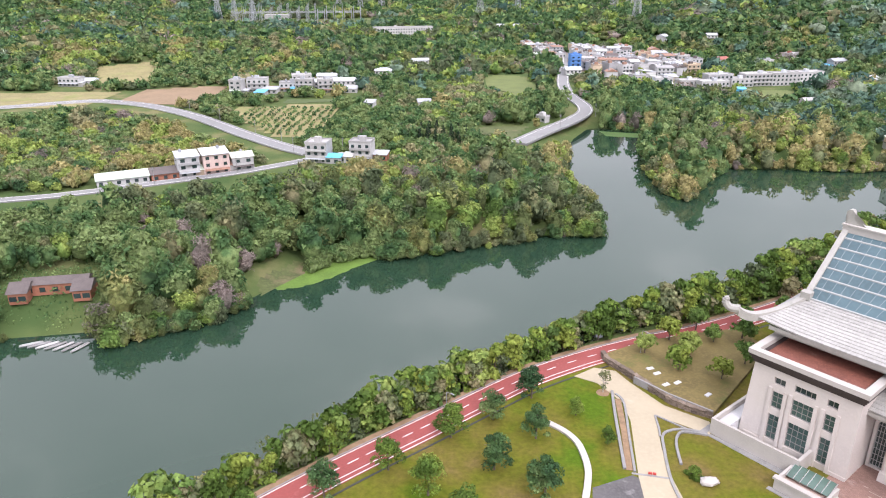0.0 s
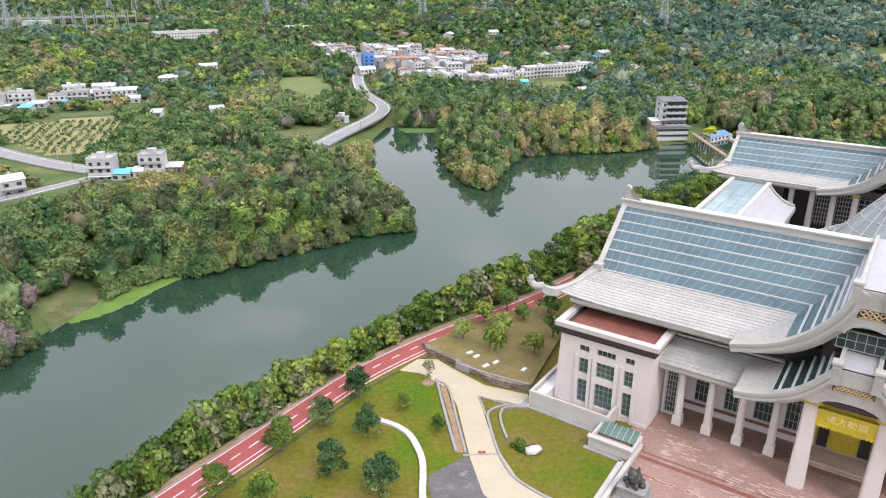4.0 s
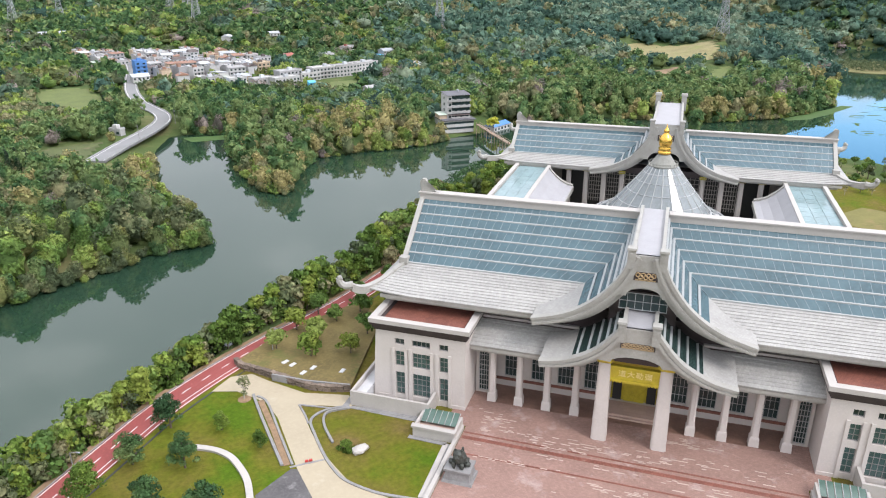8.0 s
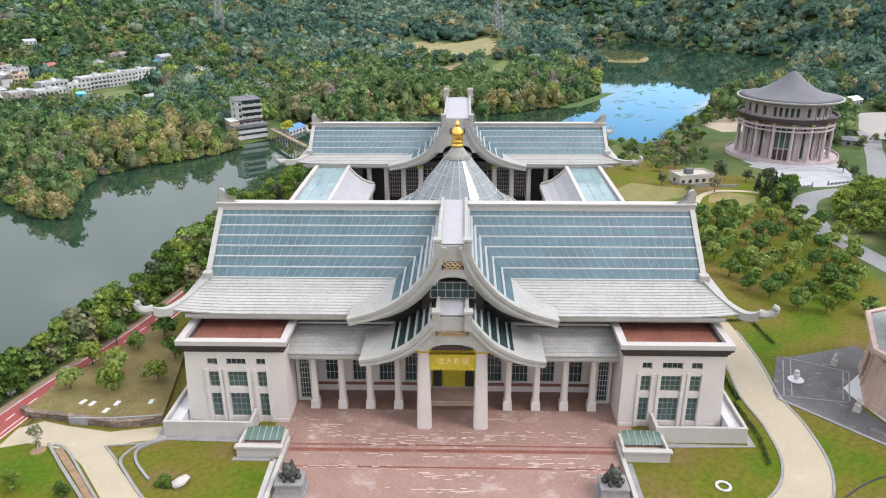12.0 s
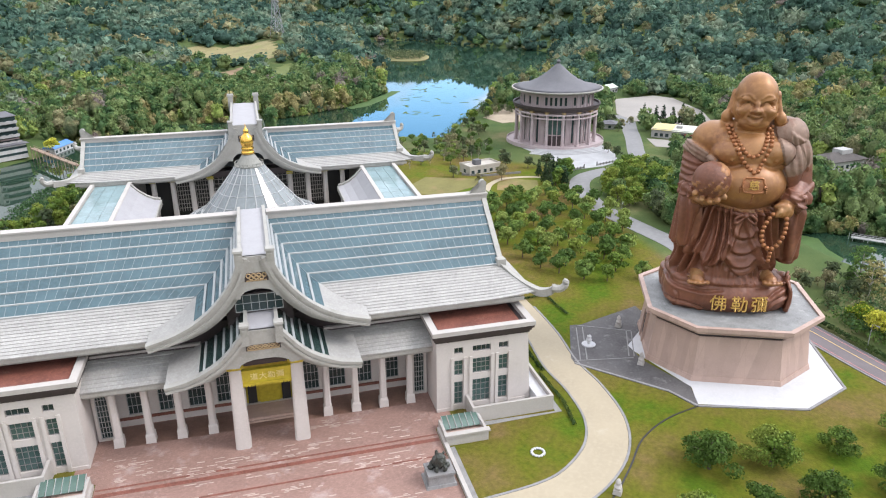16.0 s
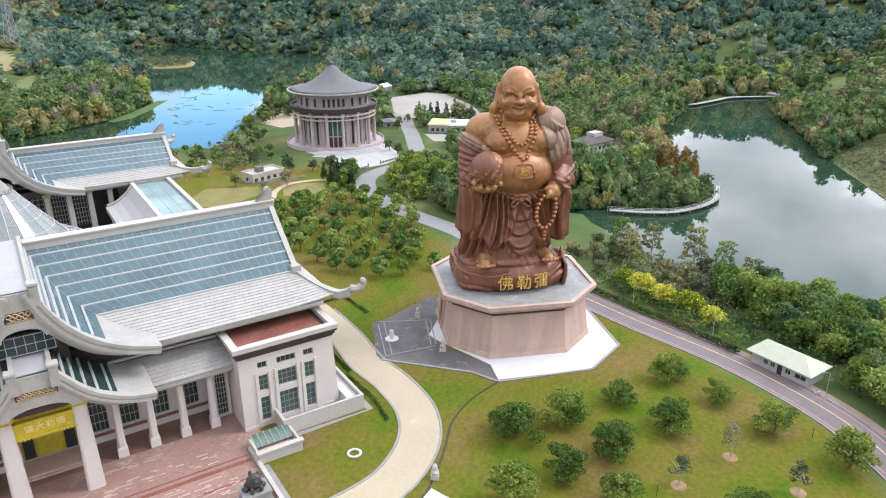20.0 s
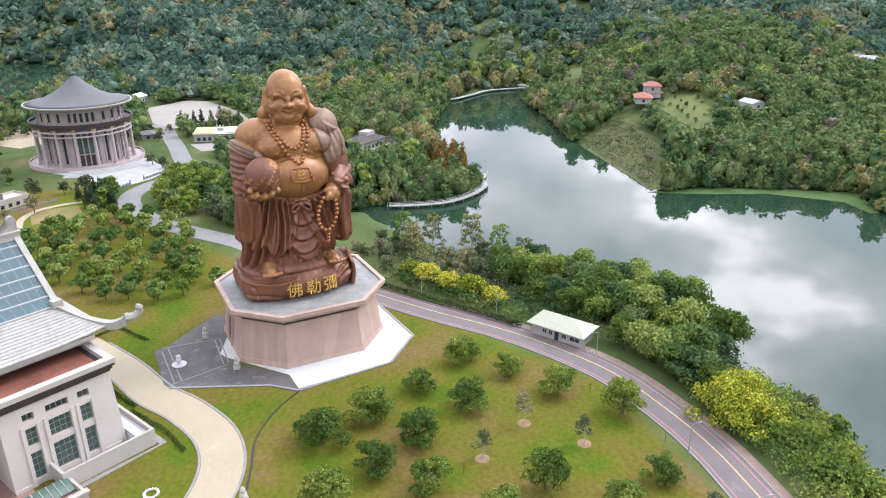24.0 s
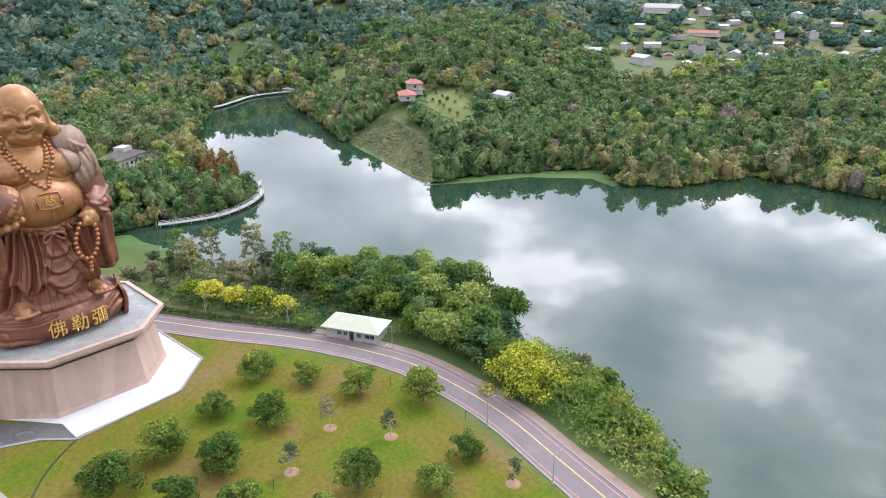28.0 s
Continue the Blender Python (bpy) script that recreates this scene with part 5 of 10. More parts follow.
# door in the chamfered side
bm = B()
c = Vector((-19.2 * 0.975, 1.0, 0))
mdoor = Matrix.Translation(c) @ pose(0, 0, 0, 0, 0, -90) @ pose(0, 0, 0, -6, 0, 0)
box(bm, -1.5, 1.5, -0.3, 0.5, 0.2, 8.2, mdoor)
dr = part("door", bm, M["black"], ped, "tall dark doorway")
bm = B()
for x in (-1.9, 1.5):
    box(bm, x, x + 0.4, -0.75, 0.5, 0.2, 8.6, mdoor)
box(bm, -1.5, 1.5, -0.75, 0.5, 8.2, 8.6, mdoor)
part("door_frame", bm, M["granite"], dr)

# the figure: rounded masses, melted together
ELL = []  # centre, radii, kind (0 robe, 1 skin, 2 pale worn robe)


def mass(x, y, z, a, b, c, kind, turn=0.0):
    ELL.append((x, y, z, a, b, c, kind, turn))


def limb(p, q, r0, r1, kind, n=7):
    for k in range(n):
        t = k / (n - 1)
        r_ = r0 + (r1 - r0) * t
        mass(p[0] + (q[0] - p[0]) * t, p[1] + (q[1] - p[1]) * t, p[2] + (q[2] - p[2]) * t, r_, r_, r_, kind)


# cushion
for k in range(11):
    x = -11.6 + 1.98 * k
    for y_, r_ in ((-6.2 + 0.022 * (x + 1.5) ** 2, 5.6), (-1.0, 5.6), (4.0, 5.2)):
        mass(x, y_, 17.6, 4.4, r_, 4.5, 0)
mass(11.0, -3.4, 18.6, 2.0, 3.2, 3.8, 0)
# skirts of the robe, flaring to one side
for k in range(14):
    t = k / 13
    mass(-0.3 - 2.9 * t, -0.4, 39.4 - 18.0 * t, 8.5 + 3.1 * t, 6.9 + 2.2 * t, 1.6, 0)
# feet
limb((-9.2, -7.0, 22.8), (-9.5, -9.8, 22.3), 1.6, 1.5, 1, 4)
limb((6.4, -6.6, 22.8), (6.9, -9.2, 22.5), 1.6, 1.45, 1, 4)
for i in range(5):
    mass(-11.5 + 0.98 * i, -11.4 + 0.2 * abs(i - 2), 22.1, 0.62, 0.9, 0.6, 1)
    mass(5.2 + 0.9 * i, -10.7 + 0.2 * abs(i - 2), 22.4, 0.58, 0.85, 0.58, 1)
# belly, chest, shoulders
mass(-0.4, -2.8, 44.3, 8.8, 8.3, 6.3, 1)
mass(-0.3, -1.0, 50.0, 9.8, 6.7, 6.6, 1)
mass(-4.9, -4.2, 51.3, 4.4, 3.4, 3.1, 1)
mass(4.2, -4.2, 51.5, 4.4, 3.4, 3.1, 1)
mass(0, 0.2, 55.8, 4.8, 3.8, 2.6, 1)
mass(-3.6, 0.8, 56.0, 4.6, 3.6, 2.2, 1)
mass(0, 2.2, 44.0, 10.4, 6.4, 9.0, 0)
mass(0, 1.8, 50.0, 10.6, 6.2, 6.4, 0)
mass(-7.6, 0.2, 53.4, 5.0, 4.9, 4.3, 1)
mass(-9.7, -0.1, 51.2, 3.4, 3.9, 3.8, 1)
mass(7.2, 0.6, 54.4, 4.9, 5.1, 4.5, 2)
mass(5.4, 1.2, 56.6, 3.0, 3.6, 2.4, 2)
mass(9.3, 0.0, 50.6, 3.8, 4.7, 4.6, 2)
mass(8.4, -2.2, 47.6, 2.7, 4.2, 6.2, 2, 0.08)
# arm with the globe, the robe slipped off its shoulder
limb((-10.6, 0.2, 50.2), (-11.3, -1.4, 44.4), 3.1, 2.9, 0)
limb((-11.2, -2.0, 43.8), (-9.9, -7.6, 42.2), 2.8, 1.9, 0)
mass(-9.6, -9.0, 41.6, 3.0, 2.6, 1.2, 1)
for x, z, r_ in ((-12.9, 43.6, 0.75), (-11.5, 42.4, 0.78), (-9.8, 42.0, 0.78), (-8.1, 42.3, 0.75), (-6.6, 43.0, 0.7)):
    mass(x, -12.0 + 0.06 * (x + 9.6) ** 2, z, r_, 0.95, r_, 1)
mass(-9.3, -9.5, 46.3, 4.15, 4.15, 4.15, 3)
# arm at rest, hand with the beads
limb((10.3, 0.2, 50.2), (11.2, -1.2, 43.6), 3.3, 3.0, 0)
limb((11.0, -2.0, 43.0), (8.6, -7.0, 41.0), 2.7, 2.1, 0)
limb((8.4, -7.2, 40.7), (7.3, -8.6, 39.9), 1.8, 1.95, 1, 4)
for i in range(4):
    mass(5.7 + 0.9 * i, -10.2 + 0.25 * i, 39.3 - 0.1 * i, 0.6, 0.85, 1.3, 1, 0.5)
mass(5.8, -9.4, 40.8, 1.2, 0.8, 0.6, 1, -0.4)
# wide sleeves hanging from both forearms
for k in range(9):
    t = k / 8
    mass(-12.0 - 0.7 * t, -4.6 + 1.2 * t, 42.6 - 11.5 * t, 1.8 + 0.5 * t, 3.6, 1.5, 0)
    mass(10.6 + 0.2 * t, -4.2 + 1.4 * t, 41.4 - 14.2 * t, 1.6 + 0.1 * t, 3.3, 1.5, 0)
# head, turned a little: rounded crown, full cheeks, long ears with heavy lobes
TURN = radians(-10)
HX = lambda x, y: (x * math.cos(TURN) - y * math.sin(TURN), x * math.sin(TURN) + y * math.cos(TURN))


def face_mass(x, y, z, a, b, c, turn=0.0):
    mass(*HX(x, y), z, a, b, c, 1, turn)


face_mass(0, -1.2, 63.6, 4.4, 5.0, 5.2)
face_mass(0, -1.7, 60.6, 4.6, 4.8, 4.0)
face_mass(0, -3.5, 58.2, 3.4, 2.7, 1.9)
face_mass(0, -2.4, 56.9, 3.6, 2.8, 1.3)
for q in (-1, 1):
    for k in range(8):
        t = k / 7
        face_mass(q * (4.4 + 1.1 * t), -0.2 - 0.9 * t, 63.6 - 4.4 * t, 0.7, 0.95, 0.85)
    face_mass(q * 4.6, -0.1, 63.3, 0.6, 1.2, 1.6)
    face_mass(q * 5.6, -1.4, 58.7, 1.35, 1.35, 1.7)
    face_mass(q * 2.5, -4.7, 60.8, 1.8, 1.3, 1.4)
    face_mass(q * 1.9, -5.2, 63.6, 1.7, 0.6, 0.5, q * 0.12)
    face_mass(q * 0.85, -6.5, 61.0, 0.65, 0.6, 0.55)
face_mass(0, -6.0, 62.0, 0.65, 0.8, 1.4)
face_mass(0, -6.7, 61.1, 0.85, 0.8, 0.7)
face_mass(0, -5.6, 58.0, 1.5, 0.8, 0.7)


def inside(x, y, z):
    """Least ellipsoid value over all masses at a point; below 1 is inside."""
    best = 9e9
    for ex, ey, ez, a_, b_, c_, k, t in ELL:
        v = ((x - ex) / a_) ** 2 + ((y - ey) / b_) ** 2 + ((z - ez) / c_) ** 2
        best = min(best, v)
    return best


def front_y(x, z, extra=0.0):
    """Where the figure's front surface lies at x, z."""
    y = -16.0
    while y < 4 and inside(x, y, z) > 1:
        y += 0.1
    return y - extra


def make_figure():
    bm_ = B()
    for ex, ey, ez, a_, b_, c_, k, t in ELL:
        m = Matrix.Translation((ex, ey, ez)) @ Euler((0, t, 0)).to_matrix().to_4x4() @ Matrix.Diagonal((a_, b_, c_, 1))
        bmesh.ops.create_icosphere(bm_, subdivisions=4 if max(a_, b_, c_) > 4.5 else 3 if max(a_, b_, c_) > 2.0 else 2, radius=1.0, matrix=m)
    # smooth hanging cloth round the skirts and the sleeves
    oval = lambda cx, cy, a_, b_, z_, n=56: [(cx + a_ * math.cos(2 * math.pi * q / n), cy + b_ * math.sin(2 * math.pi * q / n), z_) for q in range(n)]
    loft(bm_, [oval(-0.3 - 2.9 * t, -0.4, 8.8 + 3.2 * t ** 1.2, 7.2 + 2.3 * t ** 1.2, 40.6 - 20.2 * t) for t in [q / 20 for q in range(21)]])
    loft(bm_, [oval(-12.0 - 0.7 * t, -4.6 + 1.2 * t, 2.1 + 0.6 * t, 3.9 + 0.3 * t, 43.4 - 13.4 * t, 32) for t in [q / 14 for q in range(15)]])
    loft(bm_, [oval(10.6 + 0.2 * t, -4.2 + 1.4 * t, 1.9 + 0.3 * t, 3.6 + 0.3 * t, 42.2 - 16.4 * t, 32) for t in [q / 14 for q in range(15)]])
    tmp = new("figure", mesh_of("figure", bm_, []))
    mod = tmp.modifiers.new("melt", "REMESH")
    mod.mode, mod.voxel_size = "VOXEL", 0.21
    mod2 = tmp.modifiers.new("ease", "SMOOTH")
    mod2.factor, mod2.iterations = 0.5, 6
    me = bpy.data.meshes.new_from_object(tmp.evaluated_get(bpy.context.evaluated_depsgraph_get()))
    bpy.data.objects.remove(tmp)
    nv = len(me.vertices)
    co, no = np.empty(nv * 3, np.float32), np.empty(nv * 3, np.float32)
    me.vertices.foreach_get("co", co)
    me.vertices.foreach_get("normal", no)
    co, no = co.reshape(-1, 3).astype(float), no.reshape(-1, 3).astype(float)
    val = np.full(nv, 9e9)
    kind = np.zeros(nv, int)
    for i, (ex, ey, ez, a_, b_, c_, k, t) in enumerate(ELL):
        v = (np.sqrt(((co[:, 0] - ex) / a_) ** 2 + ((co[:, 1] - ey) / b_) ** 2 + ((co[:, 2] - ez) / c_) ** 2) - 1) * min(a_, b_, c_)
        hit_ = v < val
        val[hit_], kind[hit_] = v[hit_], k
    x, y, z = co.T
    front = sm(-no[:, 1], -0.25, 0.25)
    f = np.zeros(nv)
    # unrolled coordinate round the body, equal to x near the middle
    th = np.arctan2(x + 1.0, -(y - 1.0))
    u = 11.5 * th - 1.0
    P2, PX = np.column_stack([u, z]), np.column_stack([x, z])

    def stroke(pts, amp, width, where=1.0, fade=0.8, plane=None, sharp=2.0):
        """Raises (or cuts) the surface along a line drawn on the front."""
        nonlocal f
        ln = smooth_line(pts, 4)
        Q = PX if plane is None else plane
        d_ = off_line(Q, ln)
        zs = [p[1] for p in ln]
        ends = 1.0 if fade is None else sm(np.minimum(max(zs) - Q[:, 1], Q[:, 1] - min(zs)), -fade, fade)
        f += amp * np.exp(-(d_ / width) ** sharp) * where * ends

    def edge_at(pts):
        """x of a mainly upright line at every height."""
        q = np.array(sorted(smooth_line(pts, 6), key=lambda p: p[1]))
        return np.interp(z, q[:, 1], q[:, 0])

    def hem_at(pts, coord):
        q = np.array(sorted(smooth_line(pts, 6), key=lambda p: p[0]))
        return np.interp(coord, q[:, 0], q[:, 1])

    robe = kind == 0
    tl, tr_ = np.clip((43.4 - z) / 13.4, 0, 1), np.clip((42.2 - z) / 16.4, 0, 1)
    in_l = (z > 29.3) & (((x + 12.0 + 0.7 * tl) / (2.6 + 0.6 * tl)) ** 2 + ((y + 4.6 - 1.2 * tl) / (4.5 + 0.3 * tl)) ** 2 < 1)
    in_r = (z > 25.2) & (((x - 10.6 - 0.2 * tr_) / (2.4 + 0.3 * tr_)) ** 2 + ((y + 4.2 - 1.4 * tr_) / (4.2 + 0.3 * tr_)) ** 2 < 1)
    skirt = robe & (z < 41) & (z > 20.8) & ~in_l & ~in_r & (front > 0)
    sk = skirt * front
    # long pleats fanning out from the belt
    for pts, amp, w in (([(-10.6, 39.0), (-11.6, 31.0), (-13.4, 22.5)], 0.9, 0.75), ([(-9.2, 39.0), (-10.0, 31.0), (-11.6, 23.0)], 0.8, 0.65), ([(-12.6, 38.0), (-14.2, 30.0), (-16.0, 22.5)], 0.9, 0.8), ([(-15.0, 38.0), (-17.0, 30.0), (-19.0, 22.5)], 0.9, 0.9),
                        ([(-7.4, 39.5), (-7.0, 34.0), (-7.6, 28.0), (-8.6, 25.5)], 0.85, 0.6), ([(-5.9, 39.0), (-5.4, 34.0), (-5.9, 28.0), (-6.4, 25.8)], 0.85, 0.6), ([(-4.5, 38.6), (-4.1, 34.0), (-4.7, 30.0), (-5.0, 27.2)], 0.7, 0.5),
                        ([(1.8, 38.4), (2.4, 34.0), (3.4, 29.0), (4.2, 26.0)], 0.8, 0.55), ([(3.4, 39.0), (4.4, 33.0), (5.6, 28.0), (6.2, 25.0)], 0.85, 0.6), ([(5.2, 39.6), (6.4, 33.0), (7.8, 27.0), (8.4, 23.0)], 0.85, 0.65), ([(7.6, 39.0), (9.0, 32.0), (10.4, 23.0)], 0.8, 0.8), ([(10.4, 38.0), (12.0, 30.0), (13.6, 22.5)], 0.8, 0.9)):
        stroke(pts, 1.6 * amp, 0.8 * w, sk, 1.0, P2)
        stroke([(p[0] + 1.15 * w, p[1]) for p in pts], -1.0 * amp, 0.36, sk, 1.0, P2)
    # looped folds between the ribbons
    for k, (z0, h_, w_) in enumerate(((35.2, 2.6, 2.4), (31.8, 2.8, 2.9), (28.2, 2.4, 2.8))):
        stroke([(-0.8 - w_, z0), (-0.8 - 0.6 * w_, z0 - 0.75 * h_), (-0.8, z0 - h_), (-0.8 + 0.6 * w_, z0 - 0.75 * h_), (-0.8 + w_, z0)], 0.8, 0.6, sk, 0.6)
        stroke([(-0.8 - w_, z0 - 0.7), (-0.8 - 0.6 * w_, z0 - 0.75 * h_ - 0.7), (-0.8, z0 - h_ - 0.75), (-0.8 + 0.6 * w_, z0 - 0.75 * h_ - 0.7), (-0.8 + w_, z0 - 0.7)], -0.4, 0.35, sk, 0.6)
    # the upper layer ends in a scalloped hem above the under-skirt
    hem = hem_at([(-14.5, 28.5), (-12.0, 27.0), (-10.4, 28.0), (-9.0, 26.2), (-7.6, 25.2), (-6.2, 26.2), (-4.7, 27.3), (-3.6, 26.4), (-2.4, 24.8), (-0.6, 23.6), (1.2, 23.9), (2.6, 24.6), (3.9, 26.0), (5.0, 25.4), (6.1, 24.4), (7.6, 25.4), (9.0, 26.6), (12.0, 27.5)], u)
    f += skirt * 1.25 * sm(z - hem, -0.12, 0.18) * (1 - 0.45 * sm(z - hem, 0.5, 9.0))
    for x0, x1, z0, z1 in ((-12.4, -13.4, 27.0, 21.4), (-10.6, -11.2, 27.0, 21.4), (-8.6, -8.2, 25.4, 24.0), (-6.4, -6.2, 25.8, 21.4), (-4.9, -5.1, 26.6, 21.2), (-3.4, -3.5, 25.0, 21.0), (-1.9, -2.0, 24.0, 20.8), (-0.2, -0.1, 23.2, 20.7), (1.4, 1.6, 23.4, 20.9), (3.0, 3.4, 24.6, 21.2), (4.4, 4.8, 25.2, 21.5)):
        stroke([(x0, z0), (0.5 * (x0 + x1) + 0.15, 0.5 * (z0 + z1)), (x1, z1)], 0.5, 0.42, sk, 0.5, P2)
    f += skirt * 0.6 * (1 - sm(z, 21.4, 23.0)) * sm(z, 20.6, 21.2)
    # the robe's long front edges over the skirt
    le = edge_at([(-10.2, 41.0), (-9.7, 35.0), (-8.6, 29.5), (-7.6, 25.6)])
    f += skirt * 0.7 * sm(le - x, -0.15, 0.2) * sm(z, 26.0, 28.0)
    re_ = edge_at([(6.4, 41.0), (7.2, 34.0), (8.6, 27.0)])
    f += skirt * 0.6 * sm(x - re_, -0.15, 0.2) * sm(z, 25.0, 27.0)
    # belt, bow ends
    any_robe = robe * front
    for dz in (0.0, -0.95):
        stroke([(-9.6, 41.0 + dz), (-6.4, 40.0 + dz), (-3.4, 39.2 + dz), (-0.9, 38.8 + dz), (2.0, 39.2 + dz), (4.6, 40.0 + dz), (7.0, 41.2 + dz)], 0.6, 0.42, any_robe, None)
    for pts in ([(-1.3, 38.2), (-2.0, 35.4), (-2.6, 33.0), (-3.6, 30.2), (-4.8, 27.2)], [(-0.5, 38.2), (0.2, 35.4), (0.9, 33.0), (2.0, 30.0), (3.6, 26.8)]):
        stroke(pts, 0.95, 0.62, sk, 0.3, None, 4.0)
        stroke(pts, -0.3, 0.16, sk, 0.6)
    # sleeves: upright folds and a wavy hem
    sl_l, sl_r = robe & in_l & (z < 43.5), robe & in_r & (z < 42.5)
    for y0 in (-8.6, -7.0, -5.2, -3.2, -1.2):
        for sel_, x_s in ((sl_l, -1), (sl_r, 1)):
            yz = np.column_stack([y, z])
            stroke([(y0 + 1.0, 44.0), (y0 + 0.2, 37.0), (y0, 27.0)], 0.6, 0.5, sel_, None, yz)
            stroke([(y0 + 1.9, 44.0), (y0 + 1.1, 37.0), (y0 + 0.9, 27.0)], -0.35, 0.35, sel_, None, yz)
    for pts in ([(-14.2, 41.0), (-14.0, 36.0), (-14.4, 31.0)], [(-12.8, 41.0), (-12.4, 36.0), (-12.8, 30.4)], [(-11.2, 40.0), (-10.8, 36.0), (-11.0, 31.4)]):
        stroke(pts, 0.55, 0.42, sl_l * front, 0.8)
    for pts in ([(11.8, 39.0), (12.0, 33.0), (12.2, 27.0)], [(10.6, 39.0), (10.4, 33.0), (10.8, 27.0)], [(9.4, 37.0), (9.0, 33.0), (9.4, 28.0)]):
        stroke(pts, 0.5, 0.4, sl_r * front, 0.8)
    # upper arms and forearms: curved folds
    arm_l, arm_r = robe & (x < -8.0) & (z > 41.5) & (z < 52), (robe | (kind == 2)) & (x > 7.2) & (z > 40.5) & (z < 58)
    for k in range(6):
        stroke([(-14.4, 49.6 - 1.5 * k), (-12.4, 48.6 - 1.4 * k), (-10.4, 48.4 - 1.1 * k), (-8.4, 49.0 - 0.9 * k)], 0.42, 0.36, arm_l * front, None)
    for k in range(4):
        stroke([(7.6, 43.6 - 0.95 * k), (9.6, 42.7 - 0.85 * k), (11.6, 42.9 - 0.7 * k), (14.2, 44.2 - 0.5 * k)], 0.4, 0.3, arm_r * front, None)
    for k in range(5):
        stroke([(5.6 + 1.0 * k, 57.4 - 0.7 * k), (6.6 + 1.1 * k, 53.4), (7.4 + 1.2 * k, 47.6)], 0.42, 0.34, arm_r * front, 0.6)
    # over the shoulder the robe lies on the chest: its edge, then the paler upper cloth
    lap = edge_at([(4.6, 58.6), (4.7, 55.5), (5.6, 51.5), (7.2, 47.5), (8.2, 43.5), (7.4, 40.6)])
    over = (kind <= 2) & (z > 40.6) & (z < 58.4) & (x > lap) & (y < 3) & ~((kind == 1) & (z < 42.5) & (y < -5.5)) & ~((kind == 1) & (z > 57.2))
    f += over * front * 0.55
    kind = np.where(over, np.where(z > 47.2 + 0.35 * (x - 9), 2, 0), kind)
    # the slipped edge on the bare arm: a broad pale band, the sleeve below it
    band_ = hem_at([(-14.6, 52.4), (-12.6, 51.6), (-10.6, 50.6), (-8.8, 49.4), (-7.0, 47.6)], x)
    arm = (x < -7.2) & (z < band_ + 1.4) & (z > 41.5) & (kind <= 2) & (y > -7.0)
    kind = np.where(arm, np.where(z > band_ - 1.2, 2, 0), kind)
    f += arm * (0.55 * sm(band_ + 1.4 - z, 0.0, 0.3) + 0.3 * (z > band_ - 1.2))
    for o in (0.9, 0.1, -0.7):
        stroke([(-14.6, 52.4 + o), (-12.6, 51.6 + o), (-10.6, 50.6 + o), (-8.8, 49.4 + o), (-7.0, 47.6 + o)], 0.25, 0.25, arm * 1.0, None)
    # cushion creases and seams
    cush = robe & (z <= 22.0) & ~skirt
    for pts in ([(-15.4, 20.4), (-12.0, 19.9), (-8.0, 19.6), (-4.0, 20.2)], [(-15.2, 16.2), (-11.0, 16.0), (-8.0, 15.2)], [(12.0, 19.0), (8.0, 17.4), (6.4, 14.6)], [(10.6, 20.4), (8.6, 19.8), (7.0, 18.6)], [(-13.8, 18.6), (-13.2, 16.8), (-13.6, 15.0)]):
        stroke(pts, -0.45, 0.35, cush * 1.0, None)
        stroke([(p[0], p[1] - 0.7) for p in pts], 0.3, 0.5, cush * 1.0, None)
    # body: folds of flesh
    flesh = (kind == 1) * front
    for q in (-1, 1):
        stroke([(-0.35 + q * 8.2, 50.4), (-0.35 + q * 6.6, 49.1), (-0.35 + q * 4.6, 48.7), (-0.35 + q * 2.4, 49.5)], -0.45, 0.36, flesh, None)
        stroke([(-0.35 + q * 4.75, 50.35), (-0.35 + q * 4.7, 50.3)], 0.35, 0.28, flesh, None)
    # face, in the head's own turned plane
    fx = x * math.cos(TURN) + y * math.sin(TURN)
    PF = np.column_stack([fx, z])
    hd = (kind == 1) & (z > 56) & (no[:, 1] < 0.1) & (y < -1.5)
    for q in (-1, 1):
        stroke([(q * 0.8, 62.2), (q * 1.6, 62.75), (q * 2.6, 62.65), (q * 3.5, 62.0)], -0.62, 0.22, hd, None, PF)
        stroke([(q * 0.9, 62.75), (q * 1.7, 63.2), (q * 2.6, 63.1), (q * 3.3, 62.5)], 0.14, 0.3, hd, None, PF)
        stroke([(q * 0.7, 63.5), (q * 1.7, 64.35), (q * 2.9, 64.1), (q * 3.8, 63.1)], 0.16, 0.24, hd, None, PF)
        stroke([(q * 1.3, 61.2), (q * 2.0, 60.4), (q * 2.3, 59.4)], -0.1, 0.24, hd, None, PF)
        stroke([(q * 3.0, 61.6), (q * 3.8, 61.3)], -0.2, 0.2, hd, None, PF)
    stroke([(-1.4, 59.75), (-0.7, 59.4), (0, 59.3), (0.7, 59.4), (1.4, 59.75)], -0.6, 0.26, hd, None, PF)
    stroke([(-1.5, 59.9), (-0.6, 59.85), (0, 59.75), (0.6, 59.85), (1.5, 59.9)], 0.3, 0.24, hd, None, PF)
    stroke([(-1.6, 59.0), (-0.8, 58.55), (0, 58.4), (0.8, 58.55), (1.3, 58.9)], 0.16, 0.28, hd, None, PF)
    stroke([(-1.7, 57.9), (0, 57.45), (1.7, 57.9)], -0.16, 0.24, hd, None, PF)
    stroke([(-3.4, 56.9), (0, 56.1), (3.4, 56.9)], -0.3, 0.3, hd, None, PF)
    globe = kind == 3
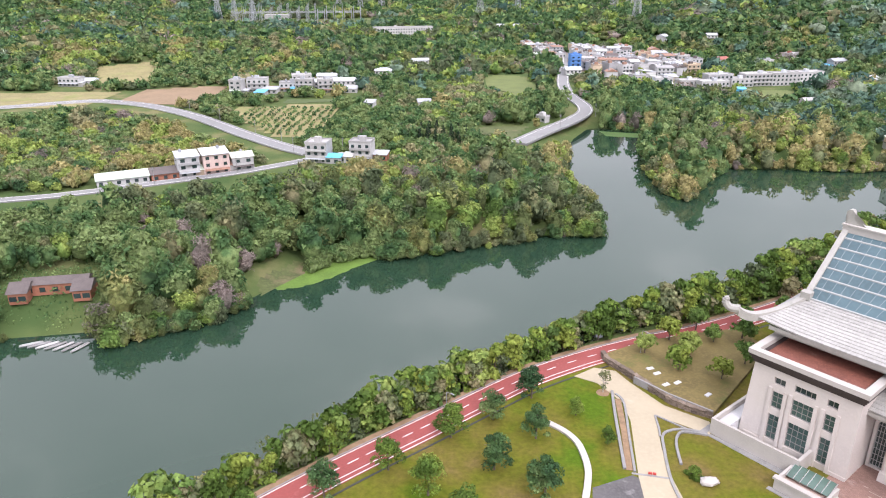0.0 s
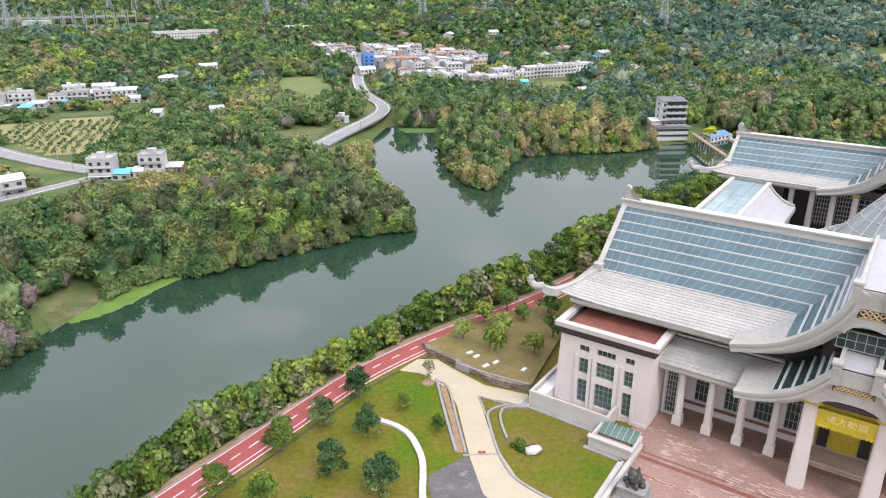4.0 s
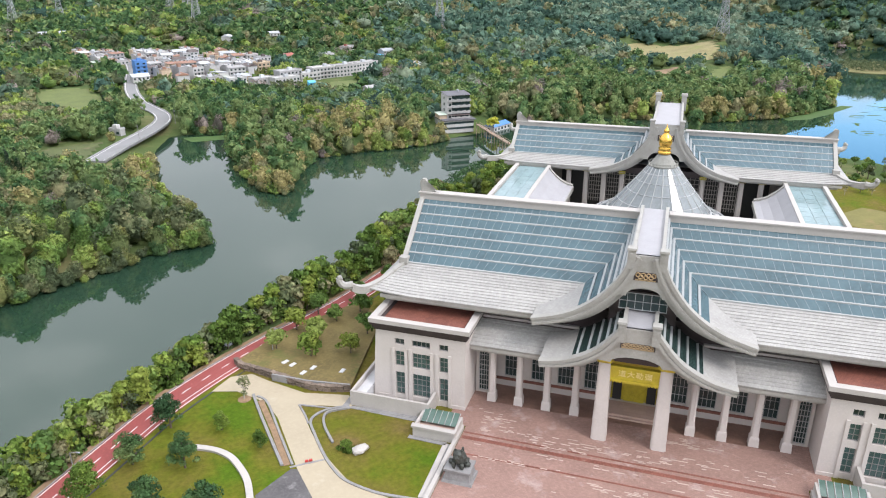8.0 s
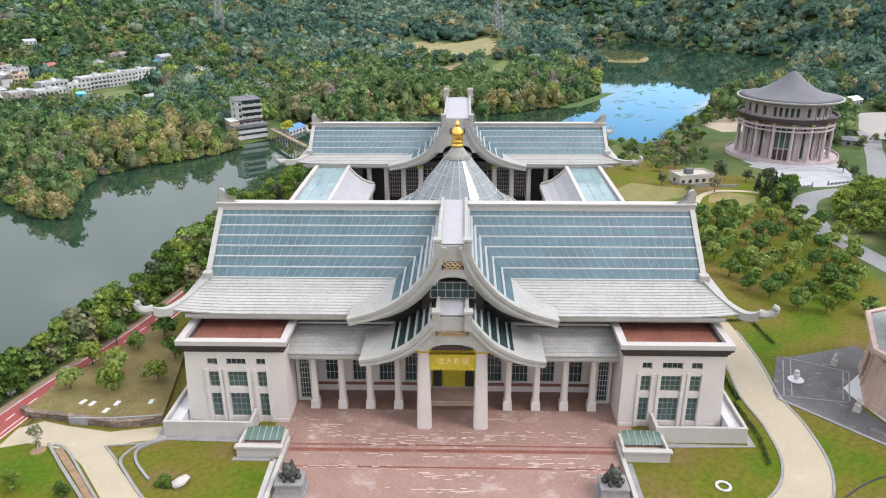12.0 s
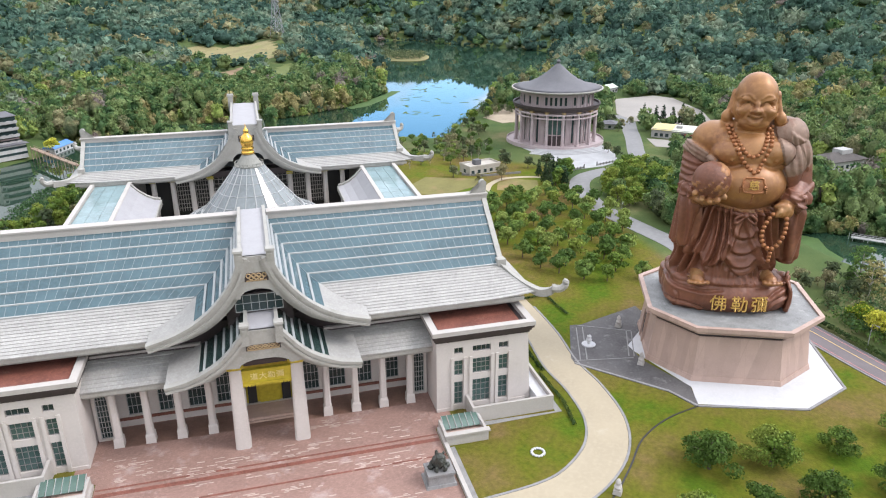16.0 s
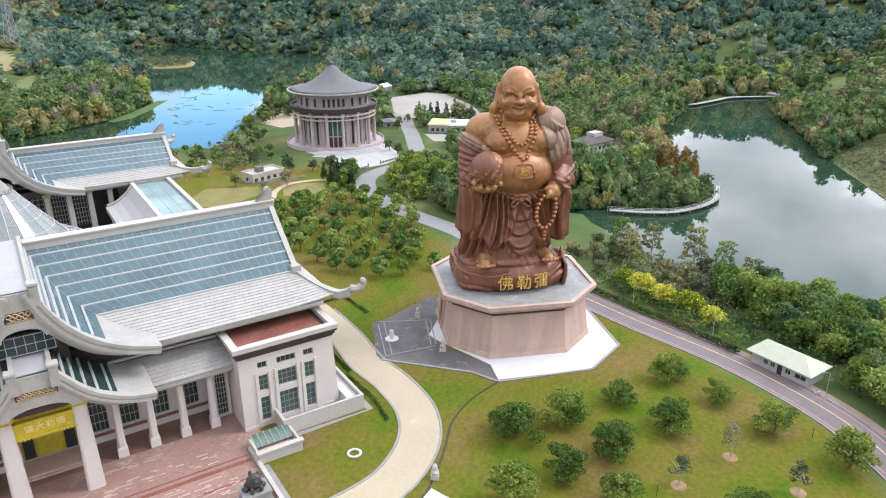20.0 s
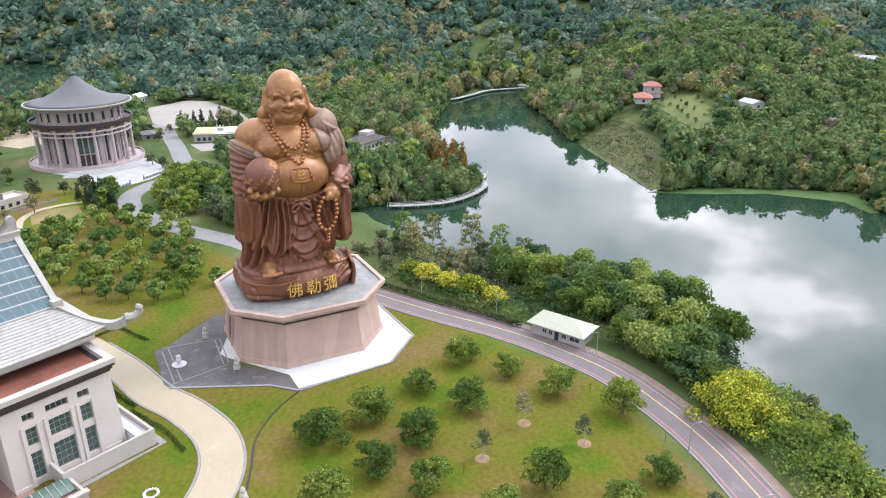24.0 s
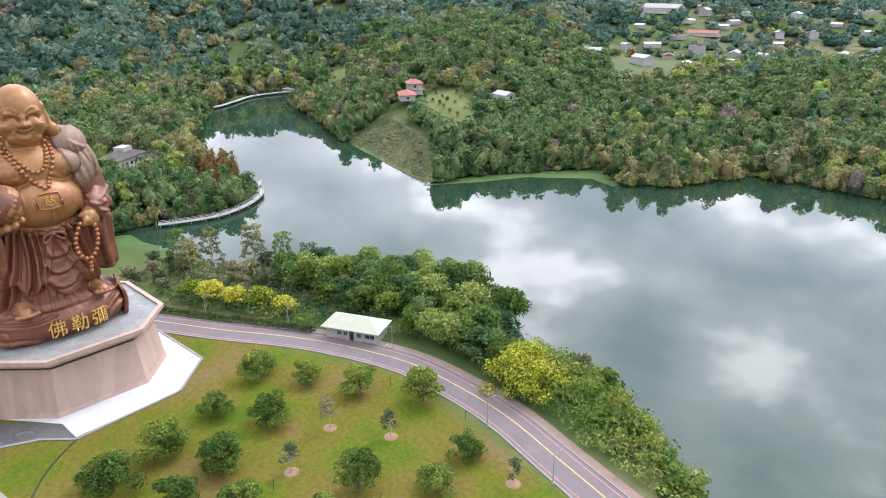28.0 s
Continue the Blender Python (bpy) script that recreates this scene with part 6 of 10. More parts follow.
    land = np.sin(0.75 * x + 1.2 * np.sin(0.7 * z)) + np.sin(0.8 * z + 0.5 * x + 2.2) + 0.45 * np.sin(2.9 * x - 2.3 * z) + 0.3 * np.sin(5.1 * z + 3.7 * x)
    f += globe * 0.14 * sm(land, 0.35, 0.6)
    kind = np.where(globe & (land > 0.5), 6, kind)
    co += no * f[:, None]
    me.vertices.foreach_set("co", co.astype(np.float32).ravel())
    mats = (M["bronze"], M["skin"], M["patina"], M["globe"], M["bead"], M["char_gold"], M["globe_land"])
    for m in mats:
        me.materials.append(m)
    nf = len(me.polygons)
    ls = np.empty(nf, np.int32)
    me.polygons.foreach_get("loop_start", ls)
    vi = np.empty(len(me.loops), np.int32)
    me.loops.foreach_get("vertex_index", vi)
    me.polygons.foreach_set("material_index", kind[vi[ls]].astype(np.int32))
    out = B()
    out.from_mesh(me)
    bpy.data.meshes.remove(me)

    def add(other, idx):
        for f_ in other.faces:
            f_.material_index = idx
        t_ = bpy.data.meshes.new("t")
        other.to_mesh(t_)
        other.free()
        out.from_mesh(t_)
        bpy.data.meshes.remove(t_)

    # bow
    bow = B()
    for q in (-1, 1):
        tube(bow, smooth_line([(-0.9, -9.2, 38.2), (-0.9 + q * 1.2, -9.8, 38.3), (-0.9 + q * 2.3, -9.9, 37.4), (-0.9 + q * 1.9, -10.0, 36.5), (-0.9, -9.4, 37.9)], 4), 0.34, 7)
    bmesh.ops.create_icosphere(bow, subdivisions=2, radius=0.8, matrix=Matrix.Translation((-0.9, -9.3, 38.1)))
    add(bow, 0)
    # bead strings
    beads = B()

    def string(pts, r_, step, on=True):
        line = smooth_line(pts, 12)
        last = None
        for p in line:
            q = Vector((p[0], front_y(p[0], p[1], r_ * 0.5) if on else p[2], p[1]))
            if last is None or (q - last).length > step:
                bmesh.ops.create_icosphere(beads, subdivisions=2, radius=r_, matrix=Matrix.Translation(q))
                last = q

    string([(-4.9, 57.0), (-4.3, 55.0), (-2.6, 52.2), (-0.9, 51.2), (0.9, 52.2), (2.2, 54.8), (2.9, 57.0)], 0.5, 0.92)
    string([(-5.8, 57.0), (-5.2, 55.0), (-3.6, 51.6), (-1.7, 49.0), (-0.3, 48.1), (1.0, 49.4), (2.4, 52.4), (3.5, 55.2), (3.9, 57.0)], 0.52, 0.95)
    string([(4.6, 39.0, -10.2), (3.2, 37.0, -10.8), (2.6, 34.6, -11.2), (3.2, 32.2, -11.4), (4.9, 31.2, -11.4), (6.6, 32.6, -11.0), (7.6, 35.4, -10.6), (7.6, 38.2, -10.2)], 0.55, 1.0, False)
    string([(4.9, 30.2, -11.5), (4.7, 28.0, -11.5)], 0.5, 0.85, False)
    add(beads, 4)
    # breast ornament with tassels
    pend = B()
    rim_, plate = [], []
    for k in range(28):
        t = 2 * math.pi * k / 28
        rr_ = 1 - 0.09 * math.cos(4 * t) + 0.05 * math.cos(8 * t)
        x_, z_ = -0.6 + 2.5 * rr_ * math.cos(t), 45.6 + 1.75 * rr_ * math.sin(t)
        rim_.append((x_, front_y(x_, z_, 0.25), z_))
        plate.append((x_, front_y(x_, z_, 0.12), z_))
    tube(pend, rim_ + rim_[:1], 0.24, 6)
    back = [pend.verts.new(p) for p in plate]
    mid = pend.verts.new((-0.6, front_y(-0.6, 45.6, 0.12), 45.6))
    for k in range(28):
        pend.faces.new((back[k], back[(k + 1) % 28], mid))
    for x_, z0, n in ((-0.6, 43.6, 6), (-3.3, 45.2, 4), (2.1, 45.2, 4)):
        for k in range(n):
            bmesh.ops.create_icosphere(pend, subdivisions=1, radius=0.24, matrix=Matrix.Translation((x_, front_y(x_, z0 - 0.42 * k, 0.1), z0 - 0.42 * k)))
    add(pend, 4)
    add(lettering("慈", 2.3, pose(-0.6, front_y(-0.6, 45.6, 0.3), 45.6, -8), 0.25), 5)
    # raised characters on the cushion
    for ch, x_, turn in (("佛", -4.6, -8), ("勒", 0.1, 2), ("彌", 4.6, 12)):
        add(lettering(ch, 4.0, pose(x_, front_y(x_, 17.0, 0.12), 17.0, -6, 0, turn), 0.35), 5)
    # knotted end of the cloth
    knot = B()
    for k in range(7):
        tube(knot, smooth_line([(11.4, -5.0, 21.8), (11.9 + 0.16 * k, -7.6 + 0.8 * k, 20.4), (12.2 + 0.2 * k, -8.0 + 0.95 * k, 17.8), (11.7 + 0.2 * k, -7.9 + 0.95 * k, 14.4)], 3), [0.4] * 4 + [0.5] * 3 + [0.58] * 3, 6)
    tube(knot, smooth_line([(10.4, -6.8, 20.9), (11.6, -5.6, 21.7), (12.8, -3.2, 21.3)], 4), 0.55, 7)
    tube(knot, smooth_line([(11.0, -6.6, 21.6), (11.2, -6.4, 23.0), (11.8, -5.0, 23.2), (11.8, -4.6, 21.8)], 4), 0.4, 6)
    add(knot, 0)
    res = bpy.data.meshes.new("statue")
    out.to_mesh(res)
    out.free()
    for m in mats:
        res.materials.append(m)
    res.shade_smooth()
    return res


M["globe_land"] = material("golden_globe_land", (0.36, 0.17, 0.07), 0.5, 0.15, 0.3, 0.6, 2.0)
M["globe"] = material("rust_bronze_globe", (0.17, 0.065, 0.036), 0.5, 0.1, 0.3, 0.4, 2.0, stain=((0.34, 0.16, 0.07), 0.22, 0.53))
M["bead"] = material("bronze_beads", (0.36, 0.15, 0.06), 0.4, 0.4, 0.3, 0.8, 3.0)
M["char_gold"] = material("gold_characters", (0.75, 0.48, 0.14), 0.4, 0.5, 0.2, 0.8, 3.0)
statue = new("statue", make_figure())
statue.matrix_world = pose(SX, SY, -0.1, 0, 0, SYAW)
tagged(statue, "laughing rotund robed bronze figure holding a globe, on a cushion", "statue")

# ---- plaza, paths, lawns' edges, road ----
M["bed"] = material("dry_grass", (0.17, 0.13, 0.045), 0.95, vary=0.35, scale=0.15, fine=1.5, stain=((0.10, 0.11, 0.025), 0.12, 0.55))
M["verge"] = material("brown_pavers", (0.24, 0.17, 0.14), 0.85, vary=0.25, scale=0.4, fine=4)
def flat(name, pts, z, mat, label, category, kind="structure", thick=0.12):
    bm_ = B()
    prism(bm_, pts, z - thick, z)
    bmesh.ops.triangulate(bm_, faces=[f for f in bm_.faces if len(f.verts) > 4])
    return solid(name, bm_, mat, label, category, kind=kind)


def band(name, line, width, z, mat, label, category, side=0.0, thick=0.1, kind="structure", parent=None):
    bm_ = B()
    strip(bm_, line, width, z, thick, side)
    if parent is not None:
        return part(name, bm_, mat, parent, label)
    return solid(name, bm_, mat, label, category, kind=kind)


plaza = flat("plaza", [T(-33, -75), T(33, -75), T(33, 13.5), T(-33, 13.5)], 0.06, M["plaza"], "red paved forecourt with worn pale patches", "plaza")
for q in (-1, 1):
    bm = B()
    prism(bm, [T(q * 33.02, -5.6), T(q * 37.5, -5.6), T(q * 37.5, 13.5), T(q * 33.02, 13.5)][::q], -0.06, 0.055)
    part("side_paving", bm, M["plaza"], plaza)
for y, w in ((-7.6, 0.5), (-9.3, 1.1), (-14.5, 0.5), (-33, 1.0)):
    bm = B()
    strip(bm, [T(-32.8, y), T(32.8, y)], w, 0.075)
    part("paving_band", bm, M["terrace"], plaza)
M["porch_floor"] = material("polished_brown_granite", (0.20, 0.115, 0.085), 0.4, vary=0.25, scale=0.3, fine=2.5, stain=((0.15, 0.085, 0.062), 0.25, 0.55))
jointed(M["porch_floor"], 1.2, 0.8, 0.85, 0.03)
bm = B()
prism(bm, [T(-31.0, 5.0), T(31.0, 5.0), T(31.0, 12.2), T(-31.0, 12.2)], 0.05, 0.085)
part("porch_floor", bm, M["porch_floor"], plaza, "polished dark brown granite floor under the porch")
# pale replaced pavers in drifts
rng = random.Random(5)
M["paver"] = material("pale_pink_paver", (0.44, 0.345, 0.29), 0.75, vary=0.15, scale=0.5, fine=4, per_piece=0.12)
_pv = {}
for L_ in (0.9, 1.4, 2.2):
    bm = B()
    box(bm, -L_ / 2, L_ / 2, -0.11, 0.11, 0.05, 0.078)
    _pv[L_] = mesh_of("paver", bm, M["paver"])
drifts = [(-24, -4.5, 8, 1.6), (-8, -5.5, 9, 2.2), (-14, -7, 8, 1.5), (8, -5.0, 9, 2.4), (20, -4.0, 10, 3.0), (-27, -1.0, 5, 3.0), (3, -16.5, 10, 1.5), (20, -13.0, 9, 2.4), (27, -15, 6, 3.5), (-2, -21, 8, 0.8), (-22, -14.5, 8, 0.6), (14, -24, 12, 0.8), (0, -11, 26, 0.8), (12, 2.0, 6, 1.5)]
count = 0
for cx, cy, sx, sy in drifts:
    for k in range(19):
        u, v = rng.gauss(cx, sx * 0.5), rng.gauss(cy, sy * 0.5)
        if abs(u) < 32 and -60 < v < 4:
            L_ = rng.choice((0.9, 1.4, 2.2))
            ob = new("paver", _pv[L_])
            v = round(v / 0.4) * 0.4
            ob.parent = plaza
            x_, y_ = T(u, v)
            ob.matrix_world = pose(x_, y_, 0.002 * (count % 3), 0, 0, TYAW)
            count += 1
for side in (-1, 1):
    bm = B()
    p0, p1 = T(side * 33.5, -6.5), T(side * 33.5, -75)
    strip(bm, [p0, p1], 0.8, 1.0, 1.05)
    solid("plaza_wall", bm, M["stone"], "low white stone wall beside the forecourt", "wall", kind="structure")
    bm = B()
    strip(bm, [T(side * 34.6, -12.5), T(side * 34.6, -75)], 1.2, 0.08, 0.1)
    solid("gutter", bm, M["kerb"], "grey stone gutter strip by the forecourt wall", "gutter", kind="structure")
    bm = B()
    strip(bm, [T(side * 60.5, 50), T(side * 60.5, -6.6), T(side * 43.0, -6.6)], 1.4, 0.08, 0.1)
    solid("apron", bm, M["kerb"], "grey stone apron round the plinth", "apron", kind="structure")
# guardian lion on its block
lion = thing("guardian_lion", "dark bronze guardian lion on a grey stone block", "statue", Matrix.Identity(4), "guardian lions")
bm = B()
taper(bm, -3.0, 3.0, -2.4, 2.4, 0, 0.5, 0.15, 0.15)
taper(bm, -2.5, 2.5, -2.0, 2.0, 0.5, 2.4, 0.2, 0.2)
box(bm, -2.6, 2.6, -2.1, 2.1, 2.4, 2.8)
part("block", bm, M["kerb"], lion)
bm = B()
for x, y, z, a, b, c in ((0, 0.5, 3.9, 1.3, 1.6, 1.2), (0, -0.6, 4.7, 1.0, 1.0, 1.2), (0, -1.0, 5.9, 0.95, 0.95, 0.9), (0, -1.8, 5.7, 0.5, 0.5, 0.45), (-0.8, -1.2, 3.4, 0.4, 0.45, 0.8), (0.8, -1.2, 3.4, 0.4, 0.45, 0.8), (-1.1, 0.9, 3.3, 0.6, 0.9, 0.6), (1.1, 0.9, 3.3, 0.6, 0.9, 0.6), (0, 2.0, 4.4, 0.4, 0.5, 1.0), (-0.6, -0.8, 6.6, 0.3, 0.25, 0.35), (0.6, -0.8, 6.6, 0.3, 0.25, 0.35), (1.5, 0.0, 3.2, 0.6, 0.6, 0.5), (-1.6, 0.2, 3.2, 0.6, 0.6, 0.5)):
    bmesh.ops.create_icosphere(bm, subdivisions=2, radius=1, matrix=Matrix.Translation((x, y, z)) @ Matrix.Diagonal((a, b, c, 1)))
rng = random.Random(3)
for v in bm.verts:
    v.co += Vector((rng.uniform(-0.1, 0.1), rng.uniform(-0.1, 0.1), rng.uniform(-0.1, 0.1)))
part("lion_body", bm, M["lion"], lion)
lion.matrix_world = pose(*T(-29.6, -21.5), 0.06, 0, 0, TYAW)
copy_thing(lion, pose(*T(29.6, -21.5), 0.06, 0, 0, TYAW))

# cream walk on the statue side
WALK = smooth_line([T(71, 112), T(71, 90), T(70, 60), (172, 57), (162, 48.5), (150, 40), (142, 32), (132, 24.8), (122, 22), (112, 23.2), (104, 27), (94, 36), (84, 46)], 5)
band("pavement", WALK, 8.2, 0.07, M["path"], "cream paved walk winding past the temple", "path")
for s in (-1, 1):
    band("kerb", WALK[14:], 0.5, 0.16, M["kerb"], "grey stone kerb along the cream walk", "kerb", s * 4.4, 0.2)
# cream walk on the lake side, with its branch
flat("pavement", [(33.5, 152), (38.3, 150.6), (40.7, 145.4), (46.0, 136.2), (54.2, 130.0), (52.8, 125.4), (47.0, 129.6), (43.2, 132.0), (41.6, 121), (41.2, 111), (41.9, 102.5), (46.5, 94.5), (54, 86), (46, 80), (38, 92), (34.2, 101), (34.9, 112), (37.4, 130), (37.2, 137), (33.0, 145.0), (28, 148)], 0.07, M["path"], "cream paved walk beside the stone wall", "path")
flat("pavement", [(24.6, 103), (25.6, 108.6), (33.8, 112.3), (34.9, 111.5), (34.2, 101), (37, 93), (30, 92)], 0.065, M["greypave"], "dark grey stone paving by the walk", "path")
for x_, y_, a_ in ((46.5, 150.4, 20), (47.6, 148.2, 25), (48.4, 143.3, 30), (56.7, 139.2, 40), (51.3, 144.2, 35)):
    bm = B()
    taper(bm, -0.9, 0.9, -0.5, 0.5, 0, 0.16, 0.05, 0.05)
    solid("stone_slab", bm, M["whitepave"], "pale flat stone slab set in the terrace", "slab", "terrace slabs", m=pose(x_, y_, 0.9, 0, 0, a_))
for line, w, z, label in (([(19.6, 128.8), (22.8, 125.7), (24.8, 122), (25.5, 117.4), (25.5, 113.1), (24.6, 108.6), (23.2, 103.0), (22.6, 97)], 1.3, 0.5, "white curved garden wall"),
                          ([(52.4, 125.9), (48.0, 127.2), (44.7, 126.6), (42.8, 124.7), (41.9, 120.0), (41.0, 113.4), (40.8, 108.4), (41.4, 103.7), (44.2, 98.4), (47.2, 94.9), (53.4, 89.0)], 0.55, 0.28, "grey curved stone kerb"),
                          ([(52.2, 125.2), (47.8, 126.2), (45.9, 124.8), (44.7, 121.4), (44.0, 115.6)], 0.5, 0.42, "low pale curved garden edging"),
                          ([(35.7, 141.5), (34.4, 131.1), (32.7, 114.1)], 0.6, 0.42, "pale stone kerb of the soil strip"), ([(36.3, 140.5), (37.4, 136.7), (35.9, 124.7), (34.5, 113.3)], 0.5, 0.3, "grey stone kerb of the walk"),
                          ([(43.1, 132.2), (42.7, 127.1), (42.2, 124.6)], 0.4, 0.25, "grey stone kerb of the walk"), ([(49.0, 127.0), (43.2, 132.2)], 0.4, 0.2, "grey stone kerb of the walk"),
                          ([(33.8, 112.9), (41.2, 111.4)], 0.5, 0.1, "grey drain slabs across the walk"),
                          ([(52.6, 125.4), (63.2, 114.2)], 1.0, 0.14, "grey stone border along the terrace foot"), ([(58.2, 109.4), (63.4, 103.1)], 1.0, 0.14, "grey stone border of the lawn"), ([(63.4, 103.1), (51.2, 92.1)], 1.1, 0.14, "grey stone border of the lawn")):
    band("kerb", smooth_line(line, 5), w, z, M["stone"] if w > 1 else M["kerb"], label, "kerb", thick=z + 0.05)
band("soil_strip", [(36.4, 138.5), (35.2, 126), (33.6, 113.8)], 1.3, 0.09, M["soil"], "bare soil strip beside the walk", "soil")
# pale concrete wall behind the rubble
band("retaining_wall", [(41.5, 145.4), (47.6, 138.3), (55.2, 131.6)], 0.4, 1.75, M["kerb"], "pale concrete retaining wall of the terrace", "wall", thick=1.8)
bm = B()
for k in range(2):
    box(bm, -0.75 + 0.8 * k, -0.1 + 0.8 * k, -0.12, 0.12, 0.12, 0.55)
solid("barrier_board", bm, M["sign_red"], "small red barrier board across the walk", "barrier", m=pose(37.6, 112.5, 0.05, 0, 0, -12))
# rubble retaining wall: separate blocks
rwall = thing("retaining_wall", "rough brown stone block retaining wall", "wall", kind="structure")
rng = random.Random(8)
_rk = []
for k in range(5):
    bm = B()
    box(bm, -0.75, 0.75, -0.55, 0.55, -0.4, 0.4)
    bmesh.ops.subdivide_edges(bm, edges=bm.edges[:], cuts=1)
    for v in bm.verts:
        v.co += Vector((rng.uniform(-0.13, 0.13), rng.uniform(-0.13, 0.13), rng.uniform(-0.1, 0.1)))
    _rk.append(mesh_of("stone_block", bm, M["rock"]))
line = smooth_line([(36.0, 156.5), (36.6, 153.8), (38.2, 151.4), (41.2, 146.6), (46.8, 137.2), (50.5, 133.6), (54.8, 131.0)], 6)
acc = 0.0
for (ax, ay), (bx, by) in zip(line, line[1:]):
    seg = math.hypot(bx - ax, by - ay)
    while acc < seg:
        f = acc / seg
        for lay in range(2):
            if rng.random() < 0.93:
                ob = new("stone_block", rng.choice(_rk))
                ob.parent = rwall
                ob.matrix_world = pose(ax + (bx - ax) * f + rng.uniform(-0.15, 0.15) + 0.6, ay + (by - ay) * f + 0.5, 0.4 + 0.8 * lay, rng.uniform(-5, 5), rng.uniform(-5, 5), math.degrees(math.atan2(by - ay, bx - ax)) + rng.uniform(-8, 8))
        acc += 1.5
    acc -= seg
flat("flower_bed", [(37.2, 157.5), (38.6, 153.0), (42, 147.5), (47.6, 138.4), (55.5, 132.0), (62, 140), (78, 160), (76, 172), (60, 168), (48, 164)], 0.9, M["bed"], "brown grassy terrace behind the stone wall", "terrace", thick=1.0)

# red cycle path
RED = smooth_line([(-75, 62), (-50, 86), (-28.5, 107), (-17.5, 117), (-7, 126), (5.5, 137), (17.5, 147), (33, 156.6), (50, 165), (66, 171.5), (84, 181), (108, 196), (130, 214), (160, 238)], 6)
red = band("cycle_path", RED, 7.2, 0.08, M["redpath"], "red surfaced cycle path with white markings", "path")
for s in (-3.3, -2.1, 3.3):
    band("edge_line", RED, 0.18, 0.095, M["paint_white"], "", "", s, 0.01, parent=red)
for i in range(4, len(RED) - 6, 2):
    bm = B()
    a, b = Vector(RED[i]), Vector(RED[i + 1])
    d = (b - a).normalized()
    strip(bm, [tuple(a), tuple(a + d * 2.6)], 0.22, 0.097, 0, 0.55)
    part("dash", bm, M["paint_white"], red)
band("verge", RED, 1.6, 0.07, M["soil"], "bare earth verge beside the cycle path", "verge", 4.6)
band("kerb", RED, 0.3, 0.16, M["kerb"], "grey kerb of the cycle path", "kerb", 3.8, 0.2)
band("drain", RED, 0.45, 0.05, M["black"], "narrow dark drain beside the cycle path", "drain", -5.2)

# road on the statue side
ROAD = smooth_line([(232, 24), (214, 6), (192.5, -16), (179, -30), (166, -45), (154.5, -55.5), (139, -66), (122, -71.6), (107, -74.4), (90, -75.2), (60, -77), (10, -82), (-60, -75)], 6)
road = band("road", ROAD, 8.6, 0.08, M["asphalt"], "grey asphalt lane with yellow centre line", "road")
band("centre_line", ROAD, 0.2, 0.095, M["paint_yellow"], "yellow centre line", "", 0.8, 0.01, parent=road)
band("edge_line", ROAD, 0.16, 0.095, M["paint_red"], "faded red edge line", "", 3.4, 0.01, parent=road)
band("edge_line", ROAD, 0.16, 0.096, M["paint_red"], "faded red edge line", "", -3.4, 0.01, parent=road)
band("pavement", ROAD[18:], 2.2, 0.14, M["verge"], "brownish paved footway by the lane", "pavement", 5.6, 0.2)
band("kerb", ROAD, 0.4, 0.2, M["kerb"], "grey kerb between lane and lawn", "kerb", -4.5, 0.25)
band("kerb", ROAD, 0.3, 0.22, M["kerb"], "grey kerb of the lane", "kerb", 4.45, 0.25)
band("drain", smooth_line([(145.5, 7.0), (137.5, 12.6), (128, 16.0), (118, 16.4), (108, 17.4), (100, 20)], 4), 0.35, 0.07, M["black"], "narrow dark drain across the lawn", "drain")

# pavings round the pedestal
flat("platform", [(152.6, 9.6), (146.0, 7.4), (154.0, -14.6), (166.8, -22.0), (190, -14.0), (199, 2), (196, 22), (182, 32), (166, 28)], 0.09, M["whitepave"], "white paved platform round the pedestal", "platform")
flat("platform", [(152.8, 9.9), (146.2, 7.4), (145.0, 8.0), (148.6, 14.6), (151.4, 36.6), (153.6, 38.4), (170.6, 43.6), (172.2, 41), (190, 30), (184, 25), (166, 27), (160, 22)], 0.11, M["greypave"], "dark grey paved court at the pedestal", "court", thick=0.1)
for line in ([(152.6, 37.2), (160.2, 24.4)], [(171.2, 41.8), (174.2, 28.0)], [(153.6, 36.0), (169.8, 41.6)], [(154.6, 34.6), (170.8, 40.2)], [(160.6, 25.6), (173.4, 29.0)], [(161.0, 24.4), (173.8, 27.8)]):
    band("stone_line", line, 0.28, 0.22, M["kerb"], "white stone edging of the court", "edging", thick=0.3)
for line in ([(148.6, 14.2), (151.6, 36.8)], [(145.2, 7.4), (148.8, 14.4)], [(153.8, -14.8), (145.2, 7.2)], [(166.8, -22.3), (153.8, -14.8)], [(190, -14.3), (166.8, -22.3)]):
    band("kerb", line, 0.6, 0.25, M["kerb"], "grey kerb round the platform", "kerb", thick=0.3)
bowl = thing("fountain_bowl", "white stone ornament standing on a round dish", "fountain", Matrix.Translation((162.1, 36.2, 0.11)))
bm = B()
lathe(bm, [(1.7, 0), (1.8, 0.25), (1.6, 0.35), (0.4, 0.4)], n=24)
part("dish", bm, M["whitepave"], bowl)
bm = B()
lathe(bm, [(0.5, 0.4), (0.4, 0.9), (0.75, 1.5), (0.5, 2.1), (0.6, 2.5), (0.1, 2.9)], n=14)
part("ornament", bm, M["whitepave"], bowl)
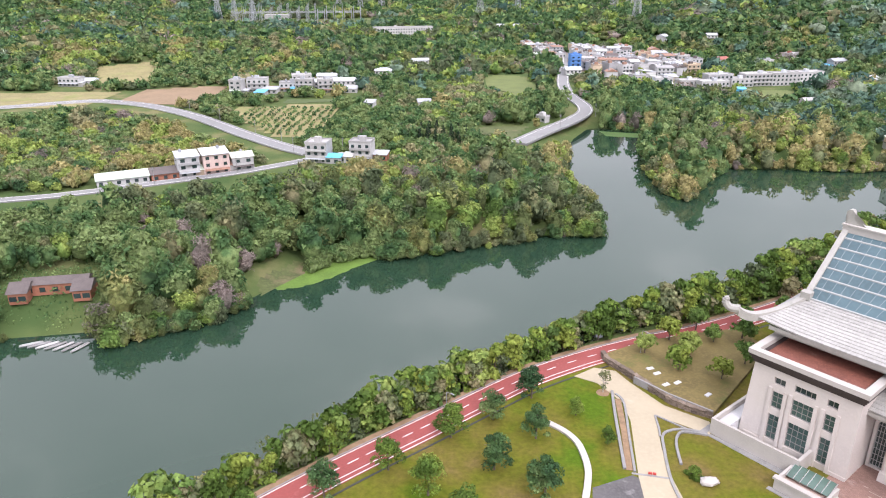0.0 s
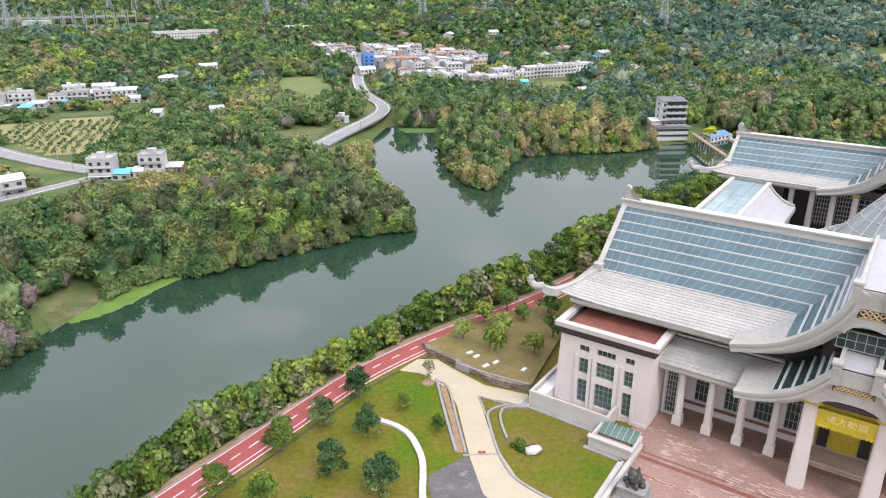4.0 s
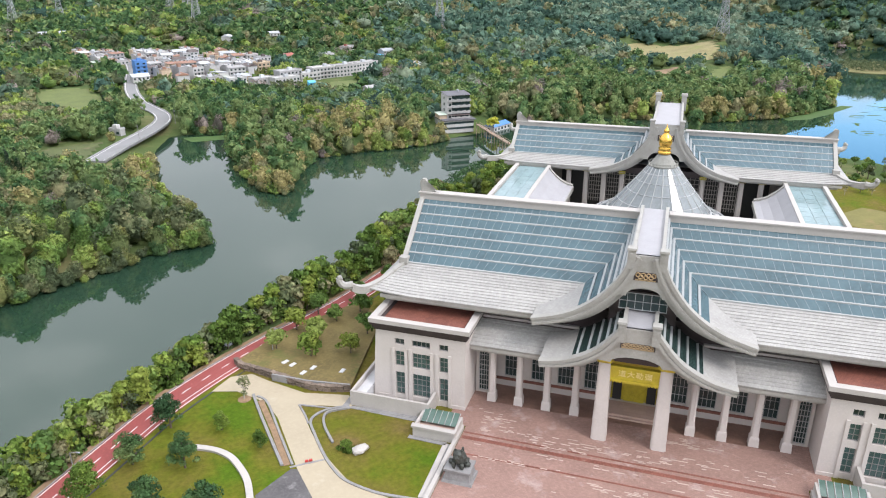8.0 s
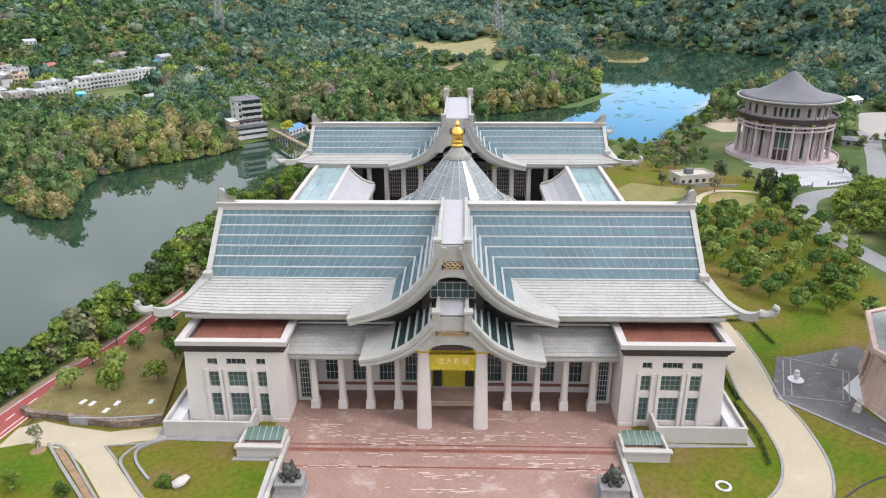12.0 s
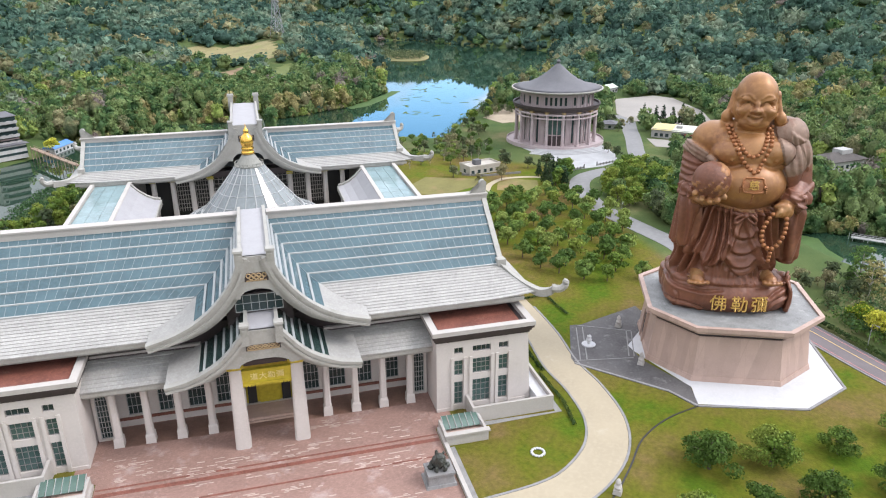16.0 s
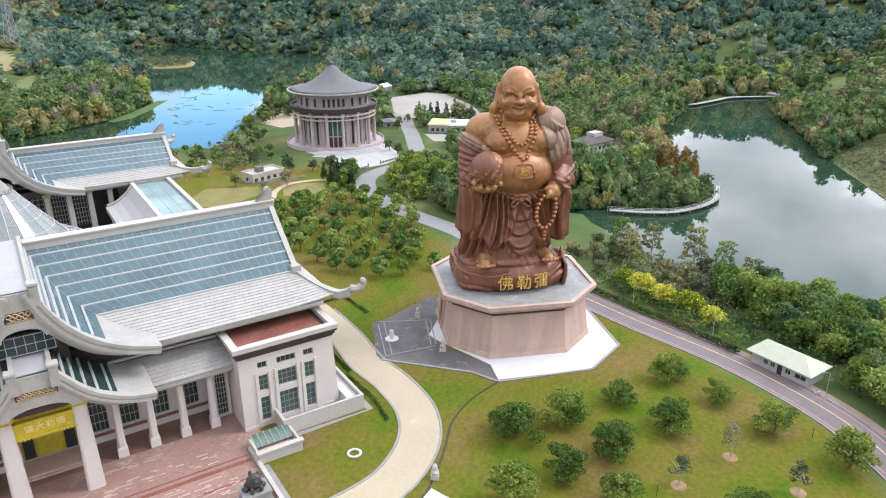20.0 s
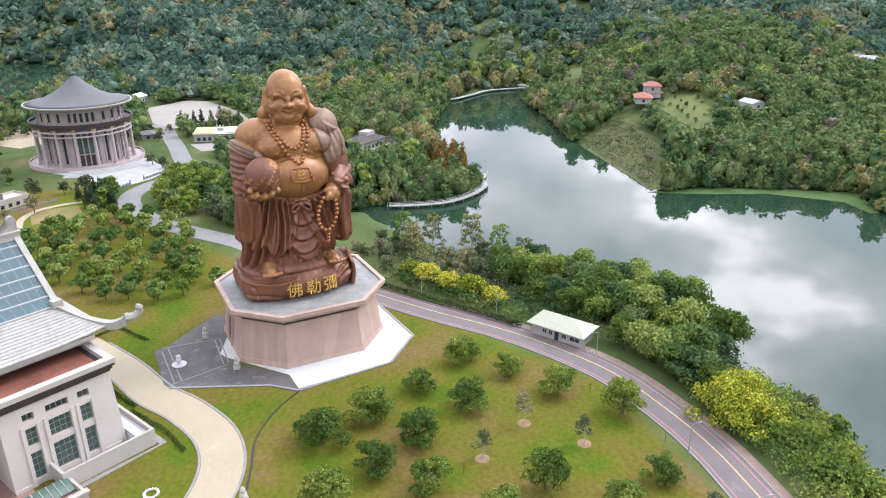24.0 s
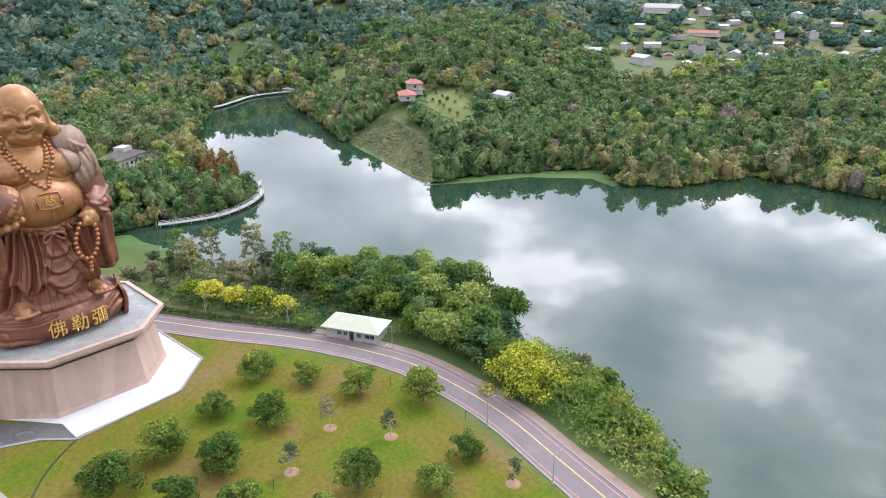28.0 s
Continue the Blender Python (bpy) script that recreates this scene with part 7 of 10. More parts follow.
for x, y in ((158.0, 22.2), (175.4, 31.6), (109.5, 17.0)):
    bm = B()
    taper(bm, -0.8, 0.8, -0.8, 0.8, 0, 0.9, 0.1, 0.1)
    lathe(bm, [(0.6, 0.9), (0.75, 1.5), (0.45, 2.0), (0.55, 2.5), (0.35, 3.0), (0.05, 3.3)], n=10)
    for q in (-0.5, 0.5):
        bmesh.ops.create_icosphere(bm, subdivisions=1, radius=0.4, matrix=Matrix.Translation((q, -0.3, 1.4)))
    solid("stone_figure", bm, M["stone"], "small pale carved stone animal on a block", "sculpture", "stone figures", m=Matrix.Translation((x, y, 0.1)))
# ring of white stones on the lawn
ringst = thing("stone_ring", "ring of rounded white stones on the lawn", "stones", Matrix.Translation((114.6, 34.0, 0)))
for k in range(14):
    bm = B()
    t = k / 14 * 6.283
    bmesh.ops.create_icosphere(bm, subdivisions=1, radius=0.36, matrix=Matrix.Translation((1.25 * math.cos(t), 1.25 * math.sin(t), 0.2)) @ Matrix.Diagonal((1, 1, 0.8, 1)))
    part("stone", bm, M["whitepave"], ringst)
bm = B()
bmesh.ops.create_icosphere(bm, subdivisions=2, radius=1.0, matrix=Matrix.Diagonal((1.9, 1.3, 0.9, 1)))
rng = random.Random(4)
for v in bm.verts:
    v.co *= rng.uniform(0.8, 1.15)
solid("boulder", bm, M["stone"], "pale garden boulder on the lawn", "rock", m=Matrix.Translation((47.6, 110.2, 0.5)))
flat("pavement", [(106.5, 17.2), (99.5, 20.0), (95, 14.5), (103, 11.2)], 0.08, M["whitepave"], "white paved corner of the lawn", "path")

# ---- trees ----
def cards(g, clumps, n, size, low=-0.35):
    """Leaf tufts: small bent quads over a set of round clumps, facing outwards with a good deal of scatter."""
    clumps = np.asarray(clumps, float)
    w = clumps[:, 3] ** 2
    pick = g.choice(len(clumps), n, p=w / w.sum())
    d = g.normal(size=(n, 3))
    d /= np.linalg.norm(d, axis=1)[:, None]
    d[:, 2] = np.where(d[:, 2] < low, -d[:, 2] * 0.6, d[:, 2])
    d /= np.linalg.norm(d, axis=1)[:, None]
    c = clumps[pick, :3] + d * (clumps[pick, 3] * g.uniform(0.62, 1.14, n))[:, None] * np.array([1, 1, 0.82])
    nn = d + g.normal(size=(n, 3)) * 0.45
    nn /= np.linalg.norm(nn, axis=1)[:, None]
    t = np.cross(nn, g.normal(size=(n, 3)))
    t /= np.linalg.norm(t, axis=1)[:, None]
    b = np.cross(nn, t)
    s = size * g.uniform(0.55, 1.25, n)
    k = g.uniform(0.5, 1.0, n)
    V = np.stack([c - t * s[:, None], c - b * (s * k)[:, None] + nn * (0.22 * s)[:, None], c + t * s[:, None], c + b * (s * k)[:, None] + nn * (0.22 * s)[:, None]], 1)
    return V.reshape(-1, 3), np.arange(n * 4).reshape(-1, 4)


def clump_set(g, n, spread, h0, h1, r0, r1, flat_=1.0):
    out = []
    for k in range(n):
        a_ = g.uniform(0, 6.283)
        z = g.uniform(h0, h1)
        f = (z - h0) / max(0.01, h1 - h0)
        rad = spread * math.sqrt(g.uniform(0, 1)) * (1 - 0.55 * f * flat_)
        out.append((rad * math.cos(a_), rad * math.sin(a_), z, g.uniform(r0, r1)))
    return out


def trunk_mesh(name, g, h, r0, limbs, mat, reach):
    bm_ = B()
    lean = g.uniform(-0.3, 0.3, 2)
    tube(bm_, [(0, 0, -0.4), (lean[0] * 0.3, lean[1] * 0.3, h * 0.4), (lean[0], lean[1], h)], [r0 * 1.25, r0 * 0.85, r0 * 0.4], 7)
    for k in range(limbs):
        a_ = 6.283 * k / limbs + g.uniform(-0.4, 0.4)
        z = h * g.uniform(0.35, 0.8)
        e = reach * g.uniform(0.6, 1.0)
        tube(bm_, [(lean[0] * 0.5, lean[1] * 0.5, z), (e * 0.5 * math.cos(a_), e * 0.5 * math.sin(a_), z + e * 0.45), (e * math.cos(a_), e * math.sin(a_), z + e * 0.7)], [r0 * 0.45, r0 * 0.3, r0 * 0.12], 5)
    return mesh_of(name, bm_, mat)


def tree_kind(name, label, leaf, g, clumps, n, size, h, r0, limbs, reach, bark="bark", category="tree", group=""):
    """One model tree: trunk with limbs, and a crown of tufts."""
    ob = thing(name, label, category, None, group)
    tr = new("trunk", trunk_mesh("trunk", g, h, r0, limbs, M[bark], reach))
    tr.parent = ob
    V, F = cards(g, clumps, n, size)
    cr = new("crown", raw_mesh("crown", V, F, [M[leaf]]))
    cr.parent = ob
    return ob


g = np.random.RandomState(11)
MODELS = {}


def stock(kind, count, make):
    MODELS[kind] = [make(k) for k in range(count)]


PLACED = {}


def plant(kind, x, y, z=0.0, s=1.0, model=None):
    """Sets one tree: the model itself the first time, then copies."""
    i = model if model is not None else PRNG.randrange(len(MODELS[kind]))
    ob = MODELS[kind][i]
    m = pose(x, y, z, 0, 0, PRNG.uniform(0, 360)) @ Matrix.Diagonal((s, s, s * PRNG.uniform(0.92, 1.08), 1))
    if (kind, i) not in PLACED:
        PLACED[(kind, i)] = True
        ob.matrix_world = m
        return ob
    c_ = copy_thing(ob, m)
    c_.matrix_world = m
    return c_


PRNG = random.Random(21)
stock("lane", 3, lambda k: tree_kind("broadleaf_tree", "dense green broadleaf tree beside the lane", ("leaf_lawn", "leaf_bright", "leaf")[k], g, clump_set(g, 30, 5.0, 2.4, 9.0, 1.3, 2.3), 2000, 0.38, 7.0, 0.3, 6, 3.6, group="broadleaf trees"))
stock("great_yellow", 1, lambda k: tree_kind("blossom_tree", "broad domed tree covered in bright yellow blossom", "flower", g, clump_set(g, 90, 9.0, 1.4, 8.0, 1.5, 2.3), 15000, 0.26, 5.5, 0.45, 9, 7.0, group="blossom trees"))
stock("lawn", 4, lambda k: tree_kind("lawn_tree", "rounded young green tree standing on the lawn", "leaf_lawn", g, clump_set(g, 30, 4.1, 1.2, 5.2, 0.7, 1.35), 4200, 0.20, 4.6, 0.2, 7, 3.0, group="lawn trees"))
stock("lake_lawn", 3, lambda k: tree_kind("lawn_tree", "slender dark green tree on the lawn by the lake", ("leaf", "leaf_lawn", "leaf")[k], g, clump_set(g, 30, 3.2, 1.6, 7.4, 0.7, 1.4), 3400, 0.22, 6.4, 0.2, 7, 2.6, group="lawn trees"))
stock("thin", 2, lambda k: tree_kind("sparse_tree", "thin half-bare young tree in a ring of bare earth", "leaf_olive", g, clump_set(g, 12, 2.2, 2.6, 6.6, 0.6, 1.1), 420, 0.26, 5.6, 0.16, 8, 2.6, "palebark", group="sparse trees"))
stock("grove", 4, lambda k: tree_kind("grove_tree", "spreading green tree in the grove", "leaf_lawn" if k == 3 else "leaf_bright", g, clump_set(g, 16, 3.4, 2.4, 6.0, 1.0, 1.7), 640, 0.52, 4.6, 0.2, 6, 2.8, group="grove trees"))
stock("broad", 4, lambda k: tree_kind("broadleaf_tree", "dense green broadleaf tree with a domed crown", "leaf" if k == 3 else "leaf_lawn", g, clump_set(g, 26, 4.8, 2.6, 9.0, 1.3, 2.4), 650, 0.70, 7.0, 0.3, 6, 3.6, group="broadleaf trees"))
stock("olive", 3, lambda k: tree_kind("olive_tree", "yellowish green broadleaf tree by the water", "leaf_olive", g, clump_set(g, 18, 3.8, 2.4, 8.0, 1.1, 2.0), 560, 0.58, 6.0, 0.25, 6, 3.2, group="waterside trees"))
stock("bank", 4, lambda k: tree_kind("bank_tree", "leafy green tree on the lake bank", ("leaf_lawn", "leaf_bright", "leaf_lawn", "leaf_olive")[k], g, clump_set(g, 15, 2.6, 1.2, 6.6, 0.9, 1.7), 440, 0.52, 5.0, 0.16, 5, 2.2, group="bank trees"))
stock("yellow", 2, lambda k: tree_kind("blossom_tree", "round tree covered in bright yellow blossom", "flower", g, clump_set(g, 22, 4.4, 2.0, 6.4, 1.2, 2.0), 1900, 0.36, 4.5, 0.25, 6, 3.2, group="blossom trees"))


def conifer(k):
    ob = thing("conifer", "slim dark green conifer with tiered branches", "tree", None, "conifers")
    tr = new("trunk", trunk_mesh("trunk", g, 9.5, 0.2, 0, M["bark"], 1))
    tr.parent = ob
    cl = [(0.25 * math.cos(q * 2.4) * (1 - q / 16), 0.25 * math.sin(q * 2.4), 1.2 + q * 0.58, 1.9 * (1 - q / 17) + 0.25) for q in range(16)]
    V, F = cards(g, cl, 420, 0.45)
    cr = new("crown", raw_mesh("crown", V, F, [M["leaf_dark"]]))
    cr.parent = ob
    return ob


def pagoda(k):
    """A tree of flat open tiers."""
    ob = thing("tiered_tree", "tall open tree with flat layered tiers of pale leaves", "tree", None, "tiered trees")
    tr = new("trunk", trunk_mesh("trunk", g, 11.0, 0.22, 9, M["palebark"], 3.0))
    tr.parent = ob
    cl = []
    for q in range(5):
        for j in range(7):
            a_ = 6.283 * j / 7 + q
            rr_ = (4.2 - 0.55 * q) * g.uniform(0.4, 1.0)
            cl.append((rr_ * math.cos(a_), rr_ * math.sin(a_), 4.2 + 1.9 * q + g.uniform(-0.2, 0.2), 0.85))
    V, F = cards(g, cl, 1500, 0.26)
    cr = new("crown", raw_mesh("crown", V, F, [M["leaf_bright" if k else "leaf_bamboo"]]))
    cr.parent = ob
    return ob


stock("conifer", 2, conifer)
stock("tiered", 2, pagoda)

# lawn before the statue
for x, y, s in ((151, -32, 1), (143.5, -42, 0.85), (133.5, -51, 1), (139.5, -20, 0.85), (131.5, -29.5, 1), (130, -8, 1.12), (121.5, -17, 1.05), (124, 2.6, 1.25), (113.5, -7.5, 1.0), (106, -17, 1.0), (103, -38, 1.05), (101, -60, 0.8), (95, -50, 0.9), (123, -62, 1.1), (96, -28, 1.0), (105, 2, 1.1), (92, -8, 1.0)):
    plant("lawn", x, y, 0, s * 1.18)
for x, y, s in ((123.5, -40, 1.0), (114.5, -50, 0.9), (113.5, -28.5, 0.95), (87, -40, 0.9), (33.5, 141, 0.8), (90, -64, 0.8)):
    plant("thin", x, y, 0, s)
    bm = B()
    lathe(bm, [(1.5, 0.01), (1.1, 0.1), (0.2, 0.16)], n=14)
    solid("earth_ring", bm, M["soil"], "ring of bare earth round a young tree", "soil", "earth rings", m=Matrix.Translation((x, y, 0)))
# lawn by the lake
for x, y, s in ((-1, 123.5, 1.0), (8, 130, 0.95), (17, 138.5, 1.0), (-13, 113, 0.9), (-24, 105, 0.95), (7.5, 113.5, 1.0), (16.5, 123.5, 0.9), (-5, 106, 1.1), (16.5, 106.5, 1.15), (-36, 96, 1.0), (2, 97, 1.1), (26, 132, 0.55), (31, 122, 0.5)):
    plant("lake_lawn", x, y, 0, s)
# shrub by the boulder
plant("lawn", 45.4, 112.0, -0.9, 0.5)
# trees behind the stone wall
for x, y in ((47, 158), (53, 150), (58, 158), (62, 146), (66, 164), (70, 153), (55, 165), (74, 166), (78, 175), (84, 168), (64, 172), (90, 180)):
    plant("grove", x, y, 0.5, PRNG.uniform(0.7, 1.0))

# grove between temple and statue
def jitter_fill(poly, step, jit):
    xs, ys = [p[0] for p in poly], [p[1] for p in poly]
    q = []
    x = min(xs)
    while x < max(xs):
        y = min(ys)
        while y < max(ys):
            q.append((x + PRNG.uniform(-jit, jit), y + PRNG.uniform(-jit, jit)))
            y += step
        x += step
    q = np.array(q)
    return q[signed(q, poly) < -0.5]


for x, y in jitter_fill([(196, 44), (212, 32), (240, 36), (266, 50), (286, 66), (284, 92), (262, 108), (236, 104), (214, 78), (200, 62)], 8.0, 1.6):
    plant("grove", x, y, 0, PRNG.uniform(0.75, 1.05))
for x, y in jitter_fill([(196, 16), (212, 22), (220, 36), (206, 34), (196, 28)], 8, 1.5):
    plant("grove", x, y, 0, PRNG.uniform(0.8, 1.0))
# row of conifers before the car park
for x, y, q in ((469, 81, 1.0), (453, 71, 1.1), (453, 66.5, 1.15), (454, 61, 1.2), (455, 55.5, 1.3), (455, 50, 1.15), (456, 45, 1.0)):
    plant("conifer", x, y, 0, q)
# trees along the lane on the water side
for x, y, s in ((205.5, -27, 0.8), (199.5, -31.5, 0.95), (193.5, -37, 0.9), (187.5, -43, 0.98), (181.5, -48, 0.85)):
    plant("yellow", x, y, 0, s)
plant("great_yellow", 117.2, -86.6, -1.6, 1.2)
for x, y in jitter_fill([(192, -50), (184, -58), (172, -66), (160, -74), (150, -79), (138, -84), (132, -94), (142, -101), (158, -103), (176, -106), (190, -92), (200, -74), (206, -56)], 6.4, 1.5):
    plant("lane", x, y, -1.0, PRNG.uniform(0.8, 1.2))
for x, y, s in ((153, -74.5, 0.8), (147.5, -77, 0.9), (142, -79.5, 1.0), (136.5, -81.5, 0.95), (131, -83, 1.0), (126, -85, 0.9)):
    plant("lane", x, y, -0.4, s)
for x, y in jitter_fill([(188, -44), (200, -36), (214, -34), (222, -46), (208, -60), (196, -52)], 6.5, 1.5):
    plant("olive", x, y, -0.5, PRNG.uniform(0.6, 0.85))
for x, y in ((222, -30), (228, -38), (220, -50), (214, -58), (232, -28), (206, -64)):
    plant("tiered", x, y, -2.0, PRNG.uniform(1.0, 1.25))
for x, y in jitter_fill([(206, -10), (220, -4), (240, -22), (236, -34), (214, -26)], 7, 1.8):
    plant("olive", x, y, -0.5, PRNG.uniform(0.5, 0.8))
for x, y in jitter_fill([(108, -91), (120, -97), (118, -106), (96, -101), (78, -93), (56, -91), (56, -86), (84, -87.5)], 4.6, 1.2):
    plant("bank", x, y, -3.4, PRNG.uniform(0.8, 1.15))

# belt of trees between cycle path and lake
for i in range(6, len(RED) - 1):
    a, b = Vector(RED[i]), Vector(RED[i + 1])
    d = (b - a).normalized()
    n = Vector((-d.y, d.x))
    for k in range(3 if i % 3 else 2):
        off = 7.2 + 3.4 * k + PRNG.uniform(-0.9, 0.9)
        p = a + d * PRNG.uniform(0, 3.2) + n * off
        zz = float(height(np.array([[p.x, p.y]]))[0])
        plant("bank", p.x, p.y, zz, PRNG.uniform(0.75, 1.45) * (1.05 if k > 0 else 0.85))
for x, y in jitter_fill([(84, 190), (110, 206), (150, 238), (190, 270), (226, 298), (236, 290), (180, 242), (130, 206), (96, 186)], 6.5, 2.0):
    plant("bank", x, y, float(height(np.array([[x, y]]))[0]), PRNG.uniform(0.9, 1.3))

# hedge of the lane
bm = B()
HEDGE = smooth_line([(203, -14), (190, -27), (178, -39.5), (166.5, -51.0)], 8)
V, F = [], []
gg = np.random.RandomState(4)
cl = []
for (ax, ay), (bx, by) in zip(HEDGE, HEDGE[1:]):
    for f in (0.0, 0.5):
        for o in (-0.8, 0.8):
            cl.append((ax + (bx - ax) * f + o * 0.7 + gg.uniform(-0.2, 0.2), ay + (by - ay) * f + o * 0.7, 0.9, 1.0))
V, F = cards(gg, cl, 4200, 0.26, -0.2)
tagged(new("hedge", raw_mesh("hedge", V, F, [M["hedge"]])), "long clipped dark green hedge beside the lane", "hedge")
for line, n, nm in (([T(63.5, 10), T(63.5, 45)], 2200, "low clipped hedge beside the cream walk"), ([(178, 63), (186, 55.5), (180, 50), (176.0, 45.5)], 1300, "low dark hedge at the edge of the grove"), ([(143, 43), (134, 34.5), (126, 29.5)], 1200, "low hedge along the curving walk")):
    cl = []
    for p, q in zip(line, line[1:]):
        L_ = math.hypot(q[0] - p[0], q[1] - p[1])
        for k in range(int(L_ / 0.6)):
            f = k * 0.6 / L_
            cl.append((p[0] + (q[0] - p[0]) * f, p[1] + (q[1] - p[1]) * f, 0.35, 0.5))
    V, F = cards(gg, cl, n, 0.16, -0.2)
    tagged(new("hedge", raw_mesh("hedge", V, F, [M["hedge"]])), nm, "hedge")

# ---- woods ----
NO_WOOD = []  # (outline, margin) of open ground


def open_ground(poly, margin=0.0):
    NO_WOOD.append((poly, margin))


FIELDS = {
    "orchard": [(-160, 497), (-88, 520), (-76, 462), (-82, 424), (-98, 396), (-112, 412), (-132, 440)],
    "dark_crop": [(-132, 532), (-56, 534), (-62, 499), (-90, 520), (-126, 512)],
    "ploughed": [(-255, 571), (-190, 596), (-175, 540), (-208, 502), (-250, 506)],
    "meadow": [(-380, 556), (-258, 569), (-254, 506), (-291, 492), (-330, 486)],
    "upper_meadow": [(-340, 676), (-282, 704), (-258, 600), (-296, 592)],
    "verge": [(24, 664), (57, 677), (67, 586), (44, 546), (20, 596)],
    "lane_side": [(10, 437), (46, 442), (27, 388), (10, 397)],
    "village_green": [(228, 580), (267, 590), (244, 510), (220, 532)],
    "yellow": [(611, 611), (684, 542), (594, 463), (542, 526)],
    "fallow": [(495, 462), (555, 470), (539, 441), (476, 428)],
    "pasture": [(524, 428), (605, 458), (560, 416), (505, 394)],
    "slope": [(398, -152), (428, -196), (357, -186), (286, -150), (318, -153)],
    "young": [(436, -222), (421, -246), (371, -225), (354, -194)],
    "far_green": [(631, -221), (600, -238), (563, -218), (581, -207)],
    "plain": [(483, -405), (482, -475), (433, -488), (396, -417), (418, -378)],
    "far_plain": [(601, -632), (620, -780), (520, -860), (400, -654), (470, -540)],
    "clearing": [(-66, 212), (-54, 232), (-49, 214), (-58, 195)],
}
for name, poly in FIELDS.items():
    if name == "far_plain":
        continue
    open_ground(poly, 2.0)
    open_ground([(x * 0.972, y * 0.972) for x, y in poly], 0.0)
open_ground(CAMPUS, 4.0)
BAY_SHORE = [(372, 183), (478, 202), (580, 217), (640, 212), (700, 220), (790, 237), (885, 278)]
open_ground(BAY_SHORE + [(x * 0.93, y * 0.93) for x, y in BAY_SHORE[::-1]], 0.0)
# planted tree by tree above
open_ground([(240, 30), (196, -14), (166, -42), (139, -64), (100, -70), (40, -80), (40, -110), (100, -115), (185, -120), (215, -75), (232, -48), (262, -30), (290, -2)], 0.0)
open_ground([(-90, 60), (-60, 95), (-20, 140), (36, 182), (100, 220), (160, 275), (230, 315), (250, 300), (150, 215), (60, 168), (-20, 105)], 0.0)
# low cover between the rear hall, the round hall and the bay
open_ground([(238, 300), (300, 285), (330, 262), (392, 205), (420, 200), (470, 214), (480, 190), (450, 130), (420, 60), (330, 40), (250, 40)], 0.0)
open_ground([T(-75, 0), T(80, 0), T(80, 190), T(40, 178), T(-66, 170)], 2.0)

# ---- other buildings and the country round about ----
NO_LINE, NO_SPOT = [], []


def ground_at(x, y):
    return float(height(np.array([[x, y]]))[0])


HG = random.Random(17)
_win = {}


def win_mesh(w, h):
    if (w, h) not in _win:
        bm_ = B()
        box(bm_, -w / 2, w / 2, -0.10, 0.02, 0, h)
        _win[(w, h)] = mesh_of("window", bm_, M["window"])
    return _win[(w, h)]


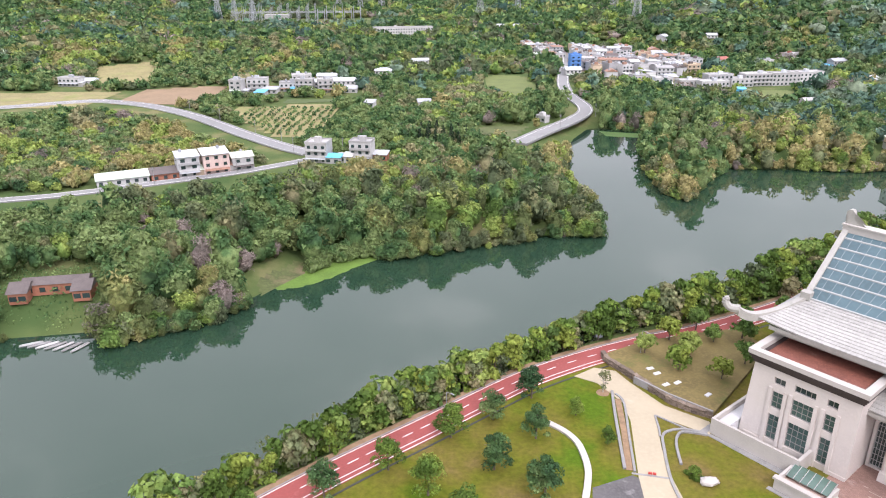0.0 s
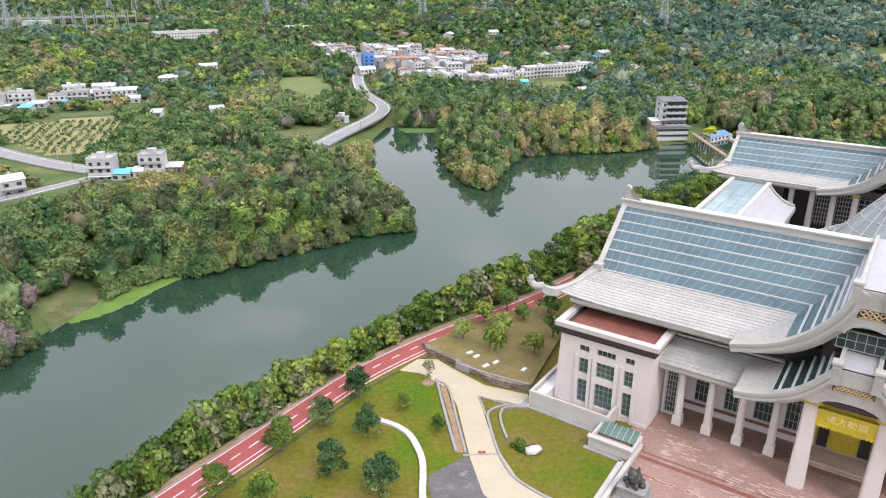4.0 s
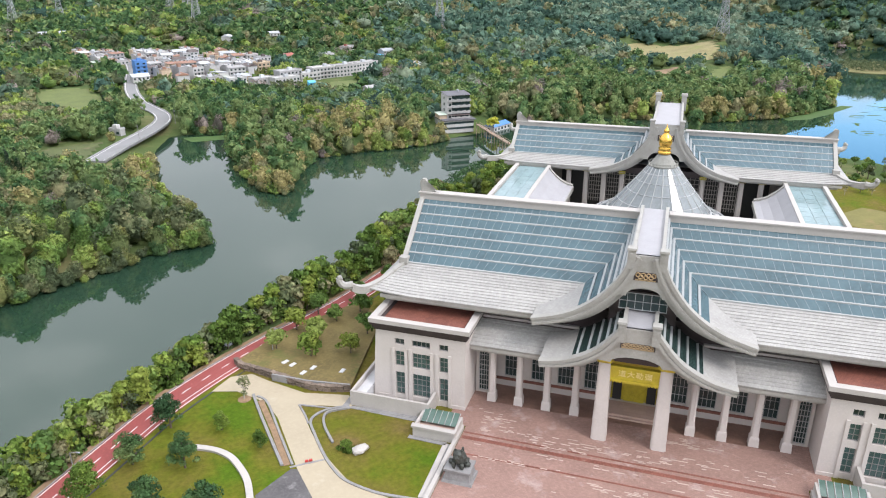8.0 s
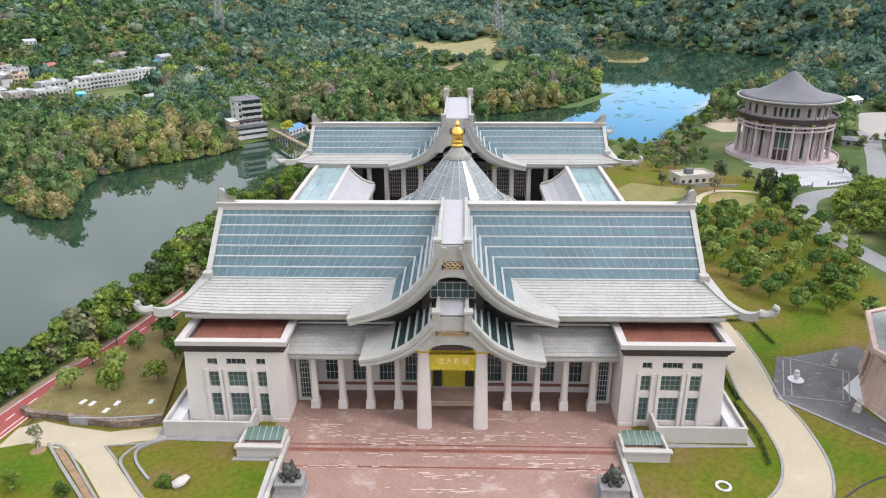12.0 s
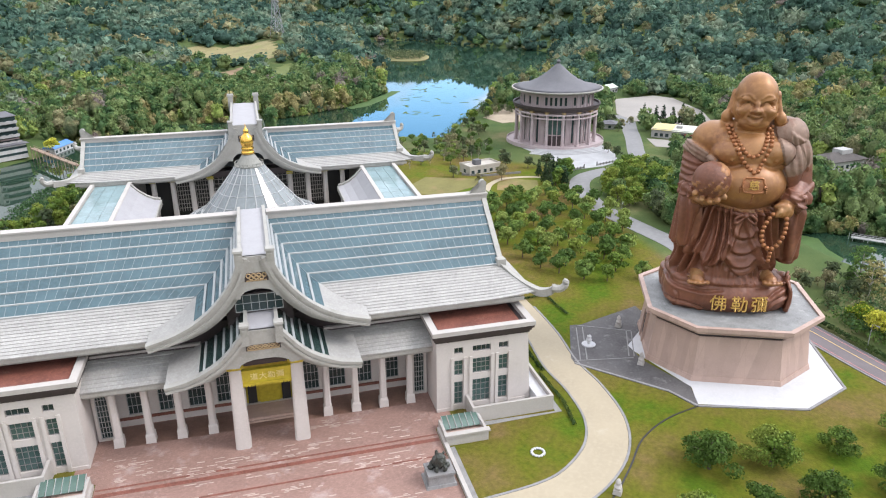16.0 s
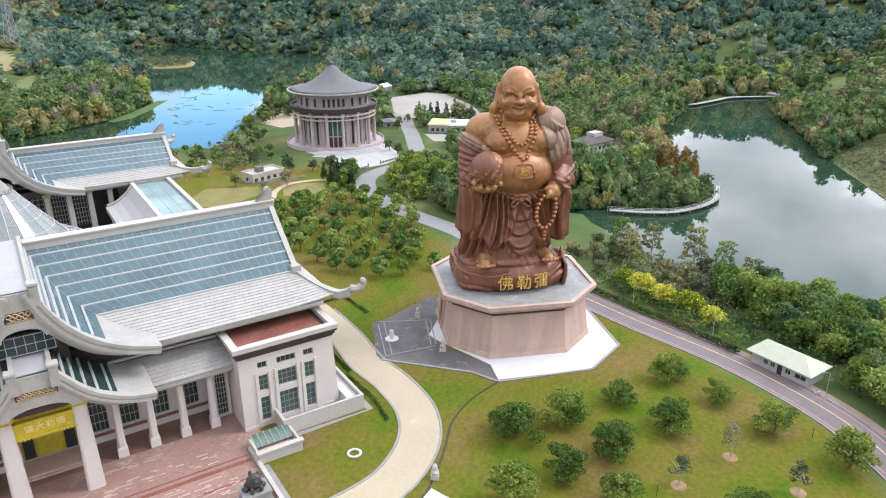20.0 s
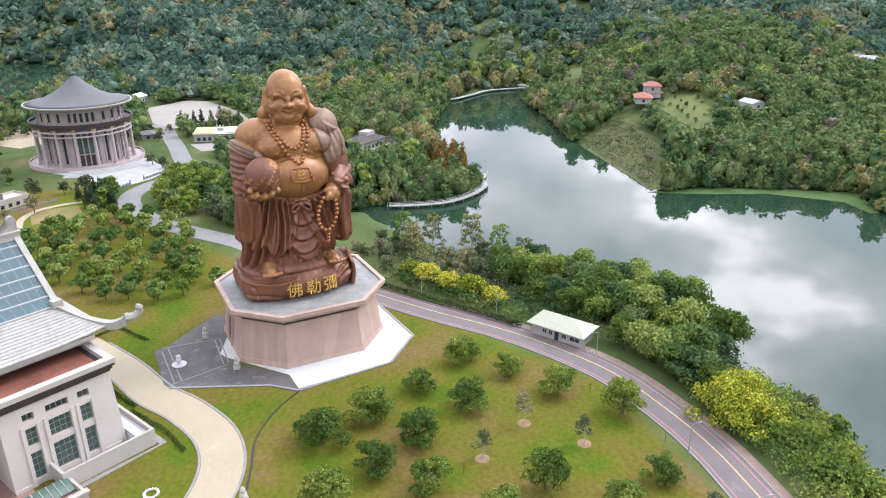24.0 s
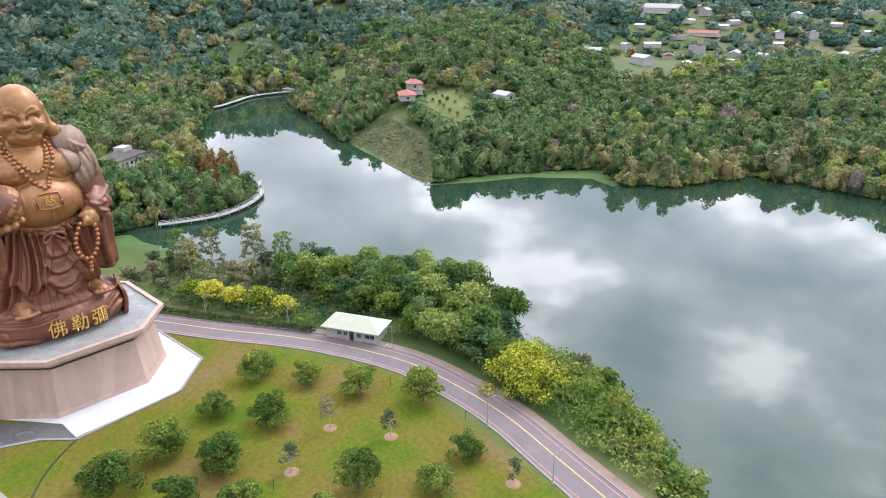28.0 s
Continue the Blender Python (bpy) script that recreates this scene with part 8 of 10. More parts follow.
def house(x, y, yaw, w, d, floors, wall="house_white", roof="flat", roof_mat="house_roof", label="", name="house", fh=3.2, z=None, group="village houses", doors=True, windows=True):
    """A house with its storeys: walls, roof, windows on the two long faces, a door."""
    z0 = ground_at(x, y) - 0.3 if z is None else z
    far_ = math.hypot(x, y)
    ob = thing(name, label or "white rendered village house of %s" % ("one storey", "two storeys", "three storeys", "four storeys", "five storeys", "six storeys")[floors - 1], "house", pose(x, y, z0, 0, 0, yaw), group)
    H_ = floors * fh + 0.3
    bm_ = B()
    box(bm_, -w / 2, w / 2, -d / 2, d / 2, 0, H_)
    part("wall", bm_, M[wall], ob)
    bm_ = B()
    if roof == "flat":
        t = 0.25
        box(bm_, -w / 2 - 0.15, w / 2 + 0.15, -d / 2 - 0.15, d / 2 + 0.15, H_, H_ + 0.2)
        for q in (-1, 1):
            box(bm_, -w / 2 - 0.15, w / 2 + 0.15, *sorted((q * (d / 2 + 0.15), q * (d / 2 - 0.1))), H_ + 0.2, H_ + 1.0)
            box(bm_, *sorted((q * (w / 2 + 0.15), q * (w / 2 - 0.1))), -d / 2 + 0.1, d / 2 - 0.1, H_ + 0.2, H_ + 1.0)
        part("roof", bm_, M[wall], ob)
        bm_ = B()
        a_ = HG.uniform(-0.2, 0.2) * w
        box(bm_, a_ - 1.6, a_ + 1.6, -1.2, 1.8, H_ + 0.2, H_ + 2.6)
        part("stair_head", bm_, M[roof_mat], ob)
    elif roof == "gable":
        e = 0.5
        loft(bm_, [[(q * (w / 2 + e), -d / 2 - e, H_), (q * (w / 2 + e), d / 2 + e, H_), (q * (w / 2 + e), 0, H_ + d * 0.22)] for q in (-1, 1)])
        part("roof", bm_, M[roof_mat], ob)
    elif roof == "hip":
        e = 0.8
        k = min(w, d) * 0.5
        base = [(-w / 2 - e, -d / 2 - e), (w / 2 + e, -d / 2 - e), (w / 2 + e, d / 2 + e), (-w / 2 - e, d / 2 + e)]
        top = [(-w / 2 + k, -0.05 * d), (w / 2 - k, -0.05 * d), (w / 2 - k, 0.05 * d), (-w / 2 + k, 0.05 * d)]
        prism(bm_, base, H_, H_ + 0.25)
        prism(bm_, base, H_ + 0.25, H_ + 0.25 + k * 0.42, top)
        part("roof", bm_, M[roof_mat], ob)
    else:
        loft(bm_, [[(q * (w / 2 + 0.4), -d / 2 - 0.9, H_ - 0.1), (q * (w / 2 + 0.4), d / 2 + 0.4, H_ + 0.9), (q * (w / 2 + 0.4), d / 2 + 0.4, H_ + 1.05), (q * (w / 2 + 0.4), -d / 2 - 0.9, H_ + 0.05)] for q in (-1, 1)])
        part("roof", bm_, M[roof_mat], ob)
    if windows:
        n = max(2, int(w / 3.4))
        for f in range(floors):
            for k in range(n):
                xx = -w / 2 + w * (k + 0.5) / n
                wm = win_mesh(1.6 if n > 2 else 2.0, 1.5)
                for q in (-1,):
                    o = new("window", wm)
                    o.parent = ob
                    o.matrix_local = pose(xx, q * d / 2, f * fh + 1.0, 0, 0, 0 if q == -1 else 180)
            if math.hypot(x, y) > 560:
                continue
            o = new("window", win_mesh(1.6, 1.5))
            o.parent = ob
            o.matrix_local = pose(-w / 2, 0, f * fh + 1.0, 0, 0, -90)
        if floors > 1 and far_ < 960 and w < 19:
            q = HG.choice((-1, 1))
            aw, ah, ad = HG.uniform(2.6, 5.0), HG.uniform(2.8, 3.6), HG.uniform(0.6, 0.95) * d
            bm_ = B()
            a0, a1 = sorted((q * (w / 2 + 0.03), q * (w / 2 + aw)))
            box(bm_, a0, a1, -d / 2 + 0.2, -d / 2 + ad, 0, ah)
            part("annex", bm_, M[HG.choice(("house_grey", "house_tan", "house_white"))], ob)
            bm_ = B()
            e0, e1 = (a0, a1 + 0.4) if q > 0 else (a0 - 0.4, a1)
            loft(bm_, [[(e, -d / 2 - 0.7, ah - 0.1), (e, -d / 2 + ad + 0.2, ah + 0.5), (e, -d / 2 + ad + 0.2, ah + 0.62), (e, -d / 2 - 0.7, ah + 0.02)] for e in (e0, e1)])
            part("annex_roof", bm_, M[HG.choice(("house_roof", "roof_rust", "roof_green", "roof_dark", "roof_blue"))], ob)
            bm_ = B()
            lathe(bm_, [(0.7, H_ + 0.3), (0.75, H_ + 0.9), (0.75, H_ + 2.0), (0.3, H_ + 2.4)], HG.uniform(-0.3, 0.3) * w, 0.25 * d, 8)
            part("water_tank", bm_, M["steel"], ob)
            bm_ = B()
            loft(bm_, [[(e, -d / 2 - 2.0, 2.5), (e, -d / 2 - 0.02, 3.0), (e, -d / 2 - 0.02, 3.12), (e, -d / 2 - 2.0, 2.62)] for e in (-w / 2 + 0.4, w / 2 - 0.4)])
            part("awning", bm_, M[HG.choice(("house_roof", "roof_rust", "roof_dark", "roof_green"))], ob)
        if floors > 1 and HG.random() < 0.6:
            for f in range(1, floors):
                bm_ = B()
                box(bm_, -w / 2 + 0.3, w / 2 - 0.3, -d / 2 - 1.2, -d / 2 - 0.02, f * fh - 0.1, f * fh + 0.08)
                box(bm_, -w / 2 + 0.3, w / 2 - 0.3, -d / 2 - 1.2, -d / 2 - 1.1, f * fh + 0.08, f * fh + 0.95)
                part("balcony", bm_, M[wall], ob)
    NO_SPOT.append((x, y, max(w, d) * 0.55 + 5))
    NO_SPOT.append((x * (1 - 13 / far_), y * (1 - 13 / far_), max(w, d) * 0.5 + 4))
    return ob


M["house_tan"] = material("tan_render", (0.46, 0.36, 0.26), 0.8, vary=0.2, scale=0.3, fine=2, per_piece=0.2)
M["house_pink"] = material("pink_render", (0.55, 0.42, 0.38), 0.8, vary=0.2, scale=0.3, fine=2, per_piece=0.1)
M["brick"] = material("red_brick", (0.32, 0.13, 0.08), 0.85, vary=0.3, scale=0.5, fine=4)
M["roof_dark"] = material("dark_tiles", (0.11, 0.09, 0.085), 0.7, vary=0.3, scale=0.4, fine=3)
M["roof_guard"] = material("pale_green_cream_sheet", (0.38, 0.405, 0.31), 0.55, vary=0.12, scale=0.4, fine=2, stain=((0.30, 0.32, 0.25), 0.5, 0.6))
M["roof_villa"] = material("dark_hipped_tiles", (0.105, 0.095, 0.09), 0.85, vary=0.25, scale=0.4, fine=3, spec=0.2)
M["roof_green"] = material("pale_green_sheet", (0.50, 0.58, 0.48), 0.6, vary=0.15, scale=0.3, fine=2)
M["roof_rust"] = material("faded_rust_sheet", (0.30, 0.17, 0.12), 0.8, vary=0.3, scale=0.4, fine=2)
M["roof_blue"] = material("blue_sheet", (0.10, 0.45, 0.70), 0.6, vary=0.15, scale=0.3, fine=2)
M["timber"] = material("weathered_timber", (0.30, 0.22, 0.16), 0.85, vary=0.3, scale=0.6, fine=4)

# village beyond the bridge road
VILLAGE = [(112, 668), (150, 642), (205, 640), (236, 716), (222, 800), (170, 862), (118, 905), (66, 880), (96, 800)]
for x, y in jitter_fill(VILLAGE, 14.5, 2.6):
    if off_line([(x, y)], [(92, 647), (106, 726), (118, 800), (122, 880)])[0] < 8:
        continue
    kind = HG.random()
    house(x, y, 8 + HG.choice((0, 0, 90)) + HG.uniform(-12, 12), HG.uniform(8, 15), HG.uniform(8, 12), HG.choice((1, 2, 2, 2, 3, 3)), HG.choice(("house_white", "house_white", "house_grey", "house_grey", "house_tan")), HG.choice(("flat", "flat", "shed", "gable")), HG.choice(("house_roof", "house_roof", "roof_rust", "roof_dark", "house_white")))
open_ground(VILLAGE, 2.0)
for x, y in jitter_fill(VILLAGE, 30, 9):
    plant("broad", x, y, ground_at(x, y), PRNG.uniform(0.5, 0.8))
house(108.5, 688, 5, 10, 10, 5, "house_blue", "flat", "house_blue", "tall blue clad corner building with white balconies", fh=3.3)
house(104, 668, 5, 14, 10, 2, "house_white", "gable", "house_roof", "white shed-like hall with pale sheet roof")
for x, y, w, fl in ((188, 597, 20, 2), (205, 590, 24, 2), (214, 606, 22, 3), (232, 606, 20, 2), (248, 612, 26, 3), (272, 616, 26, 3), (292, 622, 30, 3), (300, 600, 18, 1), (170, 612, 16, 2), (155, 628, 14, 2)):
    house(x, y, 12, w, 10, fl, "house_white" if w != 22 else "house_grey", "flat" if fl > 1 else "gable", "house_roof", "long white terrace of flats with tiers of balconies" if fl > 1 else "")
house(249, 518, 10, 9, 7, 1, "house_white", "gable", "house_white", "small white cabin in the scrub")
house(341, 616, 35, 26, 14, 1, "house_grey", "gable", "house_roof", "long greenhouse with pale sheet roof")
house(222, 572, 0, 6, 5, 1, "roof_blue", "shed", "roof_blue", "small bright blue shed")
house(384, 640, 0, 12, 9, 1, "brick", "gable", "roof_red", "low brick house with red roof")
house(54, 456, -50, 8, 4, 1, "house_white", "flat", "house_white", "small white roadside booth", doors=False)
for x, y, w, fl, r_ in ((352, 690, 14, 2, "gable"), (330, 740, 16, 2, "flat"), (300, 720, 14, 2, "flat"), (262, 740, 16, 2, "gable"), (240, 880, 14, 2, "gable"), (290, 860, 12, 1, "gable")):
    house(x, y, HG.uniform(0, 60), w, 10, fl, "house_white", r_, HG.choice(("house_roof", "roof_red")))
# hamlet over the fields
for x, y, w, fl, r_ in ((-172, 562, 10, 3, "flat"), (-158, 570, 16, 3, "flat"), (-146, 562, 12, 1, "shed"), (-134, 572, 14, 2, "flat"), (-120, 566, 14, 3, "flat"), (-112, 578, 20, 2, "gable"), (-104, 566, 12, 3, "flat"), (-92, 586, 18, 2, "gable"), (-84, 566, 10, 1, "gable"), (-132, 612, 16, 2, "flat"), (-110, 610, 16, 2, "gable"), (-66, 642, 14, 2, "hip"), (-38, 730, 16, 1, "gable"), (-62, 505, 7, 1, "shed"), (-24, 508, 9, 1, "gable"), (-318, 592, 18, 2, "flat"), (-306, 600, 10, 1, "gable"), (-150, 548, 8, 1, "shed")):
    house(x, y, HG.uniform(-8, 14), w, 9, fl, "house_white" if HG.random() < 0.8 else "house_grey", r_, "roof_blue" if w == 8 else "house_roof", "white farmhouse beside the fields", group="hamlet houses")
house(-75, 1010, 14, 80, 14, 3, "house_white", "flat", "house_white", "long white three storey school", "school", 3.6, group="")
house(60, 1080, 3, 60, 20, 1, "house_white", "gable", "house_roof", "long white factory shed with pale roof", group="")
# houses by the road bend
RB = 28
house(-152, 311, RB, 22, 9, 1, "house_grey", "shed", "roof_green", "low house with pale green sheet roof", group="roadside houses")
house(-136, 319, RB, 12, 9, 1, "brick", "shed", "roof_dark", "low brown house with tarred roof", group="roadside houses")
house(-127, 325, RB, 10, 10, 3, "house_grey", "shed", "house_roof", "grey three storey shop house with blue shutters", group="roadside houses")
house(-116, 331, RB, 12, 11, 3, "house_pink", "shed", "house_roof", "pink three storey terrace house", group="roadside houses")
house(-105, 337, RB, 10, 9, 2, "house_white", "gable", "roof_cream", "white two storey house with cream roof", group="roadside houses")
house(-70, 353, -8, 11, 10, 3, "house_white", "flat", "house_white", "white three storey house above the road", group="roadside houses")
house(-62, 350, -8, 8, 7, 1, "house_white", "gable", "roof_blue", "white shed with bright blue sheet roof", group="roadside houses")
house(-56, 352, -8, 7, 6, 1, "house_white", "gable", "house_white", "small white gabled outbuilding", group="roadside houses")
house(-48.5, 356, -8, 11, 9, 3, "house_white", "flat", "house_white", "white three storey house with roof terrace", group="roadside houses")
house(-39, 357, -8, 7, 6, 1, "brick", "shed", "house_roof", "brick lean-to beside the white house", group="roadside houses")
ob = house(-121, 196, 12, 18, 6, 1, "brick", "gable", "roof_dark", "low red brick farmhouse with dark tiled roof", group="")
house(-129.5, 191.5, 12, 5, 9, 1, "brick", "gable", "roof_dark", "brick side wing of the farmhouse", group="")
house(-112, 194.5, 12, 5, 9, 1, "brick", "gable", "roof_dark", "brick side wing of the farmhouse", group="")
# white block on the far shore with its footbridge
wb = house(242, 381, -12, 15, 11, 4, "house_white", "shed", "slate", "white lakeside block with dark balcony bands", "lakeside_block", 3.6, z=3.0, group="")
bm = B()
box(bm, -12, 8, -11, 5, -7.5, 0.2)
part("lower_block", bm, M["house_white"], wb)
for z in (-5.2, -2.0):
    bm = B()
    box(bm, -12.1, 8.1, -11.1, -10.9, z, z + 1.3)
    part("window_band", bm, M["window"], wb)
bm = B()
box(bm, -12.6, 9.4, -12, 5.4, 0.2, 0.6)
part("lower_roof", bm, M["slate"], wb)
for f in range(4):
    bm = B()
    box(bm, -4.6, 7.6, -7.1, -5.55, f * 3.6 + 0.2, f * 3.6 + 0.4)
    box(bm, -4.6, 7.6, -7.1, -6.95, f * 3.6 + 0.4, f * 3.6 + 1.5)
    part("balcony", bm, M["house_white"], wb)
    bm = B()
    box(bm, -4.4, 7.4, -5.62, -5.52, f * 3.6 + 1.5, f * 3.6 + 3.5)
    part("window_band", bm, M["window"], wb)
NO_SPOT.append((241, 378, 20))
fb = thing("footbridge", "long timber footbridge over the narrows", "bridge")
bm = B()
strip(bm, [(249, 366), (241, 338), (234, 312)], 2.4, 0.5, 0.5)
part("deck", bm, M["timber"], fb)
for s in (-1.15, 1.15):
    bm = B()
    strip(bm, [(249, 366), (241, 338), (234, 312)], 0.12, 1.5, 0.12, s)
    part("handrail", bm, M["timber"], fb)
for k in range(7):
    f = k / 6
    bm = B()
    x, y = 249 - 15 * f, 366 - 54 * f
    for s in (-1, 1):
        box(bm, x + s - 0.15, x + s + 0.15, y - 0.15, y + 0.15, -8, 1.5)
    part("post", bm, M["timber"], fb)
house(268, 372, 20, 18, 8, 1, "house_grey", "gable", "house_blue", "low blue roofed pavilion by the footbridge", group="")
plant("yellow", 258, 362, -2, 0.9)

# guard house at the lane
gh = thing("guard_house", "white guard house with a cream hipped sheet roof", "house", pose(159.6, -61.0, 0.05, 0, 0, 222.5) @ Matrix.Diagonal((0.9, 0.95, 1.1, 1)))
bm = B()
walled(bm, -8.0, 8.0, 0, 2.9, -3.6, -3.4, [(-0.6, 0.8, 0, 2.3), (1.6, 3.2, 0.9, 2.2), (4.2, 7.4, 0.9, 2.2), (-2.6, -1.2, 0.9, 2.2), (-4.6, -3.2, 0.9, 2.2)])
box(bm, -8.0, 8.0, 3.4, 3.6, 0, 2.9)
for x in (-8.0, 7.8):
    box(bm, x, x + 0.2, -3.4, 3.4, 0, 2.9)
part("wall", bm, M["house_white"], gh)
for a, b in ((1.6, 3.2), (4.2, 7.4), (-2.6, -1.2), (-4.6, -3.2)):
    window_at(gh, a, b, 0.9, 2.2, -3.5, 2, 1, M["window"], M["mullion"])
bm = B()
box(bm, -0.6, 0.8, -3.48, -3.42, 0, 2.3)
part("door", bm, M["window"], gh)
bm = B()
base = [(-9.2, -4.8), (9.2, -4.8), (9.2, 4.8), (-9.2, 4.8)]
prism(bm, base, 2.9, 3.1)
prism(bm, base, 3.1, 5.0, [(-4.4, -0.06), (4.4, -0.06), (4.4, 0.06), (-4.4, 0.06)])
part("roof", bm, M["roof_guard"], gh)
sc = thing("scooter", "small white parked motor scooter", "scooter", pose(149.5, -64.6, 0.1, 0, 0, 60))
bm = B()
loft(bm, [[(x, y * w, z) for y, z in ((-1, 0), (1, 0), (0.8, h), (-0.8, h))] for x, w, h in ((-0.8, 0.12, 0.75), (-0.3, 0.2, 0.8), (0.1, 0.15, 0.35), (0.5, 0.15, 0.35), (0.65, 0.14, 1.0), (0.75, 0.1, 1.05))])
part("body", bm, M["house_white"], sc)
for x in (-0.6, 0.65):
    bm = B()
    loft(bm, [[(x + 0.25 * math.cos(k * 0.5236), yy, 0.22 + 0.25 * math.sin(k * 0.5236)) for k in range(12)] for yy in (-0.06, 0.06)])
    part("wheel", bm, M["black"], sc)


def lamp_post(x, y, yaw, h=7.0):
    ob_ = thing("street_lamp", "slim grey street lamp with a short arm", "lamp", pose(x, y, 0, 0, 0, yaw), "street lamps")
    bm_ = B()
    tube(bm_, [(0, 0, 0), (0, 0, h)], [0.11, 0.07], 8)
    lathe(bm_, [(0.22, 0), (0.2, 0.5), (0.1, 0.6)], n=8)
    part("pole", bm_, M["steel"], ob_)
    bm_ = B()
    tube(bm_, [(0, 0, h - 0.1), (0.6, 0, h + 0.25), (1.4, 0, h + 0.3)], 0.05, 6)
    part("arm", bm_, M["steel"], ob_)
    bm_ = B()
    taper(bm_, 1.3, 2.1, -0.15, 0.15, h + 0.22, h + 0.38, 0.08, 0.04)
    part("head", bm_, M["steel"], ob_)


for x, y, yaw in ((189.5, -28, 220), (173, -46.5, 220), (147, -65.5, 100), (107.5, -69.2, -90), (86, -70.2, -90), (262, 50, 0), (-2, 129.5, -40), (46, 158, -60)):
    lamp_post(x, y, yaw)
for x, y, s in ((132, -58, 0), (112, -66.5, 0), (97, -40, 0), (110, -24, 0)):
    bm = B()
    tube(bm, [(0, 0, 0), (0, 0, 2.2)], 0.06, 6)
    lathe(bm, [(0.1, 2.2), (0.14, 2.35), (0.02, 2.5)], n=6)
    solid("bollard_lamp", bm, M["black"], "thin dark garden lamp post", "lamp", "garden lamps", m=Matrix.Translation((x, y, 0)))

# round hall
rh = thing("round_hall", "round pinkish stone hall with a conical grey roof", "hall", Matrix.Translation((386, 114.5, 0)))
bm = B()
lathe(bm, [(27.0, 0), (27.0, 1.0), (26.2, 1.0)], n=64)
part("terrace", bm, M["hallstone"], rh)
bm = B()
lathe(bm, [(26.9, 1.0), (26.9, 1.9), (26.5, 1.9), (26.5, 1.0)], n=64, caps=False)
part("terrace_rail", bm, M["hallstone"], rh)
bm = B()
lathe(bm, [(18.6, 1.0), (18.6, 19.6)], n=64)
part("drum_wall", bm, M["hallstone"], rh)
bm = B()
lathe(bm, [(21.0, 19.0), (23.0, 19.6), (23.6, 20.4), (23.6, 21.0), (24.0, 21.4), (24.0, 22.0), (23.2, 22.0), (23.2, 21.0), (18, 21.0)], n=64)
part("balcony_ring", bm, M["dark"], rh, "dark moulded balcony ring")
bm = B()
lathe(bm, [(22.8, 17.6), (22.8, 18.4), (21.4, 18.4), (21.4, 17.6)], n=64, caps=False)
lathe(bm, [(22.8, 15.6), (22.8, 16.2), (21.6, 16.2), (21.6, 15.6)], n=64, caps=False)
part("ring_beam", bm, M["hallstone"], rh)
bm = B()
lathe(bm, [(19.6, 21.0), (19.6, 28.6)], n=64)
part("upper_drum", bm, M["hallstone"], rh)
bm = B()
lathe(bm, [(19.8, 28.2), (24.2, 28.9), (24.9, 29.4), (24.9, 29.9), (23.6, 30.0)], n=64)
part("eave_ring", bm, M["roof_stone"], rh)
bm = B()
lathe(bm, [(24.2, 29.95), (20.5, 30.6), (16.0, 31.9), (11.0, 34.2), (6.5, 37.2), (2.6, 40.6), (1.0, 42.0)], n=64)
part("roof", bm, M["slate"], rh, "", True)
bm = B()
lathe(bm, [(1.0, 41.8), (0.6, 42.3), (1.1, 43.0), (1.1, 43.5), (0.4, 44.2), (0.05, 44.6)], n=16)
part("finial", bm, M["slate"], rh)
for k in range(16):
    a0 = radians(196 + 22.5 * (k + 0.5))
    m = pose(22.0 * math.cos(a0), 22.0 * math.sin(a0), 1.0, 0, 0, math.degrees(a0) + 90)
    bm = B()
    taper(bm, -1.1, 1.1, -1.1, 1.1, 0, 0.7, 0.1, 0.1, m)
    prism_pts = [(0.85 * math.cos(j * 0.7854 + 0.39), 0.85 * math.sin(j * 0.7854 + 0.39)) for j in range(8)]
    lo_, hi_ = prism(bm, prism_pts, 0.7, 17.4, [(0.82 * x, 0.82 * y) for x, y in prism_pts])
    bmesh.ops.transform(bm, matrix=m, verts=lo_ + hi_)
    part("column", bm, M["hallstone"], rh)
    bm = B()
    taper(bm, -0.8, 0.8, -0.8, 0.8, 17.4, 18.6, -0.35, -0.35, m)
    part("capital", bm, M["ornament"], rh, "small tan capital")
for k in range(48):
    a0 = radians(196 + 7.5 * k)
    m = pose(18.55 * math.cos(a0), 18.55 * math.sin(a0), 0, 0, 0, math.degrees(a0) + 90)
    door = k in (47, 0, 1)
    bay = door or k % 2 == 0
    if bay:
        bm = B()
        box(bm, -1.2 if door else -0.55, 1.2 if door else 0.55, -0.16, 0.16, 7.0 if door else 2.2, 17.6, m)
        part("window", bm, M["window_green"] if door else M["window"], rh)
    if door:
        bm = B()
        box(bm, -1.15, 1.15, -0.25, 0.2, 1.0, 6.4, m)
        part("door", bm, M["dark"], rh, "dark tall door leaf")
    if bay:
        bm = B()
        box(bm, -0.6, 0.6, -1.17, -0.9, 22.6, 26.8, m)
        part("upper_window", bm, M["window"], rh)
    bm = B()
    m2 = pose(18.7 * math.cos(a0 + 0.065), 18.7 * math.sin(a0 + 0.065), 0, 0, 0, math.degrees(a0 + 0.065) + 90)
    box(bm, -0.28, 0.28, -0.35, 0.2, 1.0, 19.0, m2)
    box(bm, -0.2, 0.2, -1.3, -0.85, 21.2, 28.2, m2)
    part("pilaster", bm, M["hallstone"], rh)
M["forecourt"] = material("pale_forecourt_paving", (0.36, 0.365, 0.37), 0.75, vary=0.15, scale=0.2, fine=2)
M["sand"] = material("beige_gravel", (0.34, 0.28, 0.20), 0.9, vary=0.2, scale=0.08, fine=0.8)
M["drylawn"] = material("dry_lawn", (0.17, 0.155, 0.045), 0.95, vary=0.25, scale=0.15, fine=1.2, stain=((0.25, 0.16, 0.075), 0.06, 0.53))
